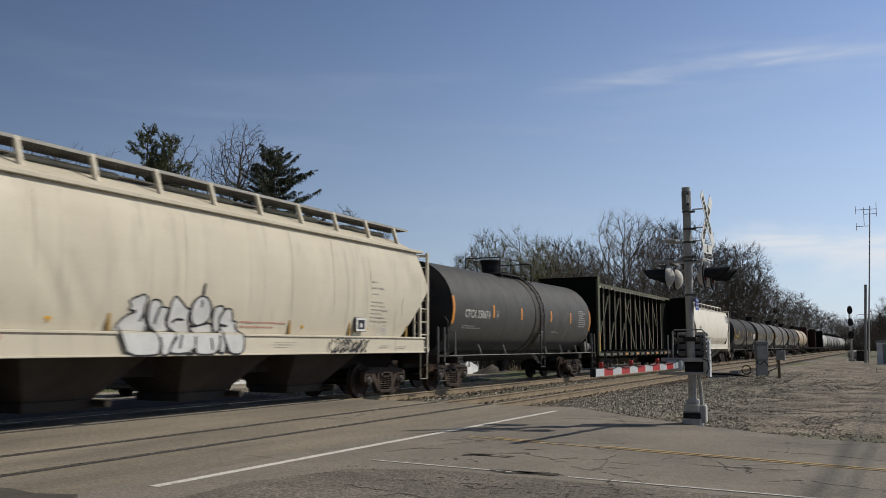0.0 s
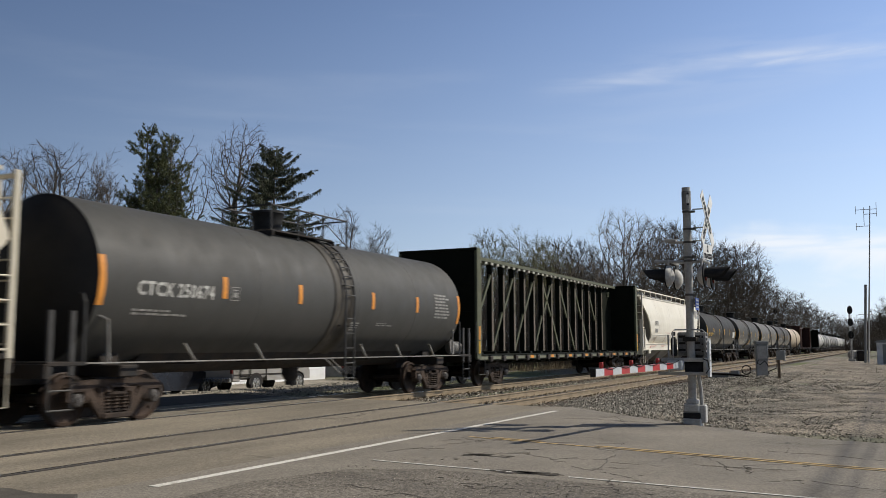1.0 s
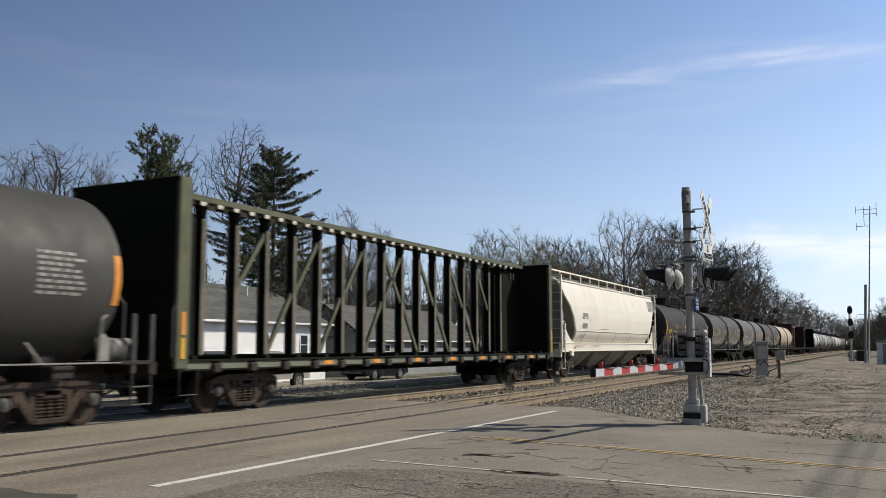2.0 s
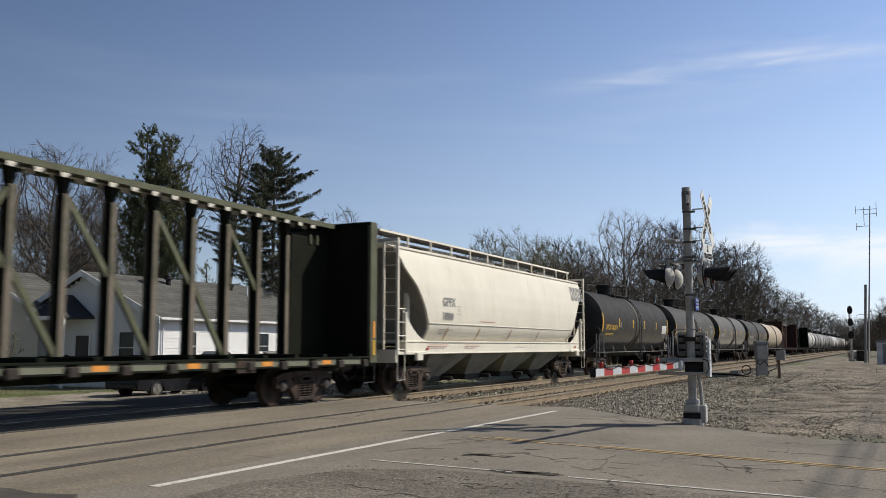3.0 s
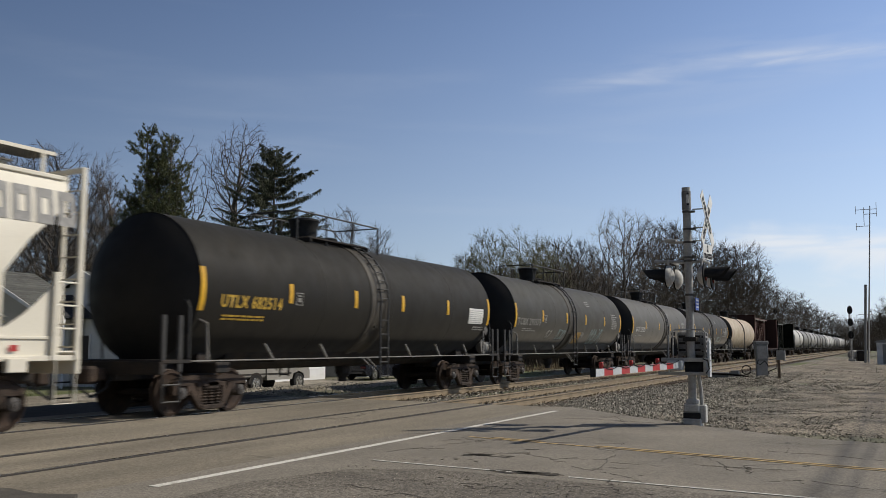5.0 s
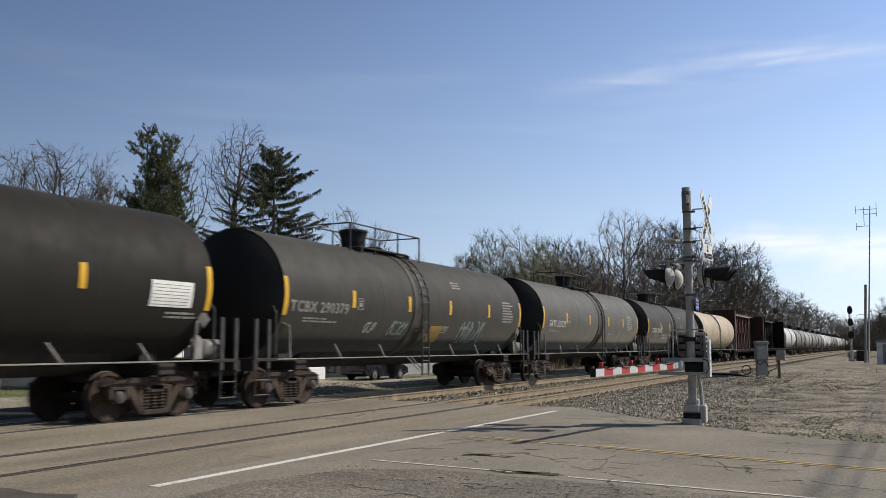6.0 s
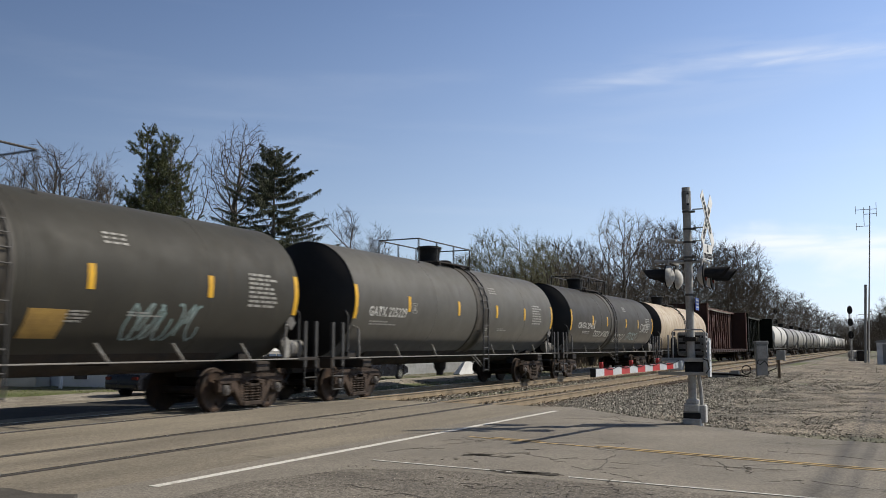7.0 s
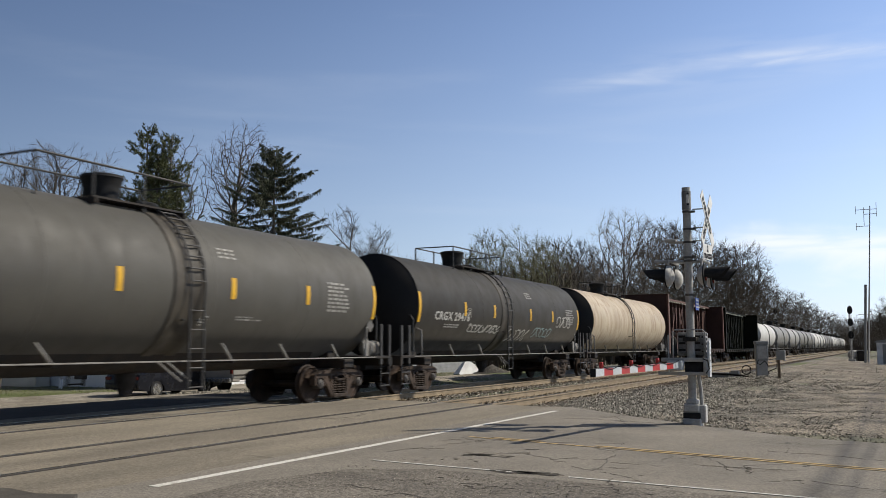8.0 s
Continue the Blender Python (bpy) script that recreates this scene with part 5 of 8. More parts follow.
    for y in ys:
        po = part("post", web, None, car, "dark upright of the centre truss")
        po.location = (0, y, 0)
        part("post_flange", flange, None, po, "dusty flange, sunlit look put into its colour")
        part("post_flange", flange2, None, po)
    for k in range(nposts + 1):
        for (za, zb, off) in ((1.2, 2.72, 1), (2.76, zt - 0.42, 0)):
            if (k + off + (ys[k] < 0)) % 2 == 0 and 0 < k < nposts:
                sg = 1 if ys[k] < 0 else -1
                a, b = Vector((0.06, ys[k] + sg * 0.06, za)), Vector((0.06, ys[k] + sg * (pitch - 0.07), zb))
                n = Vector((0, a.z - b.z, b.y - a.y)).normalized() * 0.062
                u = Vector((0.035, 0, 0))
                vs = [p + d * n + q * u for p in (a, b) for d in (-1, 1) for q in (-1, 1)]
                part("diagonal", Shape().add(vs, [(0, 1, 3, 2), (4, 6, 7, 5), (0, 4, 5, 1), (2, 3, 7, 6), (0, 2, 6, 4), (1, 5, 7, 3)]), trim, car, "faded diagonal brace")
    s = Shape()
    for xa, xb in ((-0.36, -0.31), (-0.13, 0.13), (0.31, 0.36)):
        s.box(xa, xb, -h + 0.35, h - 0.35, z_top - 0.09, z_top - 0.04)
    slots = [-h + 1.03 + k * 0.57 for k in range(int((2 * h - 2) / 0.57) + 1)]
    for ya, yb in zip([-h + 0.35] + [y + 0.13 for y in slots], [y - 0.13 for y in slots] + [h - 0.35]):
        for xa, xb in ((-0.31, -0.13), (0.13, 0.31)):
            s.box(xa, xb, ya, yb, z_top - 0.09, z_top - 0.04)
    for sg in (-1, 1):
        a, b = sorted((sg * 0.36, sg * 0.385))
        s.box(a, b, -h + 0.35, h - 0.35, z_top - 0.15, z_top - 0.02, 0.006)
    part("top_chord", s, trim, car, "slotted top chord")
    # white plates give each slot's inner lip its sunlit brightness
    slot = kept(("slot", z_top), lambda: Shape().box(-0.012, 0.012, -0.11, 0.11, z_top - 0.19, z_top - 0.045, 0.004).mesh("strap_guide", M_SIGNW))
    placed("strap_guide", slot, [(sx, y, 0) for sx in (-0.142, 0.142) for y in slots], car)
    # deck
    s = Shape()
    s.box(-1.42, 1.42, -h + 0.05, h - 0.05, 1.02, 1.1, 0.01)
    s.box(-0.35, 0.35, -h, h, 0.72, 1.05, 0.02)
    for k in range(int(2 * h / 1.16)):
        y = -h + 0.6 + k * 1.16
        s.prism([(-1.4, 1.02), (1.4, 1.02), (0.4, 0.75), (-0.4, 0.75)], "y", y - 0.05, y + 0.05)
        s.box(-1.42, 1.42, y - 0.08, y + 0.08, 1.09, 1.2, 0.01)
    part("deck", s, dark, car)
    for sg in (-1, 1):
        a, b = sorted((sg * 1.40, sg * 1.48))
        for z0, z1 in ((0.90, 0.94), (1.08, 1.13)):
            part("side_flange", Shape().box(a, b, -h + 0.05, h - 0.05, z0, z1, 0.006), dark, car)
    n = int(2 * h / 1.16)
    for sg in (-1, 1):
        a, b = sorted((sg * 1.38, sg * 1.44))
        panel = Shape().box(a, b, 0, 0.86, 0.93, 1.09, 0.004).mesh("sill_panel", sill_mat)
        a, b = sorted((sg * 1.44, sg * 1.447))
        refl = Shape().box(a, b, 0.26, 0.64, 0.95, 1.065).mesh("reflector", M_ORANGE)
        a, b = sorted((sg * 1.36, sg * 1.52))
        winch = Shape().box(a, b, 0.03, 0.27, 0.86, 1.05, 0.02).pipe([(sg * 1.4, 0.0, 0.98), (sg * 1.4, 0.3, 0.98)], 0.07, 8).mesh("strap_winch", M_FRAME)
        ys2 = [-h + 0.18 + k * 1.16 for k in range(n)]
        placed("sill_panel", panel, [(0, y, 0) for y in ys2], car)
        placed("strap_winch", winch, [(0, y + 0.86, 0) for y in ys2], car)
        if orange:
            placed("reflector", refl, [(0, y, 0) for k, y in enumerate(ys2) if k % 2 == 0 and 2 < k < n - 1], car)
    if orange:
        part("route_board", Shape().box(1.46, 1.475, h - 5.6, h - 5.0, 0.82, 1.14, 0.005), M_BOGIE, car, "brown steel route card board")
    return car


centre_beam("dark green centre-beam flat car, empty, with solid end bulkheads", 40.90, 62.33, M_GREEN, M_OLIVE, M_SILLG, dusty=M_DUSTLIT)
car_e = tank_car("black steel tank car with yellow reflector strips", 83.48, 14.30, M_TANK_E, (0.06, 2.98, 5.76, 8.23, 11.1, 14.24), 7.05, (4.3, 8.2), 5.6, M_YEL,
                 "UTLX 682514", M_LETTERY, 0.62, blocks=((0.75, 2.2, 2.02, 2, 0.036, M_LETTERY), (13.15, 14.0, 2.02, 2, 0.04, M_PRINT)))
car_f = tank_car("olive grey tank car with yellow strips and pale graffiti", 100.22, 14.48, M_TANK_F, (0.06, 2.92, 5.89, 8.54, 11.54, 14.42), 6.7, (4.0, 8.0), 5.3, M_YEL,
                 "TCBX 290379", M_LETTERF, 0.25, 2.45, blocks=STD_BLOCKS)
car_g = tank_car("grey steel tank car with yellow reflector strips", 117.2, 15.0, M_TANK_G, (0.06, 2.89, 6.18, 9.26, 11.92, 14.94), 8.1, (5.0, 8.8), 7.1, M_YEL,
                 "GATX 225229", M_LETTER, 0.72, blocks=STD_BLOCKS)
car_h = tank_car("brownish grey tank car with graffiti along its side", 134.67, 15.0, M_TANK_H, (0.06, 3.2, 5.6, 9.1, 11.6, 14.94), 6.8, (4.0, 8.2), 5.4, M_YEL,
                 "CRGX 29476", M_LETTER, 1.05, 2.5, blocks=((1.8, 3.2, 2.06, 2, 0.036, M_PRINT), (13.3, 14.3, 2.9, 7, 0.05, M_PRINT)))
tank_car("tan steel tank car with rust-stained sides", 152.0, 15.0, M_TANK_I, (0.06, 14.94), 7.0, (5.0, 8.6), 5.8, M_YEL, detail=False)
centre_beam("brown centre-beam flat car with end bulkheads", 168.3, 189.7, M_BROWN, mat("brown_trim", (0.12, 0.065, 0.05), None, 0.65), M_BROWN, False)
centre_beam("dark green centre-beam flat car with end bulkheads", 190.9, 212.3, M_GREEN, M_GREEN, M_GREEN, False)


def white_tanks():
    first = tank_car("white steel tank car near the train's tail", 214.4, 14.6, M_TANK_W, (), 7.2, (5, 9), 6.2, M_YEL, rolling=False, detail=False, head_mat=M_TANK_W)
    second = tank_car("light grey steel tank car near the train's tail", 231.5, 14.6, M_TANK_S, (), 7.2, (5, 9), 6.2, M_YEL, rolling=False, detail=False, head_mat=M_TANK_S)
    for k in range(2, 14):
        y = 221.7 + 17.1 * k
        c = copy_thing(second if k in (3, 4, 7, 8, 11) else first, pose(TRACK_X, y, 0))
        CARS.append((c, y))


white_tanks()


# ---- lettering and graffiti on the cars ----
def loops(car, wrap, seed, n, w, hgt, width, material, name="graffiti", label="loose spray-painted scrawl"):
    """A scrawl of rounded strokes along a car's side; wrap(along, up) lays points on the skin."""
    rnd = random.Random(seed)
    s = Shape()
    for i in range(n):
        y0 = w * i / n
        pts = []
        a = rnd.uniform(0, 6.28)
        turns = rnd.uniform(0.7, 1.3)
        for k in range(13):
            f = k / 12
            pts.append(Vector((y0 + w / n * (0.5 + 0.55 * math.cos(a + turns * 6.28 * f)) + rnd.gauss(0, 0.01), hgt * (0.5 + 0.48 * math.sin(a * 1.3 + turns * 5.4 * f)) + rnd.gauss(0, 0.01))))
        vs, fs = [], []
        for k, p in enumerate(pts):
            d = (pts[min(k + 1, 12)] - pts[max(k - 1, 0)]).normalized()
            q = Vector((-d.y, d.x)) * width / 2
            vs += [wrap(*(p + q)), wrap(*(p - q))]
        fs = [(2 * k, 2 * k + 1, 2 * k + 3, 2 * k + 2) for k in range(12)]
        s.add(vs, fs)
    return part(name, s, material, car, label, recalc=False)


def side_a(z):
    return 1.613 if z < 1.66 else side_x(A_PROF, z)


def graffiti_a():
    """Bubble letters: pale fill with dark outlines, over the side and the sill."""
    mid = (6.16 + 23.31) / 2
    letters = []
    letters.append([(0.25, 1.28), (0.74, 1.50), (0.64, 0.98), (0.82, 0.63), (1.04, 0.33), (1.01, 0.03), (0.92, -0.04), (0.25, -0.04), (0.12, 0.33), (0.02, 0.61), (0.22, 0.91), (0.52, 1.03), (0.27, 1.04), (0.35, 1.15)])
    letters.append([(0.77, 1.28), (0.94, 1.35), (1.06, 1.28), (1.09, 1.15), (1.29, 1.15), (1.21, 0.78), (1.46, 0.51), (1.31, 0.23), (1.24, -0.04), (1.04, -0.04), (1.06, 0.33), (0.87, 0.63), (0.77, 0.88)])
    letters.append([(1.31, 1.23), (1.41, 1.48), (1.56, 1.35), (1.76, 1.15), (1.86, 1.15), (1.81, 0.86), (1.96, 0.56), (1.96, 0.03), (1.31, -0.02), (1.26, 0.13), (1.51, 0.48), (1.26, 0.73), (1.29, 0.93)])
    letters.append([(1.86, 0.73), (2.03, 0.68), (2.25, 0.76), (2.50, 0.81), (2.57, 0.63), (2.70, 0.38), (2.60, -0.02), (2.10, -0.04), (1.96, 0.03), (1.96, 0.53)])
    letters.append([(2.50, 1.20), (2.75, 1.30), (2.85, 1.18), (2.70, 0.88), (2.80, 0.73), (2.75, 0.48), (2.85, 0.23), (2.80, -0.02), (2.65, 0.03), (2.70, 0.38), (2.55, 0.73)])
    letters.append([(2.82, 1.18), (3.04, 1.23), (3.12, 1.03), (3.12, 0.88), (3.29, 0.86), (3.22, 0.78), (3.37, 0.56), (3.44, 0.38), (3.42, 0.08), (3.29, -0.04), (3.00, -0.02), (2.87, 0.23), (2.75, 0.51), (2.80, 0.73), (2.70, 0.88)])
    letters.append([(1.88, 1.18), (1.96, 1.40), (2.15, 1.52), (2.35, 1.43), (2.46, 1.18), (2.43, 0.88), (2.25, 0.76), (2.10, 0.71), (1.96, 0.78), (1.88, 0.98)])
    scratches = []
    scratches.append([(1.58, 0.48), (1.56, 0.31), (1.53, 0.13)])
    scratches.append([(2.15, 1.40), (2.16, 1.30), (2.15, 1.20)])
    scratches.append([(2.41, 0.41), (2.44, 0.23), (2.45, 0.08)])
    scratches.append([(1.04, 1.15), (0.99, 0.93), (0.97, 0.73)])
    scratches.append([(0.68, 1.03), (0.63, 0.91), (0.59, 0.78)])
    scratches.append([(2.75, 0.76), (2.87, 0.75), (3.00, 0.73)])
    scratches.append([(2.21, 1.85), (2.19, 1.70), (2.18, 1.53)])
    scratches.append([(2.20, 1.73), (2.17, 1.63), (2.16, 1.52)])
    scratches.append([(1.81, -0.04), (1.71, -0.01), (1.91, -0.02)])
    scratches.append([(1.39, 0.78), (1.51, 0.87), (1.71, 0.86)])
    g = new("graffiti")
    g.parent = car_a
    g["label"] = "pale bubble-letter graffiti outlined in black"
    for pts in letters:
        pts = [Vector(p) for p in pts]
        ring = []
        for i in range(len(pts)):      # round the corners
            p, q = pts[i], pts[(i + 1) % len(pts)]
            ring += [p * 0.75 + q * 0.25, p * 0.25 + q * 0.75]

        def lay(p, lift):
            z = 1.25 + p.y * 0.75
            return (side_a(z) + lift, 11.33 - mid + p.x, z)
        # fill in two storeys so that it follows the ledge of the sill
        s = Shape()
        for lo, hi in ((-1, 0.50), (0.56, 9)):
            poly = []
            for i in range(len(ring)):
                p, q = ring[i], ring[(i + 1) % len(ring)]
                if lo <= p.y <= hi:
                    poly.append(p)
                for lim in (lo, hi):
                    if (p.y - lim) * (q.y - lim) < 0:
                        poly.append(p + (q - p) * ((lim - p.y) / (q.y - p.y)))
            if len(poly) > 2:
                s.add([lay(p, 0.006) for p in poly], [tuple(range(len(poly)))])
        part("letter_fill", s, M_GRAFW, g, recalc=False)
        s = Shape()
        n = len(ring)
        vs, fs = [], []
        for i, p in enumerate(ring):
            d = (ring[(i + 1) % n] - ring[i - 1]).normalized()
            w = Vector((-d.y, d.x)) * 0.024
            vs += [lay(p + w, 0.01), lay(p - w, 0.01)]
        fs = [(2 * i, 2 * i + 1, 2 * ((i + 1) % n) + 1, 2 * ((i + 1) % n)) for i in range(n)]
        part("letter_outline", Shape().add(vs, fs), M_GRAFK, g, recalc=False)
    for pts in scratches:
        s = Shape()
        strokes(s, [(11.33 - mid + u, 1.25 + w * 0.75) for u, w in pts], 0.045, side_a, 0.013)
        part("inner_stroke", s, M_GRAFK, g, recalc=False)
    for y in (11.2, 16.45, 18.97, 21.95):
        part("reflective_strip", Shape().box(side_a(1.9) - 0.03, side_a(1.9) + 0.012, y - 0.04 - mid, y + 0.04 - mid, 1.66, 2.08 if y < 21 else 2.4), M_WORNY, car_a, "worn brown-yellow reflector strip")
    part("placard", Shape().box(1.55, 1.6, 19.16 - mid, 19.66 - mid, 1.76, 2.12), M_GRAFK, car_a, "black and white notice panel")
    side_bars(car_a, M_SIGNW, lambda z: 1.6, [(19.17 - mid, 19.65 - mid, 2.085, 0.05), (19.17 - mid, 19.65 - mid, 1.795, 0.05), (19.36 - mid, 19.46 - mid, 1.92, 0.1), (19.17 - mid, 19.24 - mid, 1.94, 0.24), (19.58 - mid, 19.65 - mid, 1.94, 0.24)], 0.006, "notice_border", False)
    side_bars(car_a, M_DULLP, side_a, [(19.95 - mid, 20.25 - mid + 0.3 * (k % 2), 3.08 - k * 0.16, 0.035) for k in range(3)] + [(19.9 - mid, 20.5 - mid + 0.14 * (k % 3), 2.55 - k * 0.1, 0.025) for k in range(6)])
    side_bars(car_a, M_LETTERR, side_a, [(14.7 - mid, 16.3 - mid, 1.9, 0.03), (14.7 - mid, 15.9 - mid, 1.8, 0.03)])
    side_bars(car_a, M_DULLP, side_a, [(15.8 - mid, 16.6 - mid, 1.47, 0.02), (15.9 - mid, 16.4 - mid, 1.42, 0.02), (20.4 - mid, 20.9 - mid, 1.4, 0.03), (21.3 - mid, 21.8 - mid, 1.38, 0.03), (21.9 - mid, 22.9 - mid, 4.02, 0.02)])
    loops(car_a, lambda u, w: (side_a(1.2 + w) + 0.006, 17.97 - mid + u, 1.24 + w), 4, 9, 1.8, 0.32, 0.04, M_GRAFK, label="small black scrawled tag on the sill")
    loops(car_a, lambda u, w: (side_a(1.7 + w) + 0.006, 20.35 - mid + u, 1.7 + w), 7, 4, 0.6, 0.2, 0.03, M_GRAFW, label="small white scrawl")
    loops(car_a, lambda u, w: (side_a(1.3 + w) + 0.006, 7.9 - mid + u, 1.3 + w), 9, 4, 1.1, 0.28, 0.035, M_LETTERR, label="faint red scrawl")
    for y in (9.95, 16.95, 19.8):
        part("yellow_mark", Shape().box(side_a(1.85) - 0.02, side_a(1.85) + 0.006, y - 0.07 - mid, y + 0.07 - mid, 1.83, 1.87).box(side_a(1.85) - 0.02, side_a(1.85) + 0.007, y - 0.02 - mid, y + 0.02 - mid, 1.78, 1.92), M_YEL, car_a, "small yellow inspection mark")


graffiti_a()


def print_d():
    mid = (63.45 + 80.60) / 2

    def xf(z):
        return 1.478 if z < 1.56 else side_x(D_PROF, z)
    part("lettering", text_faces("GPFX", 0.36, M_LETTERD, flat_on(66.1 - mid, 2.62, xf, 0.01), bold=0.014), None, car_d)
    part("lettering", text_faces("10300", 0.31, M_LETTERD, flat_on(66.1 - mid, 2.2, xf, 0.01), bold=0.016), None, car_d)
    # emblem of four slanted blocks
    for k in range(4):
        y = 78.75 - mid + k * 0.43
        s = Shape()
        for a, b, c, e in ((0.0, 0.35, 0.0, 0.16), (0.0, 0.35, 0.44, 0.6), (0.0, 0.12, 0.16, 0.44), (0.24, 0.35, 0.16, 0.44)):
            z0, z1 = 3.36 + c, 3.36 + e
            s.add([(xf(z0) + 0.01, y + a + c * 0.1, z0), (xf(z0) + 0.01, y + b + c * 0.1, z0), (xf(z1) + 0.01, y + b + e * 0.1, z1), (xf(z1) + 0.01, y + a + e * 0.1, z1)], [(0, 1, 2, 3)])
        part("emblem_block", s, M_LETTERD, car_d, "grey block of the owner's emblem")
    for y in (66.6, 69.0, 71.8, 74.7, 78.5):
        vs = []
        for z in (1.6, 1.7, 1.8, 1.9, 1.98):
            vs += [(xf(z) + 0.012, y - 0.05 - mid, z), (xf(z) + 0.012, y + 0.05 - mid, z)]
        part("reflective_strip", Shape().add(vs, [(2 * k, 2 * k + 1, 2 * k + 3, 2 * k + 2) for k in range(4)]), M_WORNO, car_d, "worn orange reflector strip")
    side_bars(car_d, M_LETTERR, xf, [(68.95 - mid, 70.25 - mid, 2.2, 0.03), (65.45 - mid, 66.85 - mid, 1.43, 0.025), (65.45 - mid, 66.6 - mid, 1.36, 0.025), (68.0 - mid, 69.2 - mid, 1.43, 0.025), (68.0 - mid, 68.8 - mid, 1.36, 0.025)])
    side_bars(car_d, M_RED, xf, [(65.3 - mid, 65.42 - mid, 1.33, 0.1), (79.3 - mid, 79.45 - mid, 1.36, 0.1)], name="red_mark", words=False)
    side_bars(car_d, M_DULLP, xf, [(66.0 - mid, 67.0 - mid, 1.9, 0.02), (66.0 - mid, 66.8 - mid, 1.85, 0.02), (66.1 - mid, 66.6 - mid, 1.79, 0.03), (67.13 - mid, 67.4 - mid, 2.64, 0.012), (67.13 - mid, 67.4 - mid, 2.4, 0.012),
                                    (67.17 - mid, 67.36 - mid, 2.56, 0.02), (67.17 - mid, 67.36 - mid, 2.5, 0.02), (78.6 - mid, 79.2 - mid, 1.85, 0.02), (78.6 - mid, 79.1 - mid, 1.8, 0.02), (72.4 - mid, 73.6 - mid, 1.4, 0.02)])
    part("crease_bead", Shape().pipe([(side_x(D_PROF, 2.07) + 0.008, -6.7, 2.07), (side_x(D_PROF, 2.07) + 0.008, 6.7, 2.07)], 0.014, 5), M_WHITE, car_d)


print_d()


def print_tanks():
    r, zc = 1.56, 2.60

    def tag(car, first, length, y, z, seed, n, w, hgt, wd, m, label="pale scrawled graffiti tag"):
        a0 = math.asin((z - zc) / r)
        loops(car, lambda u, q: ((r + 0.007) * math.cos(a0 + q / r), y - first - length / 2 + u, zc + (r + 0.007) * math.sin(a0 + q / r)), seed, n, w, hgt, wd, m, label=label)
    tag(car_f, 100.22, 14.48, 109.75, 1.5, 3, 7, 1.9, 0.82, 0.05, M_GRAFC, "pale blue-green scrawled graffiti tag")
    tag(car_f, 100.22, 14.48, 103.9, 1.75, 5, 3, 0.5, 0.3, 0.04, M_GRAFG)
    tag(car_f, 100.22, 14.48, 105.2, 1.7, 6, 5, 0.95, 0.42, 0.045, M_GRAFC, "blue-green scrawled graffiti tag")
    tag(car_h, 134.67, 15.0, 138.3, 1.85, 8, 9, 2.7, 0.28, 0.05, M_GRAFG)
    tag(car_h, 134.67, 15.0, 141.8, 1.6, 9, 5, 2.0, 0.48, 0.05, M_GRAFG)
    tag(car_h, 134.67, 15.0, 144.3, 1.75, 10, 5, 2.0, 0.4, 0.05, M_GRAFC, "blue-green scrawled graffiti tag")
    tag(car_h, 134.67, 15.0, 146.8, 2.15, 12, 4, 1.7, 0.45, 0.05, M_GRAFG)
    s = Shape()
    skin_bar(s, 96.15 - 83.48 - 7.15, 97.25 - 83.48 - 7.15, 2.13, 2.62, r, zc, 0.012)
    pan = part("notice_panel", s, M_SIGNW, car_e, "white panel of unreadable print")
    s = Shape()
    for k in range(7):
        skin_bar(s, 96.2 - 83.48 - 7.15, 97.15 - 83.48 - 7.15, 2.17 + k * 0.062, 2.18 + k * 0.062, r, zc, 0.015)
    part("small_print", s, M_LETTERD, pan)
    s = Shape()
    skin_bar(s, 107.65 - 100.22 - 7.24, 108.4 - 100.22 - 7.24, 1.52, 2.0, r, zc, 0.008)
    part("warning_panel", s, M_WORNY, car_f, "faded orange-brown panel")
    for car, first, length in ((car_f, 100.22, 14.48), (car_g, 117.2, 15.0), (car_h, 134.67, 15.0)):
        s = Shape()
        y = 8.9 - length / 2
        for k in range(3):
            for q in range(3):
                skin_bar(s, y + q * 0.2, y + q * 0.2 + 0.15 - 0.03 * (k % 2), 3.37 - k * 0.085, 3.41 - k * 0.085, r, zc, 0.006, 1)
        part("small_print", s, M_PRINT, car)
    for car, first, length in ((car_e, 83.48, 14.3), (car_f, 100.22, 14.48), (car_g, 117.2, 15.0)):
        pl = Shape().prism([(length / 2 - 0.1, 1.75), (length / 2 + 0.08, 1.93), (length / 2 - 0.1, 2.11), (length / 2 - 0.28, 1.93)], "x", 1.45, 1.46)
        part("placard_holder", pl, M_DKGALV, car, "grey diamond placard holder")


print_tanks()


# ---- crossing signal and gate ----
MAST = (-3.12, 16.3)


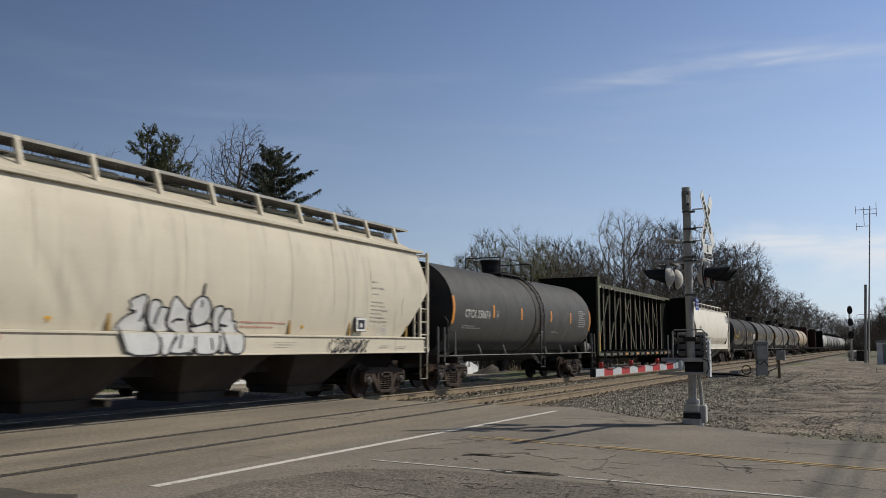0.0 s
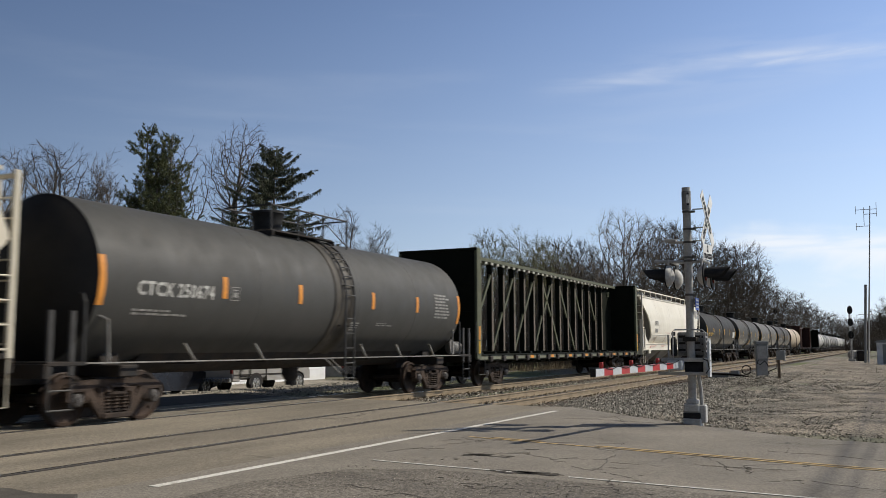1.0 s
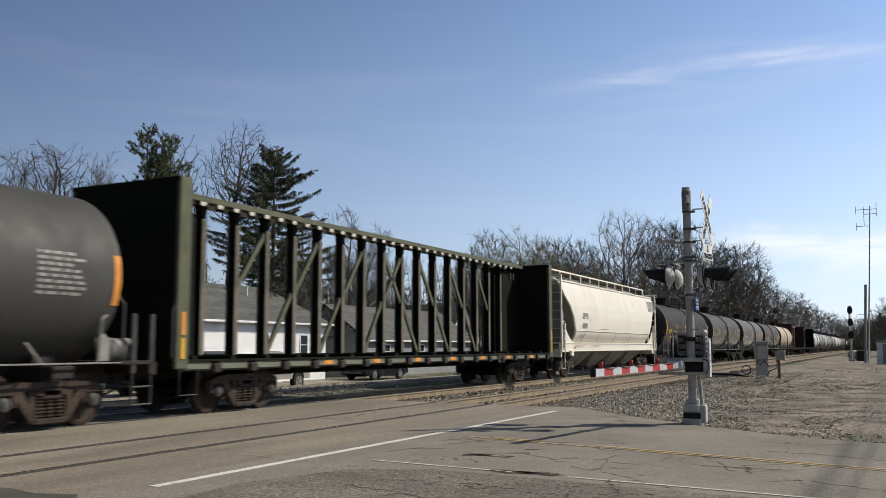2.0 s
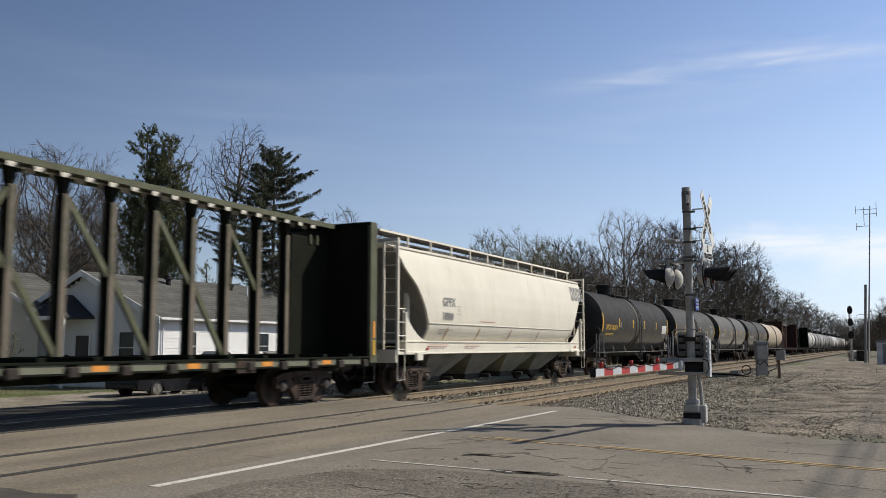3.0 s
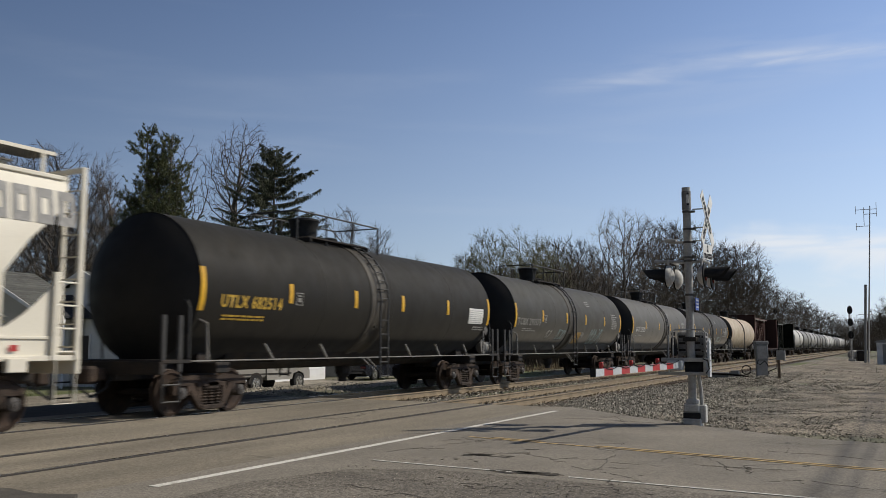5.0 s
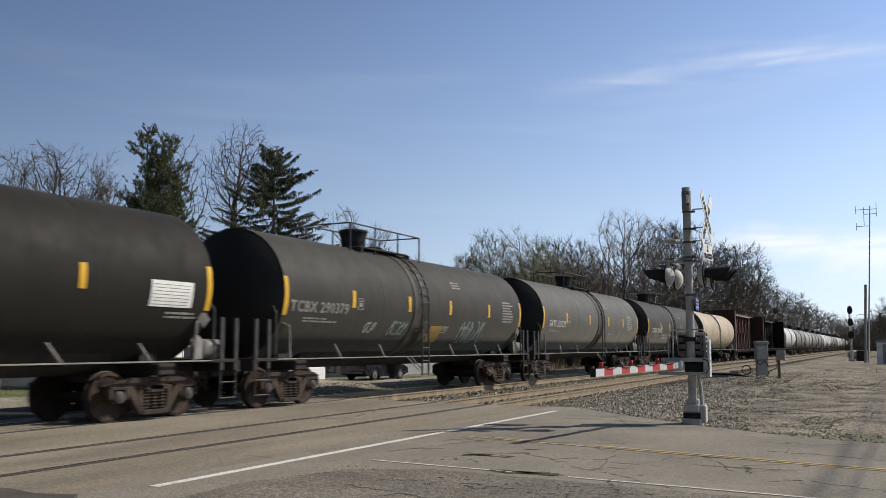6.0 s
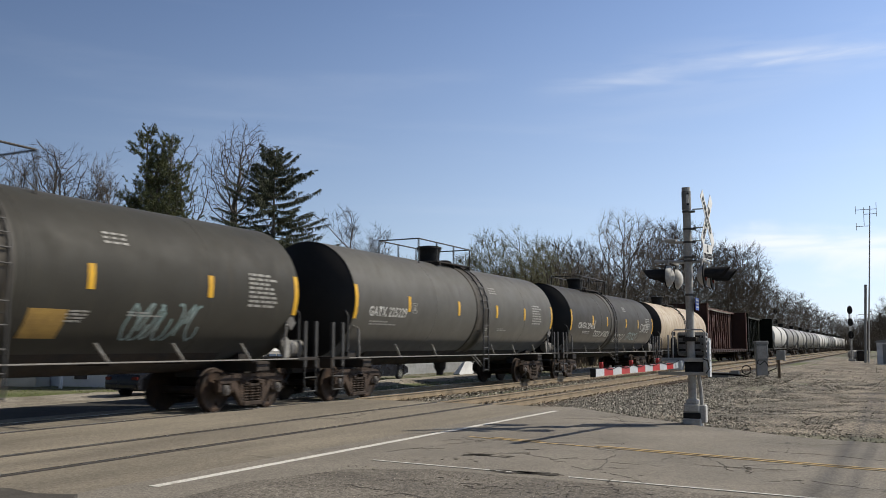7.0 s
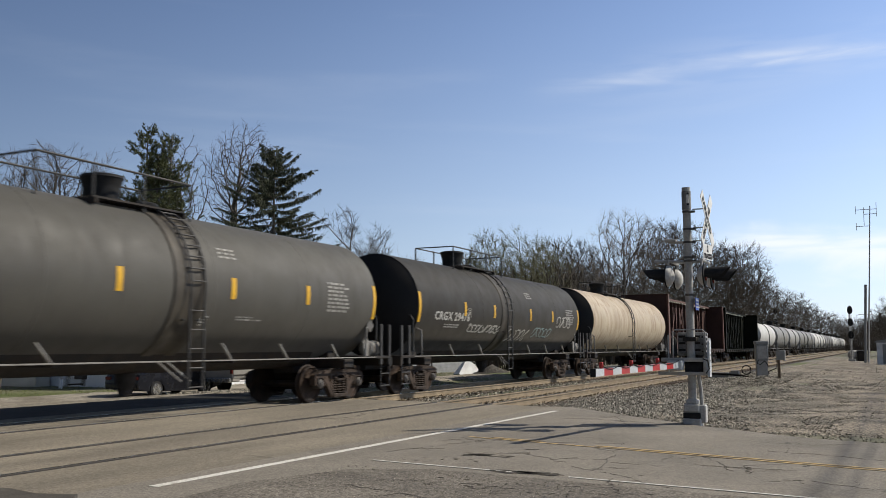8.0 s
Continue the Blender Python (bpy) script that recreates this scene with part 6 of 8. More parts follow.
def disc_lamp(parent, x, y, z, sg, lit=False):
    """A flashing-light unit facing sg along x: round background, visor, lens."""
    s = Shape().lathe([(x - sg * 0.03, 0.10), (x - sg * 0.02, 0.2), (x, 0.205), (x + sg * 0.004, 0.16)], 28, "x", (0, y, z))
    bgd = part("background", s, M_BLACK, parent, "round black lamp background", smooth=True)
    part("lamp_housing", Shape().lathe([(x - sg * 0.021, 0.19), (x - sg * 0.06, 0.175), (x - sg * 0.1, 0.135), (x - sg * 0.13, 0.08), (x - sg * 0.14, 0.03)], 20, "x", (0, y, z)), M_CAST, bgd, smooth=True)
    vs, fs, n = [], [], 14
    for k in range(n + 1):
        a = radians(-20 + 220 * k / n)
        for q, rr in ((0.0, 0.125), (0.42, 0.135)):
            for t in (0.0, 0.006):
                cut = q if q == 0 else q * (0.72 + 0.28 * math.sin(a))
                vs.append((x + sg * (0.005 + cut), y + (rr + t) * math.cos(a), z + (rr + t) * math.sin(a)))
    for k in range(n):
        i = 4 * k
        fs += [(i, i + 2, i + 6, i + 4), (i + 1, i + 3, i + 7, i + 5), (i + 2, i + 3, i + 7, i + 6)]
    part("visor", Shape().add(vs, fs), M_BLACK, bgd, "black visor", recalc=False)
    part("lens", Shape().lathe([(x + sg * 0.006, 0.108), (x + sg * 0.03, 0.09), (x + sg * 0.045, 0.03)], 20, "x", (0, y, z)), M_LENS, bgd, "dark red lens", smooth=True)
    if lit:
        part("side_light", Shape().lathe([(-0.012, 0.018), (0.012, 0.018)], 10, "x", (x + 0.05, y + 0.06, z - 0.02)), M_GLOW, bgd, "small glowing red side light")


def crossing_signal():
    mx, my = MAST
    t = thing("crossing_signal", "galvanised railway crossing signal mast with crossbuck, lamps and lowered gate", "crossing signal")
    part("mast", Shape().lathe([(0.3, 0.073), (4.2, 0.07), (4.2, 0.078), (4.27, 0.078), (4.275, 0.03)], 20, "z", (mx, my, 0)), M_GALV, t, "galvanised steel mast", smooth=True)
    s = Shape().box(mx - 0.16, mx + 0.16, my - 0.16, my + 0.16, -0.06, 0.10, 0.02).box(mx - 0.14, mx + 0.14, my - 0.14, my + 0.14, 0.2, 0.36, 0.03)
    s.box(mx - 0.11, mx + 0.11, my - 0.11, my + 0.11, 0.34, 0.44, 0.03).box(mx + 0.1, mx + 0.24, my - 0.1, my + 0.1, 0.02, 0.34, 0.02)
    part("junction_base", s, M_CAST, t, "cast aluminium junction base")
    part("black_band", Shape().box(mx - 0.148, mx + 0.15, my - 0.148, my + 0.148, 0.1, 0.2, 0.01), M_BLACK, t)
    part("conduit", Shape().pipe([(mx + 0.16, my, 0.32), (mx + 0.15, my, 0.6), (mx + 0.11, my - 0.02, 0.95)], 0.035, 8), M_GALV, t, smooth=True)
    part("window_cap", Shape().box(mx + 0.01, mx + 0.055, my - 0.085, my - 0.05, 3.97, 4.13, 0.008), M_SIGNW, t, "pale marker in the mast's window")
    part("mast_window", Shape().box(mx - 0.03, mx + 0.062, my - 0.078, my - 0.045, 3.93, 4.17, 0.012), M_BLACK, t, "dark opening in the mast")
    part("mast_sleeve", Shape().lathe([(3.86, 0.073), (3.865, 0.083), (4.2, 0.083), (4.205, 0.075)], 20, "z", (mx, my, 0)), M_MECH, t, "grey sleeve round the mast head", smooth=True)
    for z in (3.82, 3.5, 3.26, 2.98, 2.92, 2.3):
        part("clamp", Shape().lathe([(z - 0.02, 0.074), (z - 0.016, 0.082), (z + 0.016, 0.082), (z + 0.02, 0.074)], 16, "z", (mx, my, 0)).box(mx + 0.07, mx + 0.15, my - 0.025, my + 0.025, z - 0.018, z + 0.018), M_DKGALV, t)
    # crossbuck
    cx = mx + 0.345
    for z in (3.86, 3.52, 3.28):
        part("bracket", Shape().box(mx + 0.1, cx, my - 0.012, my + 0.012, z - 0.01, z + 0.01), M_GALV, t)
    for k, words in ((-1, "RAILROAD"), (1, "CROSSING")):
        turn = pose(cx + 0.004 + (0.012 if k < 0 else 0), my, 3.655, 0, 0, -4) @ pose(0, 0, 0, k * 49)
        s = Shape().box(0, 0.008, -0.58, 0.58, -0.105, 0.105)
        b = part("crossbuck_blade", s, M_SIGNW, t, "white reflective crossbuck blade")
        b.matrix_basis = turn
        me = text_faces(words, 0.155, M_BLACK, lambda u, w: (0.0105, u - 0.49, w - 0.055), space=1.08)
        part("lettering", me, None, b)
    b = part("track_count_sign", Shape().box(0, 0.008, -0.24, 0.24, 2.92, 3.2, 0.003), M_SIGNW, t, "white sign reading 2 tracks")
    b.matrix_basis = pose(cx, my, 0, 0, 0, -9)
    part("lettering", text_faces("TRACKS", 0.11, M_BLACK, lambda u, w: (0.0105, -0.21 + u, 2.95 + w)), None, b)
    part("lettering", text_faces("2", 0.15, M_BLACK, lambda u, w: (0.0105, -0.05 + u, 3.07 + w)), None, b)
    # small bracket lamp on the other side
    part("bracket_arm", Shape().box(mx - 0.34, mx - 0.06, my - 0.02, my + 0.02, 3.24, 3.29, 0.008).box(mx - 0.42, mx - 0.2, my - 0.06, my + 0.06, 3.27, 3.33, 0.012), M_GALV, t)
    part("blue_sign", Shape().box(mx + 0.13, mx + 0.138, my - 0.15, my + 0.15, 2.02, 2.24), M_BLUE, t, "small blue notice with unreadable print")
    s = Shape()
    for k in range(3):
        s.box(mx + 0.1382, mx + 0.14, my - 0.11, my + 0.11, 2.06 + k * 0.06, 2.09 + k * 0.06)
    part("small_print", s, M_SIGNW, t)
    # flashing lights
    part("crossarm", Shape().pipe([(mx - 0.52, my - 0.38, 2.9), (mx - 0.06, my, 2.9)], 0.03, 8).pipe([(mx + 0.06, my, 2.9), (mx + 0.3, my, 2.9)], 0.03, 8)
         .pipe([(mx - 0.28, my - 0.38, 2.9), (mx - 0.28, my + 0.4, 2.9)], 0.028, 8).pipe([(mx + 0.3, my - 0.38, 2.9), (mx + 0.3, my + 0.4, 2.9)], 0.028, 8), M_GALV, t, smooth=True)
    for dy in (-0.38, 0.38):
        disc_lamp(t, mx - 0.32, my + dy, 2.62, -1, dy > 0)
        disc_lamp(t, mx + 0.36, my + dy, 2.62, 1)
        for dx in (-0.28, 0.3):
            part("lamp_hanger", Shape().pipe([(mx + dx, my + dy, 2.92), (mx + dx, my + dy, 2.7)], 0.022, 6), M_GALV, t)
    # gate mechanism
    for xa, xb, ya, yb in ((mx - 0.26, mx - 0.03, my + 0.09, my + 0.36), (mx + 0.0, mx + 0.24, my + 0.07, my + 0.36)):
        box = part("mechanism_box", Shape().box(xa, xb, ya, yb, 1.2, 1.63, 0.025), M_MECH, t, "weathered grey gate mechanism housing")
        part("cover", Shape().box(xa + 0.02, xb - 0.02, ya - 0.02, ya + 0.001, 1.24, 1.59, 0.012), M_MECH, box)
        for k in range(3):
            part("bolt", kept("gate_bolt", lambda: Shape().lathe([(-0.02, 0.016), (0.012, 0.02)], 8, "y").mesh("bolt", M_FRAME)), None, box).location = (xb - 0.045, ya - 0.015, 1.28 + k * 0.13)
            part("rib", Shape().box(xa + 0.03, xb - 0.08, ya - 0.035, ya - 0.018, 1.29 + k * 0.12, 1.33 + k * 0.12, 0.006), M_FRAME, box)
    for k in range(5):
        part("latch", Shape().lathe([(0.0, 0.035), (0.06, 0.035)], 10, "x", (mx - 0.34, my + 0.02, 1.24 + k * 0.09)), M_DKGALV if k % 2 else M_FRAME, t, smooth=True)
        part("latch", Shape().box(mx + 0.24, mx + 0.29, my + 0.02, my + 0.1, 1.22 + k * 0.085, 1.27 + k * 0.085, 0.008), M_CAB, t)
    part("mount_clamp", Shape().box(mx - 0.12, mx + 0.12, my - 0.12, my + 0.12, 1.06, 1.14, 0.01).box(mx - 0.12, mx + 0.12, my - 0.12, my + 0.12, 1.46, 1.54, 0.01), M_FRAME, t)
    part("upper_yoke", Shape().box(mx - 0.5, mx + 0.34, my - 0.2, my - 0.13, 1.1, 1.17, 0.01), M_GALV, t, "steel yoke of the gate arm")
    part("lower_yoke", Shape().box(mx - 0.56, mx + 0.3, my - 0.2, my - 0.13, 0.86, 0.92, 0.01), M_GALV, t)
    part("yoke_plate", Shape().box(mx + 0.24, mx + 0.3, my - 0.21, my + 0.3, 0.88, 1.14, 0.01), M_GALV, t)
    part("arm_socket", Shape().box(mx - 0.36, mx - 0.1, my - 0.34, my - 0.14, 0.95, 1.12, 0.015), M_ARM, t, "pale arm socket")
    part("gear_case", Shape().box(mx - 0.1, mx + 0.23, my - 0.12, my + 0.2, 0.9, 1.12, 0.02), M_BLACK, t, "black gear case under the housing")
    part("counterweight_arm", Shape().prism([(my - 0.2, 0.84), (my - 0.02, 0.84), (my + 0.0, 1.46), (my - 0.06, 1.52), (my - 0.16, 1.46)], "x", mx + 0.31, mx + 0.35), M_ARM, t, "pale perforated counterweight arm")
    for k in range(6):
        part("arm_hole", kept("arm_hole", lambda: Shape().lathe([(0.0, 0.016), (0.004, 0.016)], 10, "x").mesh("arm_hole", M_BLACK)), None, t).location = (mx + 0.348, my - 0.1, 0.92 + k * 0.1)
    for k in range(3):
        part("counterweight", Shape().box(mx - 0.1, mx + 0.2, my + 0.06, my + 0.3, 0.9 + k * 0.11, 0.99 + k * 0.11, 0.015), M_FRAME, t)
    part("guard_loop", Shape().pipe([(mx - 0.3, my - 0.1, 1.16), (mx - 0.3, my - 0.1, 1.64), (mx - 0.26, my - 0.1, 1.67), (mx + 0.22, my - 0.1, 1.67), (mx + 0.27, my - 0.1, 1.62), (mx + 0.27, my - 0.1, 1.1)], 0.014, 6), M_GALV, t)
    part("buffer_cylinder", Shape().lathe([(1.2, 0.045), (1.24, 0.055), (1.5, 0.055), (1.54, 0.03)], 12, "z", (mx - 0.3, my - 0.02, 0)), M_BLACK, t, "black buffer cylinder", smooth=True)
    part("spring_rod", Shape().pipe([(mx - 0.37, my - 0.16, 0.9), (mx - 0.37, my - 0.16, 1.58)], 0.014, 6), M_GALV, t)
    part("cable_loop", Shape().pipe([(mx + 0.3, my - 0.3, 0.9), (mx + 0.36, my - 0.3, 0.98), (mx + 0.34, my - 0.3, 1.12), (mx + 0.25, my - 0.3, 1.16)], 0.012, 5), M_BLACK, t)
    # arm: alternating red and pale bands towards the camera's side
    a, b = Vector((-3.3, 16.02, 1.04)), Vector((-3.84, 12.66, 0.985))
    n = 11
    arm = part("gate_arm", Shape().pipe([a, b], 0.03, 4), M_ARM, t, "lowered gate arm banded in red and pale grey")
    d = (b - a) / n
    for k in range(n):
        p0, p1 = a + d * k, a + d * (k + 1)
        hh = 0.05 + 0.004 * k / n
        nx = Vector((0.03, -0.004, 0))
        vs = [p + q + Vector((0, 0, z)) for p in (p0, p1) for q in (-nx, nx) for z in (-hh, hh)]
        s = Shape().add(vs, [(0, 1, 3, 2), (4, 6, 7, 5), (0, 4, 5, 1), (2, 3, 7, 6), (0, 2, 6, 4), (1, 5, 7, 3)])
        part("band", s, M_RED if k % 2 else M_ARM, arm, "red band" if k % 2 else "pale grey band")
    part("arm_end", Shape().box(b.x - 0.04, b.x + 0.04, b.y - 0.02, b.y + 0.004, b.z - 0.062, b.z + 0.062), M_BLACK, arm)
    pts = []
    for k, fr in enumerate((0.28, 0.6, 0.92)):
        p = a + (b - a) * fr
        lamp = part("gate_lamp", Shape().lathe([(p.z + 0.055, 0.02), (p.z + 0.07, 0.032), (p.z + 0.12, 0.034), (p.z + 0.135, 0.02)], 12, "z", (p.x, p.y, 0)), M_RED, arm, "small red gate lamp", smooth=True)
        part("lamp_hood", Shape().box(p.x - 0.03, p.x + 0.03, p.y - 0.03, p.y + 0.03, p.z + 0.125, p.z + 0.15, 0.012), M_RED, lamp)
    for f0, f1 in ((0.02, 0.28), (0.28, 0.45), (0.45, 0.6), (0.6, 0.76), (0.76, 0.92)):
        p, q = a + (b - a) * f0, a + (b - a) * f1
        pts = [p.lerp(q, k / 6) + Vector((0.036, 0, 0.085 - 0.05 * math.sin(math.pi * k / 6))) for k in range(7)]
        part("cable", Shape().pipe(pts, 0.007, 5), M_BLACK, arm, "drooping black lamp cable")


crossing_signal()


# ---- lineside equipment ----
def relay_case():
    x, y, z = -5.62, 47.6, -0.34
    t = thing("relay_case", "grey metal relay case on a concrete footing", "equipment box", at=(x, y, z), turn=14)
    part("case", Shape().box(-0.3, 0.3, -0.3, 0.3, 1.0, 1.82, 0.03), M_CAB, t)
    part("pedestal", Shape().box(-0.27, 0.27, -0.25, 0.25, 0.02, 1.0, 0.02), M_CONC, t, "pale pedestal")
    part("roof", Shape().box(-0.33, 0.33, -0.33, 0.33, 1.8, 1.99, 0.04), M_CAB, t)
    part("door_seam", Shape().box(-0.22, 0.22, -0.308, -0.3, 1.1, 1.72), M_GALV, t)
    part("conduit", Shape().pipe([(-0.2, -0.3, 1.02), (-0.24, -0.33, 0.85), (-0.1, -0.35, 0.8), (0.1, -0.35, 0.98), (0.22, -0.33, 0.84), (0.28, -0.3, 0.7)], 0.025, 6), M_BLACK, t)
    p = thing("junction_post", "small grey junction box on a wooden post", "equipment box", at=(-4.83, 47.9, -0.34))
    part("post", Shape().box(-0.07, 0.07, -0.07, 0.07, 0, 1.3, 0.01), M_TIE, p)
    part("box", Shape().box(-0.1, 0.32, -0.14, 0.14, 1.02, 1.5, 0.02), M_CAB, p)
    part("conduit", Shape().pipe([(-0.12, 0, 1.1), (-0.14, 0, 0.6), (-0.5, 0, 0.45), (-0.5, 0, 0.1)], 0.03, 6), M_FRAME, p)
    q = thing("cable_trough", "low grey cable trough and pipes beside the track", "cable trough", at=(-6.8, 47.0, -0.3))
    part("trough", Shape().box(-1.3, -0.35, -0.16, 0.16, 0.06, 0.36, 0.02), M_CONC, q)
    part("trough", Shape().box(-0.25, 0.15, -0.2, 0.2, 0.04, 0.46, 0.02), M_CONC, q)
    part("pipe", Shape().pipe([(-1.2, -0.25, 0.3), (-0.1, -0.25, 0.26), (0.4, -0.25, 0.2), (0.9, -0.2, 0.05)], 0.05, 8), M_FRAME, q)
    part("coil", Shape().pipe([(0.55 + 0.22 * math.cos(k), -0.3, 0.5 + 0.22 * math.sin(k)) for k in [i * 0.52 for i in range(14)]], 0.03, 6), M_BLACK, q, "coil of black cable")


relay_case()


def signal_mast(x, y, z0, heads, label, head_r=0.32):
    t = thing("railway_signal", label, "railway signal", at=(x, y, z0))
    top = heads[0] + 0.5
    part("mast", Shape().pipe([(0, 0, 0), (0, 0, top)], 0.075, 10), M_GALV, t)
    part("foundation", Shape().box(-0.35, 0.35, -0.35, 0.35, -0.2, 0.35, 0.03), M_CONC, t)
    s = Shape()
    for sx in (-0.14, 0.14):
        s.pipe([(sx, 0.22, 0.2), (sx, 0.22, top - 0.3)], 0.02, 5)
    k = 0.5
    while k < top - 0.4:
        s.pipe([(-0.14, 0.22, k), (0.14, 0.22, k)], 0.012, 4)
        k += 0.33
    part("ladder", s, M_GALV, t)
    for hz in heads:
        h = part("signal_head", Shape().lathe([(-0.16, head_r * 0.98), (-0.14, head_r)], 22, "y", (0.02, 0, hz)).box(-0.2, 0.24, -0.14, 0.2, hz - 0.32, hz + 0.32, 0.05)
                 .prism([(0.02 + head_r * math.cos(a) * 0.95, hz + 0.12 * (1 if math.sin(a) > 0 else -1) + head_r * math.sin(a) * 1.15) for a in [i * 0.3927 for i in range(16)]], "y", -0.17, -0.15), M_BLACK, t, "black oval signal head")
        for dz in (0.17, -0.05, -0.27):
            part("hood", Shape().pipe([(0.02, -0.16, hz + dz + 0.03), (0.02, -0.42, hz + dz)], 0.1, 10), M_BLACK, h)
    return t


signal_mast(-3.27, 108.1, -0.38, (5.75, 4.4, 3.0), "three-headed railway colour-light signal on a steel mast", 0.28)
signal_mast(-17.2, 168.0, -0.5, (8.1, 6.3), "railway colour-light signal beyond the train", 0.33)


def lineside_far():
    t = thing("radio_mast", "thin steel radio mast with dipole antennas", "antenna mast", at=(-1.54, 101.2, -0.38))
    part("pole", Shape().pipe([(0, 0, 0), (0.5, 0, 8.6), (0.92, 0, 16.3)], 0.1, 8, 0.045), M_GALV, t)
    part("side_pole", Shape().pipe([(-0.3, 0, 0), (0.12, 0, 8.1)], 0.13, 8), M_CAB, t, "short stout pole beside the mast")
    for z, x0, x1 in ((15.95, -0.45, 1.55), (15.45, 0.3, 1.55), (14.2, -0.45, 0.85)):
        part("arm", Shape().pipe([(x0, 0, z), (x1, 0, z)], 0.03, 5), M_GALV, t)
    for x, z, q in ((-0.45, 15.95, 0.45), (0.3, 15.2, 1.0), (1.5, 15.9, 0.75), (-0.45, 14.2, 0.4)):
        part("dipole", Shape().pipe([(x, 0, z - q), (x, 0, z + q)], 0.028, 5), M_GALV, t)
    s = thing("shed", "small white metal equipment shed on the lot", "shed", at=(0.75, 92.5, -0.35))
    part("wall", Shape().box(-1.4, 1.6, -1.2, 1.2, 0, 2.1, 0.03), M_TRIM, s)
    part("roof", Shape().prism([(-1.55, 2.05), (1.75, 2.05), (1.7, 2.2), (0.1, 2.45), (-1.5, 2.2)], "y", -1.3, 1.3), M_CAB, s)
    part("door", Shape().box(-0.9, 0.0, -1.235, -1.2, 0.08, 1.9, 0.01), M_CAB, s)
    g = thing("fuel_tank", "small silver fuel tank lying on a stand", "tank", at=(-3.1, 112.0, -0.35), turn=70)
    part("tank", Shape().lathe([(-0.95, 0.1), (-0.9, 0.35), (-0.75, 0.5), (0.75, 0.5), (0.9, 0.35), (0.95, 0.1)], 18, "x", (0, 0, 0.75)), M_GALV, g, smooth=True)
    for x in (-0.6, 0.6):
        part("stand", Shape().box(x - 0.06, x + 0.06, -0.4, 0.4, 0, 0.45, 0.01), M_CONC, g)
    c = thing("battery_box", "low dark equipment box beside the signal", "equipment box", at=(-2.3, 111.5, -0.35))
    part("box", Shape().box(-0.5, 0.5, -0.5, 0.5, 0, 1.2, 0.04), M_FRAME, c)
    part("lid", Shape().box(-0.55, 0.55, -0.55, 0.55, 1.2, 1.28, 0.02), M_CAB, c)
    for x, y, hgt in ((-14, 900, 32), (2, 1050, 34), (-24, 1300, 34)):
        p = thing("pylon", "distant steel lattice power pylon", "pylon", "power pylons", at=(x, y, -0.5))
        s2 = Shape()
        for sx in (-1, 1):
            for sy in (-1, 1):
                s2.pipe([(sx * 2.2, sy * 2.2, 0), (sx * 0.5, sy * 0.5, hgt)], 0.22, 4)
        part("tower", s2, M_GALV, p)
        for z in (hgt * 0.7, hgt * 0.83, hgt * 0.96):
            part("crossarm", Shape().box(-6, 6, -0.2, 0.2, z - 0.25, z + 0.25), M_GALV, p)


lineside_far()


cable = thing("overhead_cable", "thick bundle of overhead cables beside the road", "overhead cable")
for dx, dz in ((0.0, 0.0), (0.16, 0.05), (0.3, -0.03)):
    part("strand", Shape().pipe([(8.35 + dx + 0.17 * k, 2.0 + 5.86 * k, 10.4 + dz - 0.3 * math.sin(k * 0.449)) for k in range(8)], 0.018, 6), M_BLACK, cable)
for kk in (0, 1):
    part("pole", Shape().pipe([(8.6 + kk * 1.4, 2.0 + kk * 41, -0.1), (8.4 + kk * 1.2, 2.0 + kk * 41, 11.5)], 0.16, 10, 0.12), M_TIE, cable, "wooden utility pole")


# ---- trees ----
M_VERGE = mat("verge_grass", (0.15, 0.15, 0.06), (0.20, 0.17, 0.09), 0.9, scale=0.6, fine=10, fine_amt=0.3, bump=0, island=0.4)


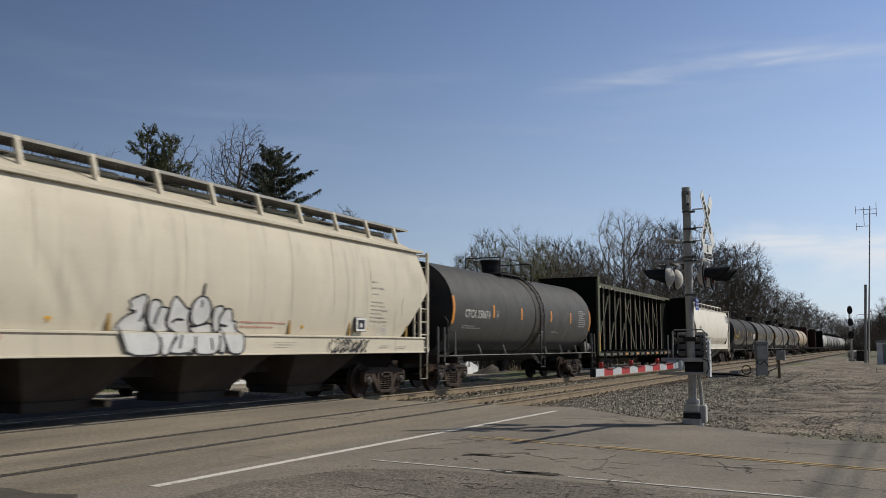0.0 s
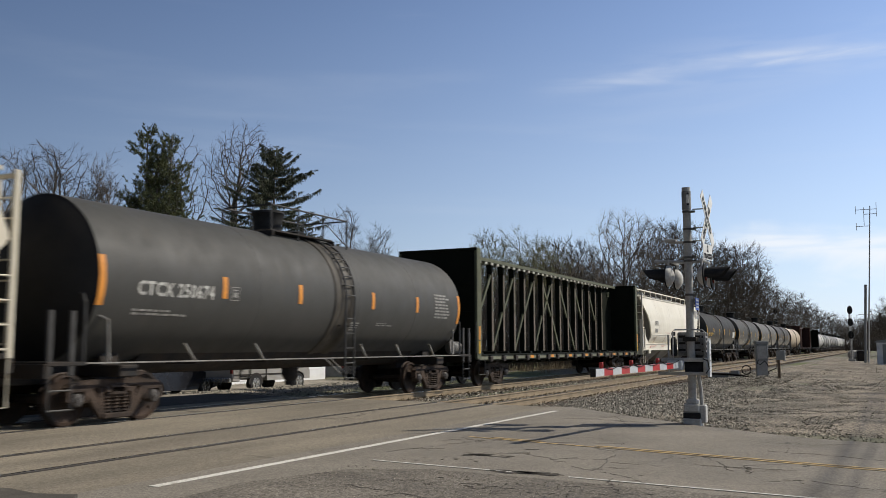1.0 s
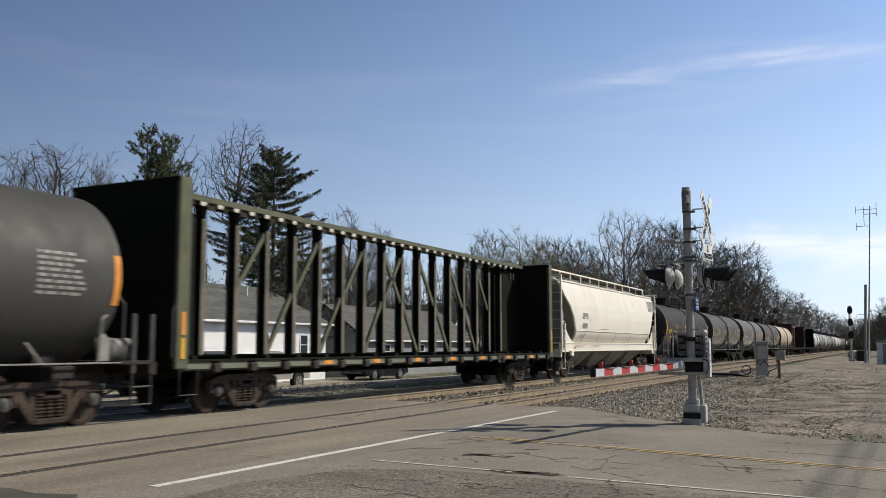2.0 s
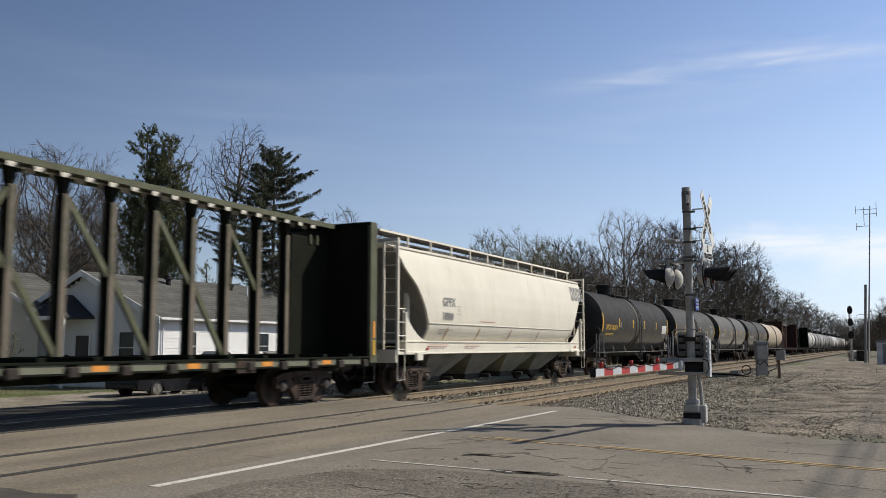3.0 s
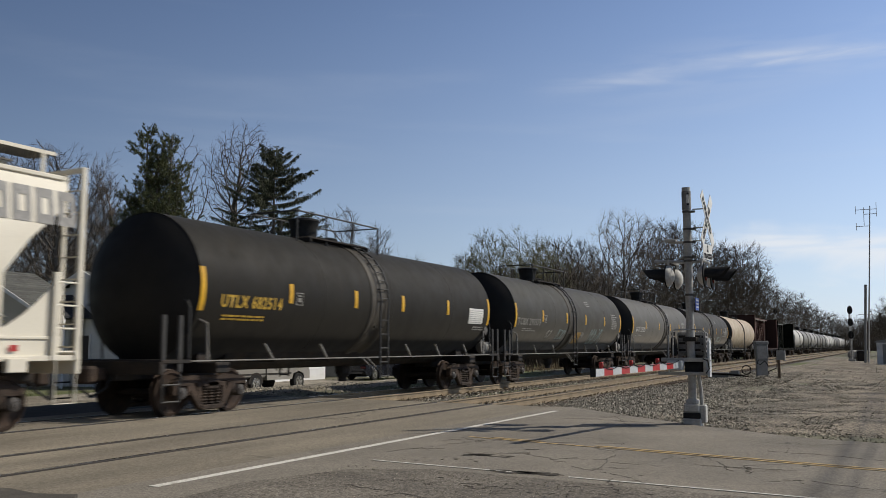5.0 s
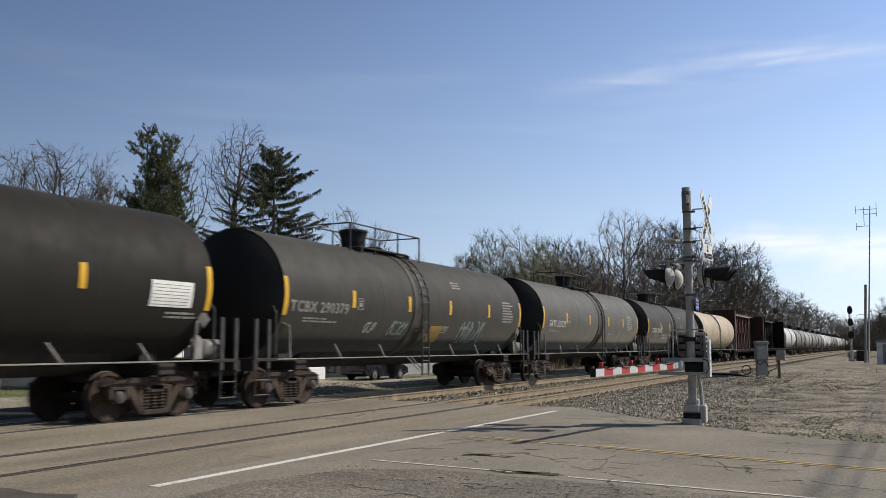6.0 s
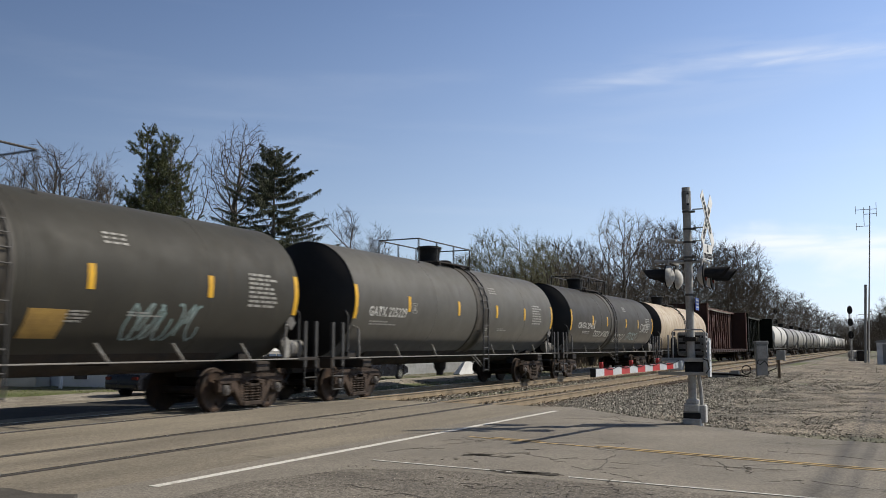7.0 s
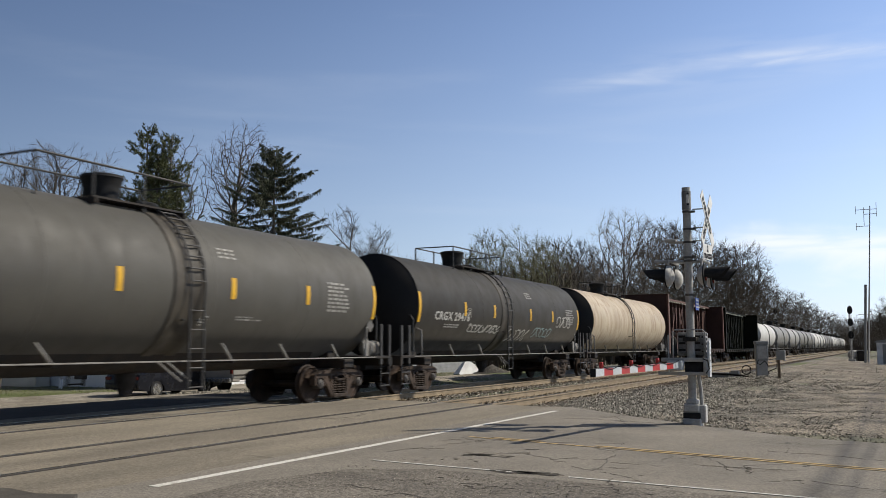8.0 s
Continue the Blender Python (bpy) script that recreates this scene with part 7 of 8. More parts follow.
def bare_tree_meshes(seed, height, spread, levels, twig, trunk_r, forks=3, low=0.25, twig_r=0.012, sprays=7):
    """A leafless tree: a trunk with limbs, and a crown of fine branches that end in slender twigs."""
    rnd = random.Random(seed)
    wood, fine = Shape(), Shape()
    tv, tf = [], []

    def grow(p, d, length, r, lv):
        n = 4 if lv < 2 else 3 if lv < 4 else 2
        pts, q = [p], p
        dd = d.copy()
        for k in range(n):
            dd = (dd + Vector((rnd.uniform(-1, 1), rnd.uniform(-1, 1), rnd.uniform(-0.4, 0.9))) * (0.11 + 0.045 * lv)).normalized()
            q = q + dd * length / n
            pts.append(q)
        r1 = r * (0.62 if lv else 0.5)
        (wood if lv < 3 else fine).pipe(pts, r, 7 if lv == 0 else 5 if lv < 2 else 4 if lv < 3 else 3, max(r1, twig_r * 0.7))
        if lv >= levels:
            for _ in range(sprays):
                f = rnd.random()
                i = min(n - 1, int(f * n))
                b = pts[i].lerp(pts[i + 1], f * n - i)
                w = (dd * 0.45 + Vector((rnd.gauss(0, 0.55), rnd.gauss(0, 0.55), rnd.gauss(0.15, 0.5)))).normalized()
                e = b + w * length * rnd.uniform(0.45, 0.95)
                sd = w.cross(Vector((rnd.uniform(-1, 1), rnd.uniform(-1, 1), 0.3))).normalized() * twig_r * 0.8
                m = b.lerp(e, 0.5) + sd * rnd.uniform(-4, 4)
                i = len(tv)
                tv.extend((b - sd, b + sd, m + sd * 0.7, m - sd * 0.7, e))
                tf.extend(((i, i + 1, i + 2, i + 3), (i + 3, i + 2, i + 4)))
            return
        kids = rnd.randint(forks, forks + 1) if lv else forks + 5
        for k in range(kids):
            f = rnd.uniform(low if lv == 0 else 0.2, 1.0)
            i = min(n - 1, int(f * n))
            base = pts[i].lerp(pts[i + 1], f * n - i)
            ax = Vector((rnd.uniform(-1, 1), rnd.uniform(-1, 1), rnd.uniform(-0.1, 0.4))).normalized()
            nd = (dd * (0.8 - 0.3 * spread) + ax * (0.72 + 0.5 * spread) + Vector((0, 0, 0.16 if lv else 0.3))).normalized()
            grow(base, nd, length * rnd.uniform(0.5, 0.78) * (1.1 - 0.4 * f if lv == 0 else 1), max(twig_r, r1 * rnd.uniform(0.5, 0.8)), lv + 1)
        grow(pts[-1], dd, length * (0.5 if lv else 0.62), max(twig_r, r1), lv + 1)

    grow(Vector((0, 0, -0.3)), Vector((rnd.uniform(-0.08, 0.08), rnd.uniform(-0.08, 0.08), 1)).normalized(), height * 0.48, trunk_r, 0)
    fine.add(tv, tf)
    k = height / max(v[2] for v in fine.v)
    for s in (wood, fine):
        s.v = [(x * k, y * k, z * k) for x, y, z in s.v]
    return wood.mesh("trunk", M_BARK, True, False), fine.mesh("crown", twig, False, False)


def tuft(vs, fs, p, d, length, width, rnd):
    """A slender spray of needles."""
    w = d.cross(Vector((rnd.uniform(-1, 1), rnd.uniform(-1, 1), rnd.uniform(-1, 1)))).normalized() * width
    i = len(vs)
    vs += [p - w * 0.4, p + d * length * 0.55 - w, p + d * length, p + d * length * 0.45 + w]
    fs.append((i, i + 1, i + 2, i + 3))


def pine_meshes(seed, height, boughs=80, density=30, leaders=((-0.55, -0.55, 1.0), (0.6, 0.6, 0.985), (-1.5, -1.4, 0.74), (1.2, 1.3, 0.8), (0.3, -0.6, 0.86)), wide=1.0):
    """A pine of several leaders whose boughs turn up into brushes of needles."""
    rnd = random.Random(seed)
    wood, vs, fs = Shape(), [], []
    for lx, ly, lh in leaders:
        wood.pipe([(0, 0, -0.3), (lx * 0.35, ly * 0.35, height * 0.35), (lx, ly, height * 0.7 * lh), (lx * 1.05, ly * 1.05, height * lh)], 0.2, 7, 0.03)
        for k in range(boughs):
            f = 0.2 + 0.79 * (k + rnd.random()) / boughs
            down = (1 - f) * height * lh
            c = Vector((lx * min(1, f * 1.3), ly * min(1, f * 1.3), height * lh * f))
            reach = wide * (0.22 + 1.75 * (1 - math.exp(-down / 2.2))) * rnd.uniform(0.5, 1.15)
            a = rnd.uniform(0, 6.28)
            d = Vector((math.cos(a), math.sin(a), rnd.uniform(0.1, 0.5))).normalized()
            tip = c + d * reach + Vector((0, 0, 0.3 * reach))
            mid = c + d * reach * 0.55
            wood.pipe([c, mid, tip], 0.035, 4, 0.01)
            for j in range(int(4 + reach * 2.6)):
                g = rnd.uniform(0.3, 1.0)
                e = c.lerp(mid, g / 0.55) if g < 0.55 else mid.lerp(tip, (g - 0.55) / 0.45)
                e = e + Vector((rnd.gauss(0, 0.16), rnd.gauss(0, 0.16), rnd.gauss(0.06, 0.12)))
                axis = (d * 0.6 + Vector((rnd.gauss(0, 0.4), rnd.gauss(0, 0.4), 0.8))).normalized()
                for _ in range(density if down < 8 else density // 2):
                    dd = (axis * 0.9 + Vector((rnd.gauss(0, 0.55), rnd.gauss(0, 0.55), rnd.gauss(0, 0.45)))).normalized()
                    tuft(vs, fs, e + axis * rnd.uniform(-0.15, 0.25), dd, rnd.uniform(0.12, 0.26), 0.019, rnd)
    return wood.mesh("trunk", M_BARK, True, False), Shape().add(vs, fs).mesh("crown", M_PINE, False, False)


def spruce_meshes(seed, height):
    """A spruce: tiers of boughs, flat sprays along each and short curtains under them."""
    rnd = random.Random(seed)
    wood, vs, fs = Shape(), [], []
    wood.pipe([(0, 0, -0.3), (0.05, 0, height * 0.5), (0, 0.03, height)], 0.24, 8, 0.015)
    z = 3.0
    while z < height - 0.15:
        down = height - z
        f = z / height
        reach = min(4.6, 0.15 + 3.9 * (down / 4.8) ** 0.68)
        for b in range(7 if down > 1.2 else 4):
            a = rnd.uniform(0, 6.28)
            ln = reach * rnd.uniform(0.35, 1.2)
            d = Vector((math.cos(a), math.sin(a), 0))
            side = Vector((-d.y, d.x, 0))
            p0 = Vector((0, 0, z + rnd.uniform(-0.12, 0.12)))
            rise = (0.6 if down < 1.5 else 0.25 if down < 4 else 0.03) + rnd.uniform(-0.14, 0.14)
            pts = [p0, p0 + d * ln * 0.5 + Vector((0, 0, (rise - 0.16) * ln * 0.5)), p0 + d * ln + Vector((0, 0, (rise + 0.04) * ln))]
            wood.pipe(pts, 0.035, 4, 0.007)
            for j in range(int((9 + ln * 17) * (1 if down < 8.5 else 0.5))):
                g = rnd.uniform(0.12, 1.0)
                q = pts[0].lerp(pts[1], g / 0.5) if g < 0.5 else pts[1].lerp(pts[2], (g - 0.5) / 0.5)
                half = (0.10 + 0.42 * (1 - g) * min(1.5, ln * 0.5)) * rnd.uniform(0.4, 1.1)
                for sg in (-1, 1):
                    o = q + (side * sg + d * 0.5).normalized() * half * rnd.random()
                    for _ in range(2):
                        dd = (d * rnd.uniform(0.2, 0.9) + side * sg * rnd.uniform(0.3, 1.0) + Vector((0, 0, rnd.uniform(-0.7, 0.1)))).normalized()
                        tuft(vs, fs, o, dd, rnd.uniform(0.14, 0.34), 0.024, rnd)
                    tuft(vs, fs, o, Vector((rnd.gauss(0, 0.2), rnd.gauss(0, 0.2), -1)).normalized(), rnd.uniform(0.12, 0.4), 0.024, rnd)
        z += rnd.uniform(0.36, 0.52) if down > 3 else rnd.uniform(0.24, 0.4)
    return wood.mesh("trunk", M_BARK, True, False), Shape().add(vs, fs).mesh("crown", M_SPRUCE, False, False)


def round_tree_meshes(seed, height, r_wide, z_low, fork, trunk_r=0.2, n_goals=750, twig_r=0.009, lean=(0.0, 0.0), twig=None, sprays=5, budded=0, drive=0.0, side=1, rise=0.0, kill=0.29, thin=0.46):
    """A leafless tree grown towards points spread through a rounded crown, so that its limbs bend and part like real ones."""
    rs = np.random.RandomState(seed)
    g = rs.normal(0, 1, (n_goals, 3))
    g /= np.linalg.norm(g, axis=1)[:, None]
    g *= rs.uniform(0, 1, (n_goals, 1)) ** 0.42
    mid = np.array([lean[0], lean[1], (height + z_low) / 2])
    g = g * np.array([r_wide, r_wide, (height - z_low) / 2]) * (1 + 0.12 * np.sin(g[:, :1] * 5 + seed)) + mid
    pos, up = [np.array([0.0, 0.0, -0.3])], [-1]
    steps = int(fork / 0.35)
    for k in range(steps):
        f = (k + 1) / steps
        pos.append(np.array([lean[0] * 0.5 * f * f + 0.06 * math.sin(k * 0.7 + seed), lean[1] * 0.5 * f * f + 0.06 * math.cos(k * 0.6 + seed), fork * f]))
        up.append(len(pos) - 2)
    P = np.array(pos)
    near = np.full(len(g), 1e9)
    who = np.zeros(len(g), int)
    for i, p in enumerate(P):
        d = np.linalg.norm(g - p, axis=1)
        m = d < near
        near[m], who[m] = d[m], i
    alive = np.ones(len(g), bool)
    step = 0.26
    for _ in range(110):
        idx = np.where(alive)[0]
        if not len(idx):
            break
        fresh = []
        for node in np.unique(who[idx]):
            mine = idx[who[idx] == node]
            d = g[mine] - pos[node]
            d /= np.linalg.norm(d, axis=1)[:, None] + 1e-9
            v = d.mean(0) + rs.normal(0, 0.07, 3)
            if drive and node:      # limbs keep their course
                v = v / (np.linalg.norm(v) + 1e-9) + drive * (pos[node] - pos[up[node]]) / step
            v /= np.linalg.norm(v) + 1e-9
            pos.append(pos[node] + v * step)
            up.append(int(node))
            fresh.append(len(pos) - 1)
        for i in fresh:
            d = np.linalg.norm(g - pos[i], axis=1)
            m = d < near
            near[m], who[m] = d[m], i
        alive &= near > kill
        if len(pos) > 5200:
            break
    n = len(pos)
    load = np.zeros(n)
    kids = np.zeros(n, int)
    for i in range(n - 1, 0, -1):
        load[i] = max(load[i], 1.0)
        load[up[i]] += load[i]
        kids[up[i]] += 1
    P, U = np.array(pos), np.array(up)
    for _ in range(5):      # ease the kinks
        tot, cnt = np.zeros_like(P), np.zeros(n)
        np.add.at(tot, U[1:], P[1:])
        np.add.at(cnt, U[1:], 1)
        Q = P.copy()
        has = cnt > 0
        has[0] = False
        Q[has] = 0.4 * P[has] + 0.3 * P[U[has]] + 0.3 * tot[has] / cnt[has][:, None]
        P = Q
    pos = list(P)
    rad = np.maximum(twig_r * 0.8, trunk_r * (load / load[1]) ** thin)
    wood, fine = Shape(), Shape()
    tv, tf = [], []
    for i in range(1, n):
        j = up[i]
        s = wood if rad[i] > 0.035 else fine
        s.pipe([Vector(pos[j]), Vector(pos[i])], float(rad[i] if rad[j] > rad[i] * 1.6 else rad[j]), 6 if rad[i] > 0.07 else 3, float(rad[i]))
        if kids[i] == 0 or (rad[i] < 0.03 and rs.uniform() < 0.9):
            d = pos[i] - pos[j]
            for _ in range(sprays if kids[i] == 0 else side):
                w = d / np.linalg.norm(d) + rs.normal(0, 0.5, 3) + np.array([0, 0, rise])
                w = Vector(w / np.linalg.norm(w))
                b = Vector(pos[i])
                ln = float(rs.uniform(0.25, 0.7)) * (1.25 if drive else 1.0)
                sd = w.cross(Vector((0.3, 0.8, 0.5))).normalized() * twig_r * 0.6
                m = b + w * ln * 0.5 + sd * float(rs.uniform(-6, 6))
                e = b + w * ln
                q = len(tv)
                tv.extend((b - sd, b + sd, m + sd * 0.8, m - sd * 0.8, e))
                tf.extend(((q, q + 1, q + 2, q + 3), (q + 3, q + 2, q + 4)))
                for _ in range(budded):      # opening buds along the twig
                    c = b + w * ln * float(rs.uniform(0.2, 1.05)) + Vector(rs.normal(0, 0.03, 3))
                    d1, d2 = Vector(rs.normal(0, 0.013, 3)), Vector(rs.normal(0, 0.01, 3))
                    q = len(tv)
                    tv.extend((c - d1, c + d2, c + d1, c - d2))
                    tf.append((q, q + 1, q + 2, q + 3))
    fine.add(tv, tf)
    return wood.mesh("trunk", M_BARK, True, False), fine.mesh("crown", twig or M_TWIG, False, False)


def plant(meshes, label, x, y, turn=0.0, size=1.0, lean=0.0, group="", category="tree"):
    t = tagged(new("tree"), label, category, group)
    for me in meshes:
        part(me.name.split(".")[0], me, None, t)
    t.matrix_basis = pose(x, y, ground_z(x, y), lean, 0, turn) @ Matrix.Scale(size, 4)
    return t


BARE = [bare_tree_meshes(11, 14, 0.45, 4, M_TWIG, 0.22), bare_tree_meshes(12, 15, 0.7, 4, M_TWIG, 0.28, low=0.35), bare_tree_meshes(13, 16, 0.3, 4, M_TWIG, 0.22), bare_tree_meshes(14, 14, 0.55, 4, M_TWIG, 0.2)]
# crowns of the wood, grown at half size: (meshes, height, half-width)
WOOD = [(round_tree_meshes(71, 8.0, 2.5, 1.6, 1.9, 0.13, 1100, 0.008, twig=M_BUD, sprays=12, budded=5, drive=0.8, side=3, kill=0.33, thin=0.51, rise=0.35), 8.0, 2.5),
        (round_tree_meshes(72, 8.0, 2.2, 1.8, 2.2, 0.12, 1000, 0.008, sprays=13, drive=0.8, side=3, kill=0.33, thin=0.51, rise=0.35), 8.0, 2.2),
        (round_tree_meshes(73, 9.0, 1.9, 2.2, 3.4, 0.15, 1000, 0.008, lean=(0.4, 0.2), sprays=13, drive=0.8, side=3, kill=0.33, thin=0.51, rise=0.35), 9.0, 1.9),
        (round_tree_meshes(74, 9.0, 2.3, 2.4, 2.6, 0.17, 1000, 0.008, lean=(-0.5, 0.3), sprays=12, drive=0.8, side=3, kill=0.33, thin=0.51, rise=0.2), 9.0, 2.3),
        (round_tree_meshes(75, 7.0, 2.4, 0.9, 1.2, 0.11, 1100, 0.009, sprays=14, drive=0.8, side=3, kill=0.33, thin=0.51, rise=0.35), 7.0, 2.4),
        (round_tree_meshes(76, 8.0, 1.8, 1.4, 2.4, 0.11, 900, 0.008, twig=M_BUD, sprays=12, budded=3, drive=0.8, side=3, kill=0.33, thin=0.51, rise=0.35), 8.0, 1.8)]
ROUND = [round_tree_meshes(61, 15.0, 3.0, 5.5, 6.0, 0.2, 1300), round_tree_meshes(62, 16.4, 2.0, 7.0, 9.5, 0.17, 600, lean=(-0.7, -0.7)), round_tree_meshes(63, 17.9, 2.75, 9.8, 11.0, 0.24, 1700, lean=(0.5, 0.5), sprays=6)]
PINE, SPRUCE = pine_meshes(21, 15.6, 100, leaders=((-0.5, -0.5, 1.0), (0.5, 0.5, 0.985), (-0.9, -0.85, 0.72), (0.75, 0.8, 0.8), (0.05, -0.15, 0.9)), wide=0.92), spruce_meshes(22, 15.3)
BUSH = pine_meshes(23, 7.5, 20, 12, ((0, 0, 1.0), (1.2, 0.6, 0.8)))

TWO_TONE = "tall leafless deciduous tree with fine grey-brown twigs"


def near_trees():
    plant(PINE, "tall clumpy green pine behind the houses", -40.7, 41.3, 0, 1.0)
    for x, y, k, turn in ((-46, 52, 1.1, 80), (-41, 54, 1.0, 200), (-38, 57, 0.95, 300), (-50, 47, 1.05, 10), (-43.5, 57, 1.2, 30), (-36, 55, 0.8, 99)):
        plant(BUSH, "bushy dark evergreen behind the houses", x, y, turn, k)
    plant(BUSH, "small dark evergreen shrub beside the porch", -35.2, 26.5, 30, 0.42, category="shrub")
    plant(SPRUCE, "dark green spruce with drooping branches", -36.5, 47.65, 0, 1.0)
    for x, y, v, turn, k in ((-44.6, 37.1, 0, 30, 0.98), (-41.3, 48.8, 2, 0, 1.0), (-41.7, 45.8, 1, 0, 1.0), (-49.5, 36.0, 0, 200, 0.95), (-52, 33.0, 0, 60, 1.0)):
        plant(ROUND[v], TWO_TONE, x, y, turn, k, group="bare trees")
    for x, y, hgt, v, turn in ((-58.8, 54.3, 18.0, 2, 200), (-62, 50, 17, 0, 20), (-56, 42, 15, 2, 33), (-47, 72.8, 14.3, 0, 0), (-48.2, 78.9, 14.0, 2, 50), (-43, 62, 11.5, 3, 90), (-52, 70, 12, 1, 140),
                               (-66, 62, 17, 3, 75)):
        plant(BARE[v], TWO_TONE, x, y, turn, 1.1 * hgt / (14, 15, 16, 14)[v], group="bare trees")


near_trees()


def wood_tree(v, label, x, y, turn, height, half=0.0, group="trees of the wood"):
    meshes, hgt, wide = WOOD[v]
    t = plant(meshes, label, x, y, turn, 1.0, group=group)
    k = half / wide if half else height / hgt
    t.matrix_basis = pose(x, y, ground_z(x, y), 0, 0, turn) @ Matrix.Diagonal((k, k, height / hgt, 1))


def tree_line():
    rnd = random.Random(31)
    # the wood beside the line: x, y, height, crown half-width, kind
    rows = ((-42.6, 92, 12.0, 3.2, 0), (-39.9, 92, 14.4, 4.2, 0), (-37.6, 95, 14.9, 4.6, 0), (-35.9, 98, 14.0, 4.2, 5), (-36.8, 104, 14.6, 4.6, 0), (-33.1, 100, 15.0, 3.8, 2), (-33.8, 108, 14.4, 4.4, 1),
            (-30.0, 95, 11.0, 4.4, 4), (-31.5, 103, 12.6, 4.0, 1), (-28.2, 104, 18.4, 4.6, 3), (-26.2, 108, 16.6, 4.0, 1), (-24.7, 112, 18.1, 3.8, 2), (-25.8, 120, 17.2, 4.6, 1), (-23.4, 118, 18.5, 4.0, 3),
            (-22.4, 125, 16.6, 4.4, 1), (-22.0, 132, 15.8, 4.6, 4), (-20.6, 134, 17.0, 4.6, 2), (-20.2, 140, 15.6, 4.6, 1), (-19.5, 148, 18.2, 4.8, 3), (-20.4, 158, 15.4, 4.6, 4), (-20.0, 168, 14.6, 4.6, 1),
            (-21.5, 182, 14.2, 5.0, 4), (-22.0, 196, 14.4, 5.2, 1), (-21.2, 214, 14.6, 5.2, 2), (-20.2, 228, 14.2, 5.2, 1), (-21.5, 250, 14.0, 5.6, 4), (-20.8, 275, 13.8, 5.6, 1), (-20.6, 300, 13.8, 5.4, 2),
            (-19.6, 335, 14.2, 6.0, 1), (-20.5, 375, 14.6, 6.0, 4), (-19.8, 425, 15.8, 6.4, 1), (-21, 500, 15.5, 6.5, 4), (-20, 600, 17.0, 7.0, 1))
    for x, y, hgt, half, v in rows:
        wood_tree(v, "leafless tree hazed with first green buds" if v in (0, 5) else "tall leafless tree in the wood beside the line", x, y, rnd.uniform(0, 360), hgt, half)
    for k in range(54):
        y = 88 * (1 + k / 17.0) ** 1.15 + rnd.uniform(-4, 4)
        x = -29 - rnd.uniform(2, 16) - 0.02 * y
        wood_tree(rnd.choice((1, 2, 3, 4, 5)), "leafless tree deep in the wood beside the line", x, y, rnd.uniform(0, 360), rnd.uniform(0.78, 1.0) * (13 if y < 112 else 15.5), rnd.uniform(3.6, 5.0))
    for x, y, hgt in ((0.6, 175, 8.5), (2.6, 160, 9.0), (4.5, 150, 9), (-3.5, 260, 9), (-1.6, 300, 11), (-5.5, 420, 10), (1.5, 205, 8), (3.5, 185, 10), (0.8, 190, 9.5), (2.0, 168, 9), (3.2, 172, 11), (-0.6, 230, 9), (5.2, 165, 12), (-8.2, 560, 13), (-6, 620, 13)):
        wood_tree(rnd.choice((1, 2, 4)), "leafless tree at the far edge of the lot", x, y, rnd.uniform(0, 360), hgt, hgt * 0.3, group="far trees of the lot")


tree_line()


def far_belt():
    rnd = random.Random(37)
    for k in range(30):
        hgt = rnd.uniform(8.5, 13.5)
        wood_tree(rnd.choice((1, 2, 4)), "leafless tree in the far belt across the line", -15 + 1.7 * k + rnd.uniform(-1, 1), rnd.uniform(320, 430), rnd.uniform(0, 360), hgt, hgt * 0.32, group="far belt of trees")


far_belt()


def understorey():
    """Tangle of thin stems that closes the wood's lower storey."""
    rnd = random.Random(41)
    s = Shape()
    for k in range(4600):
        y = 70 * (1 + 9 * rnd.random() ** 2.2)
        x = -21.5 - rnd.uniform(0, 30) - 0.012 * y
        z = ground_z(x, y)
        hgt = rnd.uniform(2.5, 9.5)
        lean = Vector((rnd.gauss(0, 0.18), rnd.gauss(0, 0.18), 1)).normalized()
        p = Vector((x, y, z - 0.1))
        q = p + lean * hgt * 0.5 + Vector((rnd.gauss(0, 0.2), rnd.gauss(0, 0.2), 0))
        e = p + lean * hgt + Vector((rnd.gauss(0, 0.6), rnd.gauss(0, 0.6), 0))
        w = 0.02 + 0.00022 * y
        if k < 900:      # the belt of trees that closes the line's far end
            y = rnd.uniform(330, 430)
            shift = Vector((rnd.uniform(-16, 34) - x, y - p.y, 0))
            p, q, e = p + shift, q + shift, e + shift
            w = 0.11
        s.pipe([p, q, e], w * 1.6, 3, w * 0.5)
        for _ in range(4):
            b = q.lerp(e, rnd.random())
            s.pipe([b, b + Vector((rnd.gauss(0, 0.8), rnd.gauss(0, 0.8), rnd.uniform(0.2, 1.4)))], w * 0.8, 3, w * 0.35)
    tagged(part("undergrowth", s, M_TWIG, recalc=False), "tangle of leafless undergrowth in the wood", "undergrowth", kind="stuff")


understorey()


def blades(name, label, material, areas, seed, hmin, hmax, width):
    rs = np.random.RandomState(seed)
    vs, fs = [], []
    for n, x0, x1, y0, y1 in areas:
        for _ in range(n):
            x, y = rs.uniform(x0, x1), rs.uniform(y0, y1)
            if noise.noise((x * 0.5, y * 0.5, seed)) < -0.12:
                continue
            z, hh, a, w = ground_z(x, y) - 0.02, rs.uniform(hmin, hmax), rs.uniform(0, 6.28), width * rs.uniform(0.6, 1.3)
            i = len(vs)
            tx, ty = rs.normal(0, 0.35) * hh, rs.normal(0, 0.35) * hh
            vs += [(x - w * math.cos(a), y - w * math.sin(a), z), (x + w * math.cos(a), y + w * math.sin(a), z), (x + tx, y + ty, z + hh)]
            fs.append((i, i + 1, i + 2))
    tagged(part(name, Shape().add(vs, fs), material, recalc=False), label, "grass", kind="stuff")


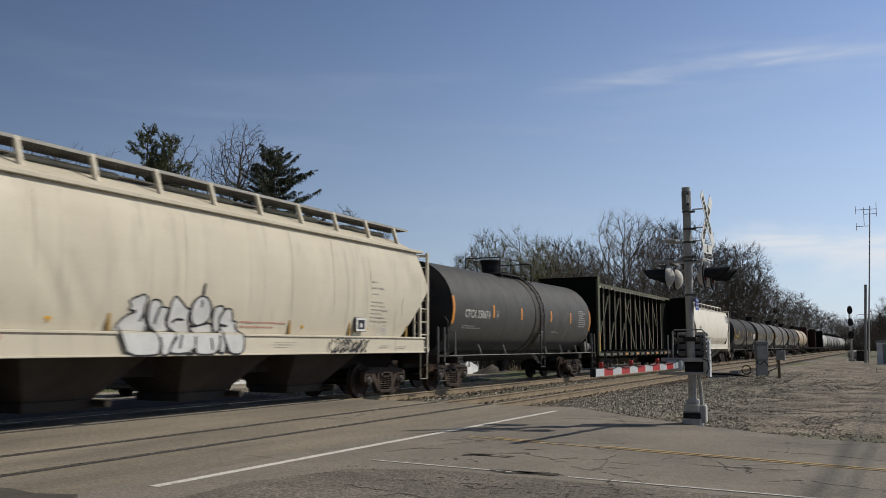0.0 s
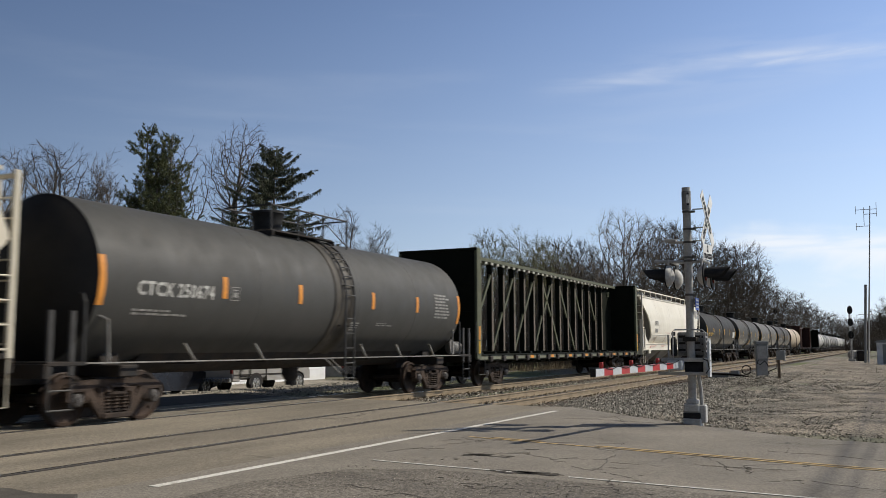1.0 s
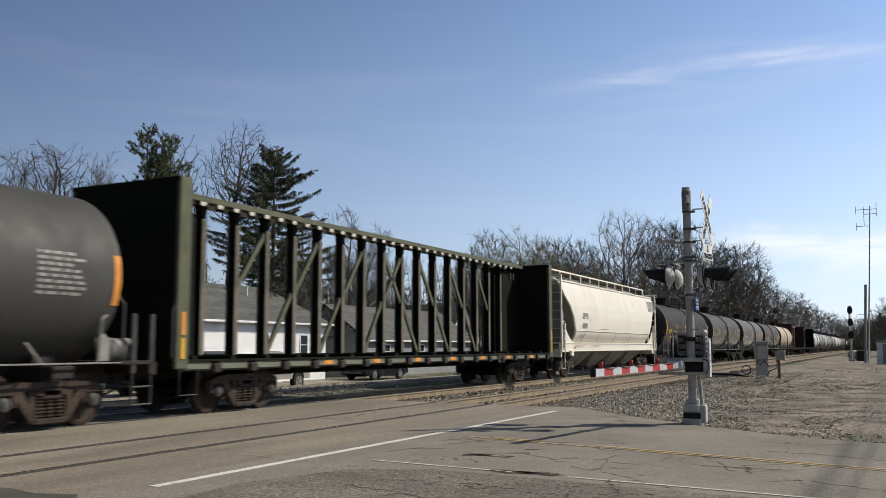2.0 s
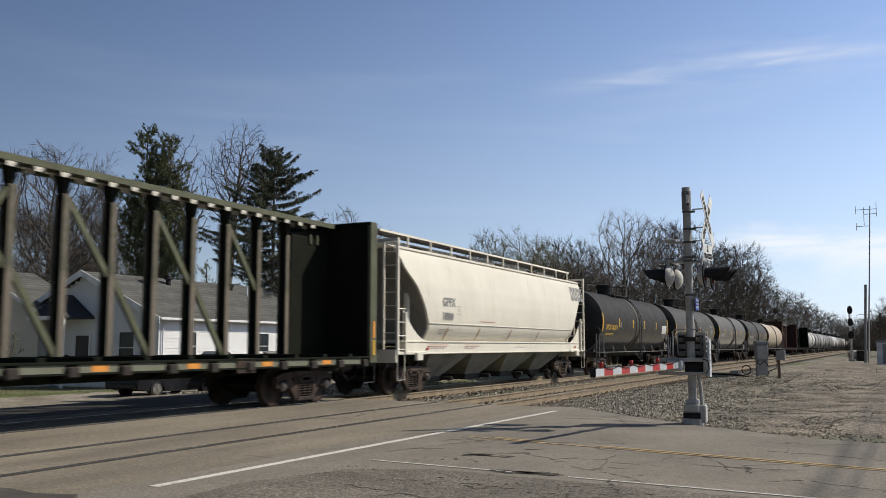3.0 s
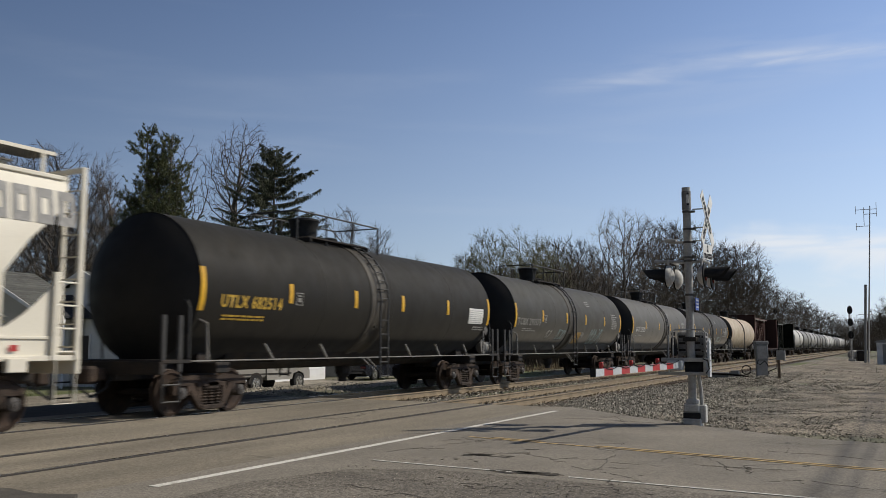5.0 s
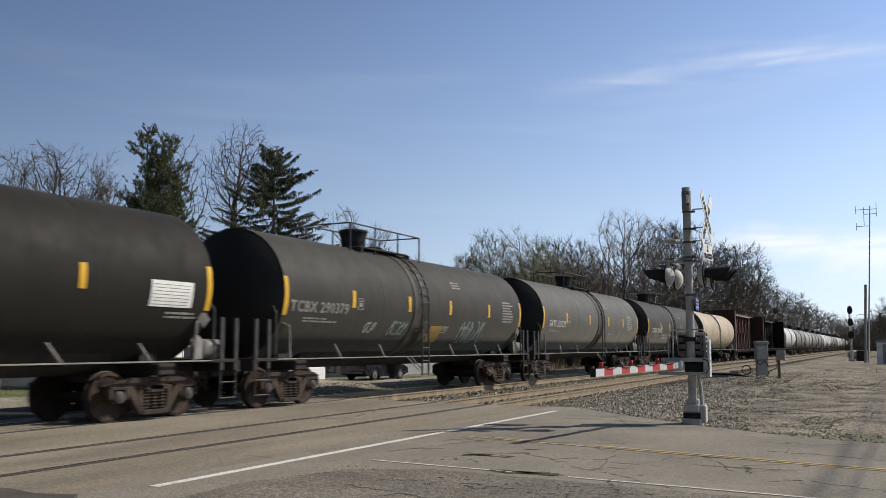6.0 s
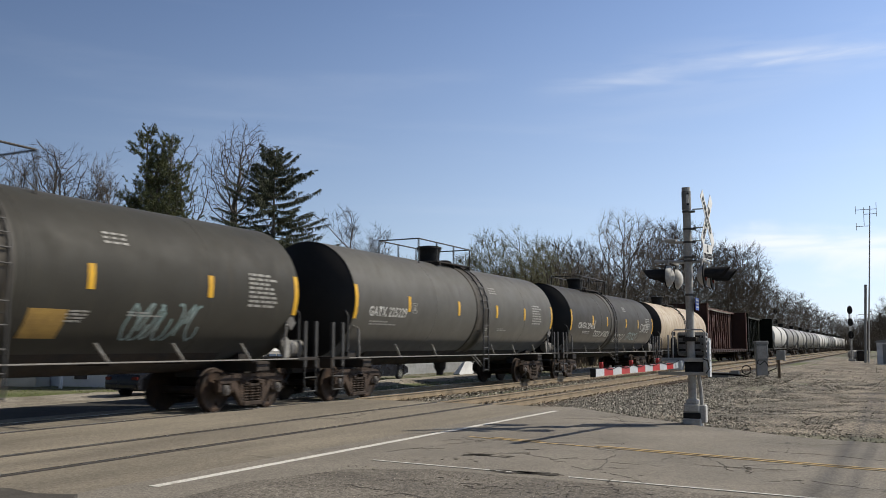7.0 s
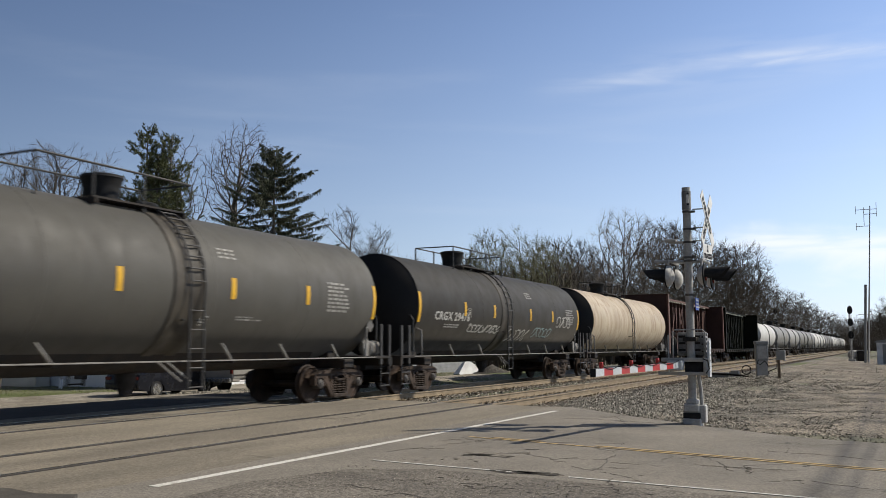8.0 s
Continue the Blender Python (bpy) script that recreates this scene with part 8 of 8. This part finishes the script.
blades("grass", "patchy green spring grass beyond the tracks", M_GRASS, ((12000, -38, -30.2, 12, 40), (5000, -30, -24, 44, 62)), 3, 0.04, 0.13, 0.012)
blades("short_grass", "sparse yellowing grass on the gravel verge", M_VERGE, ((4500, -22.6, -18.6, 16.8, 27), (1500, -30.5, -27.5, 14, 30)), 6, 0.02, 0.06, 0.01)
blades("dry_weeds", "dry straw-coloured weeds beside the tracks", M_STRAW, ((900, -20.5, -17.6, 46, 60), (1500, -26, -18.5, 52, 66)), 4, 0.12, 0.6, 0.012)


# ---- houses, vehicles and clutter beyond the tracks ----
def lap_wall(axis, plane, a0, a1, z0, z1, out, step=0.16, gable=None):
    """A clapboard wall: boards that each lean out at their foot. gable: (middle, top) of a gable end."""
    boards = []
    z = z0
    top = gable[1] if gable else z1
    while z < top - 0.01:
        zt = min(z + step, top)
        lo, hi = a0, a1
        if gable and z >= z1:
            f = min(1.0, (z + step - z1) / (gable[1] - z1))
            lo, hi = a0 + (gable[0] - a0) * f, a1 + (gable[0] - a1) * f
        p = [(plane, z), (plane + out * 0.022, z), (plane + out * 0.004, zt), (plane - out * 0.12, zt), (plane - out * 0.12, z)]
        s = Shape()
        boards.append(s)
        s.prism(p, "y", lo, hi) if axis == "y" else s.add(
            [(lo, q[0], q[1]) for q in p] + [(hi, q[0], q[1]) for q in p],
            [(0, 1, 2, 3, 4), (5, 6, 7, 8, 9)] + [(i, (i + 1) % 5, 5 + (i + 1) % 5, 5 + i) for i in range(5)])
        z = zt
    return boards


def lap_walls(parent, material, label, *args):
    """One clapboard wall: its lowest board is the wall part, the rest are boards on it."""
    boards = lap_wall(*args)
    w = part("wall", boards[0], material, parent, label)
    pieces("board", boards[1:], material, w)


def roof_side(x_eave, z_eave, x_ridge, z_ridge, y0, y1, material_step=0.28):
    """Courses of shingles from eave to ridge."""
    courses = []
    n = max(3, int(math.hypot(x_ridge - x_eave, z_ridge - z_eave) / material_step))
    for k in range(n):
        f0, f1 = k / n, (k + 1) / n
        xa, za = x_eave + (x_ridge - x_eave) * f0, z_eave + (z_ridge - z_eave) * f0
        xb, zb = x_eave + (x_ridge - x_eave) * f1, z_eave + (z_ridge - z_eave) * f1
        courses.append(Shape().prism([(xa, za - 0.08), (xa, za + 0.025), (xb, zb + 0.006), (xb, zb - 0.08)], "y", y0, y1))
    return courses


def roof_part(parent, courses, material, label=""):
    """A roof slope: its eave course is the roof part, the others lie on it."""
    pieces("shingle_course", courses[1:], material, part("roof", courses[0], material, parent, label))


def window(parent, axis, plane, a, z, w, h, out):
    s = Shape()
    t = 0.06
    bars = [(a - w / 2 - t, a - w / 2, z, z + h), (a + w / 2, a + w / 2 + t, z, z + h), (a - w / 2 - t, a + w / 2 + t, z - t, z), (a - w / 2 - t, a + w / 2 + t, z + h, z + h + t),
            (a - w / 2, a + w / 2, z + h / 2 - 0.02, z + h / 2 + 0.02)]
    lo, hi = sorted((plane, plane + out * 0.05))
    for b0, b1, z0, z1 in bars:
        s.box(lo, hi, b0, b1, z0, z1) if axis == "y" else s.box(b0, b1, lo, hi, z0, z1)
    win = part("window", s, M_TRIM, parent, "white-framed window")
    lo, hi = sorted((plane + out * 0.002, plane + out * 0.024))
    g = Shape()
    g.box(lo, hi, a - w / 2, a + w / 2, z, z + h) if axis == "y" else g.box(a - w / 2, a + w / 2, lo, hi, z, z + h)
    part("pane", g, M_GLASS, win, "dark window pane")


def house_main():
    t = thing("house", "white clapboard bungalow with a grey shingle roof", "house")
    xw, y0, y1, xr, x2 = -30.7, 31.5, 45.5, -35.6, -40.5
    ze, zr, zg = 2.85, 5.15, -0.6
    lap_walls(t, M_WALLW, "sunlit white clapboard side", "y", xw, y0, y1, zg, ze, 1)
    lap_walls(t, M_WALLW, "white clapboard gable end", "x", y0, x2, xw, zg, ze, -1, 0.16, (xr, zr - 0.1))
    part("wall", Shape().box(x2, x2 + 0.12, y0 + 0.13, y1, zg, ze), M_WALLW, t)
    part("wall", Shape().box(x2 + 0.13, xw - 0.13, y1 - 0.12, y1, zg, ze), M_WALLW, t)
    roof_part(t, roof_side(xw + 0.4, ze - 0.12, xr, zr, y0 - 0.35, y1 + 0.3), M_SHINGLE, "grey shingle roof slope")
    roof_part(t, roof_side(x2 - 0.4, ze - 0.12, xr, zr, y0 - 0.35, y1 + 0.3), M_SHINGLE, "grey shingle roof slope")
    part("roof_vent", Shape().lathe([(4.5, 0.16), (4.8, 0.16), (4.85, 0.3), (5.05, 0.34), (5.2, 0.26), (5.24, 0.05)], 16, "z", (-34.5, 34.7, 0)), M_FRAME, t, "dark turbine roof vent", smooth=True)
    for sx, xe in ((1, xw + 0.42), (-1, x2 - 0.42)):
        part("bargeboard", Shape().prism([(xe, ze - 0.36), (xe, ze - 0.06), (xr, zr + 0.06), (xr, zr - 0.26)], "y", y0 - 0.42, y0 - 0.36), M_TRIM, t)
    part("gutter", Shape().box(xw + 0.38, xw + 0.5, y0 - 0.35, y1 + 0.3, ze - 0.2, ze - 0.08, 0.02), M_TRIM, t, "white gutter")
    part("downpipe", Shape().pipe([(xw + 0.44, y0 + 0.3, ze - 0.2), (xw + 0.1, y0 + 0.2, ze - 0.5), (xw + 0.08, y0 + 0.2, zg)], 0.04, 6), M_TRIM, t)
    window(t, "y", xw, 33.6, 0.75, 0.85, 1.35, 1)
    window(t, "y", xw, 39.4, 0.75, 0.85, 1.35, 1)
    window(t, "y", xw, 43.2, 0.95, 0.7, 1.1, 1)
    window(t, "x", y0, -32.7, 0.6, 0.95, 1.5, -1)
    # front wing with its own gable, and a dark porch roof in the corner between
    wy, we, wr, wz, wp = 30.55, -37.75, -42.2, 3.3, 5.45
    lap_walls(t, M_WALLC, "cream clapboard gable end of the front wing", "x", wy, 2 * wr - we, we, zg, wz, -1, 0.16, (wr, wp - 0.1))
    lap_walls(t, M_WALLC, "cream clapboard side of the front wing", "y", we, wy + 0.13, y0 - 0.13, zg, wz, 1)
    roof_part(t, roof_side(we + 0.35, wz - 0.14, wr, wp, wy - 0.4, y0 + 2.2), M_SHINGLE, "grey shingle roof slope")
    roof_part(t, roof_side(2 * wr - we - 0.35, wz - 0.14, wr, wp, wy - 0.4, y0 + 2.2), M_SHINGLE, "grey shingle roof slope")
    part("bargeboard", Shape().prism([(we + 0.37, wz - 0.3), (we + 0.37, wz - 0.1), (wr, wp + 0.05), (wr, wp - 0.15)], "y", wy - 0.46, wy - 0.41), M_TRIM, t)
    window(t, "x", wy, -41.2, 0.6, 0.9, 1.4, -1)
    part("porch_roof", Shape().add([(we + 0.36, y0 - 1.9, 2.76), (-34.9, y0 - 1.9, 2.76), (-34.9, y0 - 0.03, 2.76), (we + 0.36, y0 - 0.03, 2.76), (we + 0.36, y0 - 1.9, 2.86), (-34.9, y0 - 1.9, 2.86), (-34.9, y0 - 0.03, 2.86),
                                    (-36.5, y0 - 0.03, 4.0), (we + 0.36, y0 - 0.03, 4.0)], [(0, 1, 2, 3), (0, 1, 5, 4), (1, 2, 6, 5), (5, 6, 7), (4, 5, 7, 8), (2, 3, 8, 7, 6), (3, 0, 4, 8)]), M_DKROOF, t, "dark hipped porch roof")
    part("fascia", Shape().box(we + 0.36, -34.85, y0 - 1.98, y0 - 1.91, 2.68, 2.87, 0.01), M_TRIM, t)
    part("porch_post", Shape().box(-35.1, -34.96, y0 - 1.85, y0 - 1.71, zg, 2.75, 0.01), M_TRIM, t)
    d = part("door", Shape().box(-36.1, -35.2, y0 - 0.07, y0 - 0.03, -0.2, 1.95, 0.01), M_DOOR, t, "dark front door")
    part("door_frame", Shape().box(-36.22, -36.11, y0 - 0.09, y0 - 0.03, -0.2, 2.05).box(-35.19, -35.08, y0 - 0.09, y0 - 0.03, -0.2, 2.05), M_TRIM, d)
    part("mailbox", Shape().box(-37.0, -36.6, y0 - 0.2, y0 - 0.03, 0.7, 1.0, 0.02), M_BLACK, t, "black wall mailbox")
    for y, z, hh in ((36.2, 4.72, 0.5), (41.3, 4.6, 0.55)):
        part("roof_vent", Shape().lathe([(z - 0.3, 0.14), (z + 0.3, 0.14), (z + 0.32, 0.24), (z + 0.5, 0.2)], 12, "z", (xr + 0.9, y, 0)), M_BLACK, t, "black turbine roof vent")
    part("flue", Shape().pipe([(xr + 1.6, 42.0, 4.0), (xr + 1.6, 42.0, 4.95)], 0.06, 8), M_TRIM, t, "white flue pipe")


house_main()


def house_plain(label, x0, x1, y0, y1, zg, ze, zr, along, wall_mat, roof_mat, win=()):
    """A small gabled house; along: the axis of its ridge."""
    t = thing("house", label, "house")
    if along == "y":
        xm = (x0 + x1) / 2
        lap_walls(t, wall_mat, "", "y", x1, y0, y1, zg, ze, 1, 0.2)
        lap_walls(t, wall_mat, "", "x", y0, x0, x1 - 0.13, zg, ze, -1, 0.2, (xm, zr - 0.1))
        part("wall", Shape().box(x0, x0 + 0.12, y0 + 0.13, y1, zg, ze), wall_mat, t)
        part("wall", Shape().prism([(x0 + 0.13, zg), (x1 - 0.13, zg), (x1 - 0.13, ze), (xm, zr - 0.1), (x0 + 0.13, ze)], "y", y1 - 0.12, y1), wall_mat, t)
        roof_part(t, roof_side(x1 + 0.35, ze - 0.15, xm, zr, y0 - 0.3, y1 + 0.3), roof_mat)
        roof_part(t, roof_side(x0 - 0.35, ze - 0.15, xm, zr, y0 - 0.3, y1 + 0.3), roof_mat)
        part("gutter", Shape().box(x1 + 0.33, x1 + 0.42, y0 - 0.3, y1 + 0.3, ze - 0.22, ze - 0.12), M_TRIM, t)
        for y, z, w, h in win:
            window(t, "y", x1, y, z, w, h, 1)
    else:
        ym = (y0 + y1) / 2
        lap_walls(t, wall_mat, "", "y", x1, y0, y1, zg, ze, 1, 0.2, (ym, zr - 0.1))
        lap_walls(t, wall_mat, "", "x", y0, x0, x1 - 0.13, zg, ze, -1, 0.2)
        part("wall", Shape().box(x0, x1 - 0.13, y1 - 0.12, y1, zg, ze), wall_mat, t)
        for sg, ye in ((1, y0 - 0.35), (-1, y1 + 0.35)):
            courses = []
            for k in range(10):
                f0, f1 = k / 10, (k + 1) / 10
                ya, yb = ye + (ym - ye) * f0, ye + (ym - ye) * f1
                za, zb = ze - 0.15 + (zr - ze + 0.15) * f0, ze - 0.15 + (zr - ze + 0.15) * f1
                courses.append(Shape().prism([(ya, za - 0.08), (ya, za + 0.025), (yb, zb + 0.006), (yb, zb - 0.08)], "x", x0 - 0.2, x1 + 0.3))
            roof_part(t, courses, roof_mat)
        for y, z, w, h in win:
            window(t, "y", x1, y, z, w, h, 1)
    return t


house_plain("small house with a brown shingle roof", -47, -41.5, 24.5, 31.0, -0.6, 2.6, 4.6, "x", M_WALLW, M_SHINGLEB)
house_plain("long low building with a dark grey roof", -36.5, -30.2, 49.5, 66, -0.6, 1.95, 4.25, "y", M_CAB, M_SHINGLE, ((52, 0.6, 1.0, 0.9), (57, 0.6, 1.0, 0.9)))
house_plain("white clapboard house with a steep gable", -42.6, -32.75, 66.9, 73.1, -0.6, 2.7, 5.15, "x", M_WALLW, M_SHINGLE, ((70, 2.9, 0.8, 1.3), (68.4, 0.4, 0.9, 1.3)))


def wheel_at(parent, x, y, r, w, sg):
    t = part("wheel", Shape().lathe([(-w / 2, r * 0.62), (-w / 2, r * 0.93), (-w / 2 + 0.03, r), (w / 2 - 0.03, r), (w / 2, r * 0.93), (w / 2, r * 0.62)], 26, "x", (x, y, r)), M_TYRE, parent, "black tyre", smooth=True)
    s = Shape().lathe([(x + sg * (w / 2 - 0.03), r * 0.66), (x + sg * (w / 2 + 0.012), r * 0.66), (x + sg * (w / 2 + 0.014), r * 0.58), (x + sg * (w / 2 + 0.004), r * 0.56)], 24, "x", (0, y, r))
    for k in range(6):
        a = k * 2 * math.pi / 6 + 0.3
        c, q = math.cos(a), math.sin(a)
        pts = [(y + c * rr - q * ww, r + q * rr + c * ww) for rr, ww in ((0.0, -0.035), (r * 0.58, -0.03), (r * 0.58, 0.03), (0.0, 0.035))]
        lo, hi = sorted((x + sg * (w / 2 + 0.004), x + sg * (w / 2 + 0.02)))
        s.prism(pts, "x", lo, hi)
    part("rim", s, M_RIM, t, "bright alloy rim")


def car_body(profile, half, tuck, zmax):
    """A car's shell lofted across its width from a side outline (y, z)."""
    s = Shape()
    n = len(profile)
    vs = []
    for x, k in ((-half, 0.0), (-half * 0.93, 0.5), (-half * 0.6, 1.0), (0, 1.04), (half * 0.6, 1.0), (half * 0.93, 0.5), (half, 0.0)):
        for y, z in profile:
            hi = max(0.0, (z - zmax) / 0.6)
            xx = x * (1 - tuck * min(1, hi))
            vs.append((xx, y * (0.985 + 0.015 * k), z - (1 - min(1, k)) * 0.04 * (1 if z > 0.5 else 0)))
    fs = [(j * n + i, j * n + (i + 1) % n, (j + 1) * n + (i + 1) % n, (j + 1) * n + i) for j in range(6) for i in range(n)]
    fs += [tuple(range(n)), tuple(range(6 * n, 7 * n))]
    return s.add(vs, fs)


def sedan(label, at, turn, paint, scale=1.0):
    t = thing("car", label, "car", at=at, turn=turn)
    prof = [(-2.3, 0.35), (-2.35, 0.62), (-2.25, 0.92), (-1.75, 0.98), (-1.15, 1.36), (-0.4, 1.46), (0.45, 1.4), (1.15, 1.0), (1.9, 0.88), (2.25, 0.7), (2.3, 0.38),
            (1.75, 0.25), (1.72, 0.45), (1.55, 0.62), (1.35, 0.66), (1.12, 0.6), (0.98, 0.42), (0.95, 0.22), (-0.95, 0.22), (-0.98, 0.42), (-1.12, 0.6), (-1.35, 0.66), (-1.55, 0.62), (-1.72, 0.45), (-1.75, 0.25)]
    part("body", car_body(prof, 0.9, 0.24, 0.95), paint, t, smooth=True)
    for sx in (-1, 1):
        s = Shape()
        for pts in ([(-1.45, 1.0), (-1.05, 1.28), (-0.35, 1.38), (-0.35, 1.0)], [(-0.27, 1.0), (-0.27, 1.38), (0.38, 1.33), (0.95, 1.0)]):
            vs = [(sx * 0.9 * (1 - 0.24 * max(0, (z - 0.95) / 0.6)) * 1.006, y, z) for y, z in pts] + [(sx * 0.9 * (1 - 0.24 * max(0, (z - 0.95) / 0.6)) * 0.98, y, z) for y, z in pts]
            s.add(vs, [(0, 1, 2, 3), (4, 5, 6, 7)] + [(i, (i + 1) % 4, 4 + (i + 1) % 4, 4 + i) for i in range(4)])
        part("side_window", s, M_GLASS, t, "dark side windows")
        for y in (-1.35, 1.35):
            wheel_at(t, sx * 0.8, y, 0.33, 0.21, sx)
        part("mirror", Shape().box(sx * 0.98 - 0.08, sx * 0.98 + 0.08, 0.72, 0.86, 0.98, 1.1, 0.03), paint, t)
        part("tail_lamp", Shape().box(sx * 0.72 - 0.16, sx * 0.72 + 0.16, -2.34, -2.26, 0.70, 0.82, 0.02), M_LENS, t, "red tail lamp")
    part("rear_window", Shape().add([(-0.62, -1.2, 1.34), (0.62, -1.2, 1.34), (0.72, -1.72, 1.02), (-0.72, -1.72, 1.02)], [(0, 1, 2, 3)]), M_GLASS, t)
    part("bumper", Shape().box(-0.82, 0.82, -2.4, -2.25, 0.35, 0.58, 0.05), paint, t)
    return t


def pickup(label, at, turn):
    t = thing("pickup_truck", label, "pickup truck", at=at, turn=turn)
    part("bed", Shape().box(-0.93, 0.93, -2.6, -0.45, 0.62, 1.2, 0.05).box(-0.9, 0.9, -2.58, -2.1, 0.5, 0.66, 0.03), M_SILVER, t, "silver load bed")
    prof = [(-0.4, 0.5), (-0.4, 1.2), (-0.25, 1.72), (0.9, 1.74), (1.35, 1.22), (2.6, 1.12), (2.75, 0.9), (2.75, 0.5), (2.35, 0.5), (2.25, 0.78), (1.9, 0.9), (1.5, 0.78), (1.4, 0.5)]
    part("cab", car_body(prof, 0.93, 0.2, 1.2), M_SILVER, t, smooth=True)
    part("canopy", Shape().prism([(-0.9, 1.2), (0.9, 1.2), (0.78, 1.68), (0.6, 1.76), (-0.6, 1.76), (-0.78, 1.68)], "y", -2.58, -0.48), M_TRIM, t, "white bed canopy")
    for sx in (-1, 1):
        s = Shape()
        for pts in ([(-0.2, 1.24), (-0.16, 1.62), (0.35, 1.62), (0.35, 1.24)], [(0.42, 1.24), (0.42, 1.62), (0.85, 1.62), (1.18, 1.24)]):
            vs = [(sx * (0.94 - 0.2 * 0.93 * max(0, (z - 1.2) / 0.6)), y, z) for y, z in pts] + [(sx * (0.9 - 0.2 * 0.93 * max(0, (z - 1.2) / 0.6)), y, z) for y, z in pts]
            s.add(vs, [(0, 1, 2, 3), (4, 5, 6, 7)] + [(i, (i + 1) % 4, 4 + (i + 1) % 4, 4 + i) for i in range(4)])
        part("side_window", s, M_GLASS, t)
        part("trim_strip", Shape().box(sx * 0.94 - 0.012, sx * 0.94 + 0.012, -2.55, 1.3, 0.74, 0.8), M_FRAME, t, "dark side moulding")
        for y in (-1.12, 1.88):
            wheel_at(t, sx * 0.82, y, 0.38, 0.25, sx)
        part("wheel_arch", Shape().prism([(-1.12 + 0.47 * math.cos(a), 0.38 + 0.47 * math.sin(a)) for a in [i * math.pi / 10 for i in range(11)]], "x", sx * 0.9 - 0.045, sx * 0.9 + 0.035), M_FRAME, t)
        part("tail_lamp", Shape().box(sx * 0.86 - 0.06, sx * 0.86 + 0.06, -2.64, -2.58, 0.84, 1.06, 0.01), M_LENS, t, "red tail lamp")
    part("bumper", Shape().box(-0.9, 0.9, -2.78, -2.62, 0.48, 0.66, 0.03), M_RIM, t, "chrome rear bumper")
    return t


sedan("dark grey sedan parked on the gravel beyond the tracks", (-26.4, 27.6, -0.585), -2, M_SEDAN)
pickup("silver pickup truck with a white bed canopy, parked", (-24.9, 31.5, -0.555), -1)
sedan("black car parked by the low building", (-27.6, 46.3, -0.575), -4, M_SEDAN)


def rubble():
    rnd = random.Random(8)
    s = Shape()
    n, m = 22, 14
    vs = []
    for j in range(m + 1):
        for i in range(n + 1):
            u, w = i / n * 2 - 1, j / m * 2 - 1
            q = max(0, 1 - math.hypot(u, w * 0.9)) ** 0.9
            vs.append((u * 2.1, w * 1.7, -0.1 + q * 1.05 + 0.1 * noise.noise((u * 4, w * 4, 1)) * (q > 0)))
    s.add(vs, [(j * (n + 1) + i, j * (n + 1) + i + 1, (j + 1) * (n + 1) + i + 1, (j + 1) * (n + 1) + i) for j in range(m) for i in range(n)])
    g = part("gravel_heap", s, M_BALLAST, smooth=True)
    g.matrix_basis = pose(-20.3, 47.2, -0.58, 0, 0, 60)
    tagged(g, "heap of dark ballast stone beside the track", "gravel heap", kind="stuff")
    c = Shape().add([(-0.9, -0.3, 0), (0.9, -0.3, 0), (0.8, 0.3, 0), (-0.8, 0.3, 0), (-0.5, -0.1, 1.1), (0.6, -0.1, 1.15), (0.5, 0.1, 1.1), (-0.5, 0.1, 1.0)],
                    [(0, 1, 2, 3), (4, 5, 6, 7), (0, 1, 5, 4), (1, 2, 6, 5), (2, 3, 7, 6), (3, 0, 4, 7)])
    o = tagged(part("concrete_slab", c, M_TRIM), "pale slab leaning by the gravel heap", "slab")
    o.matrix_basis = pose(-22.7, 48.6, -0.6, 0, 25, 70)


rubble()


# ---- what moves ----
def motions():
    for car, mid in CARS:
        walk(car, [(t, pose(TRACK_X, mid - SPEED * t, 0)) for t in (0.0, 2.0, 4.0, 6.0, 8.0)])
    step = 180 / math.pi * SPEED / FPS / WHEEL_R
    for w, y in WHEELS:
        walk(w, [(k / FPS, pose(0, y, WHEEL_R, k * step)) for k in range(241)])


motions()
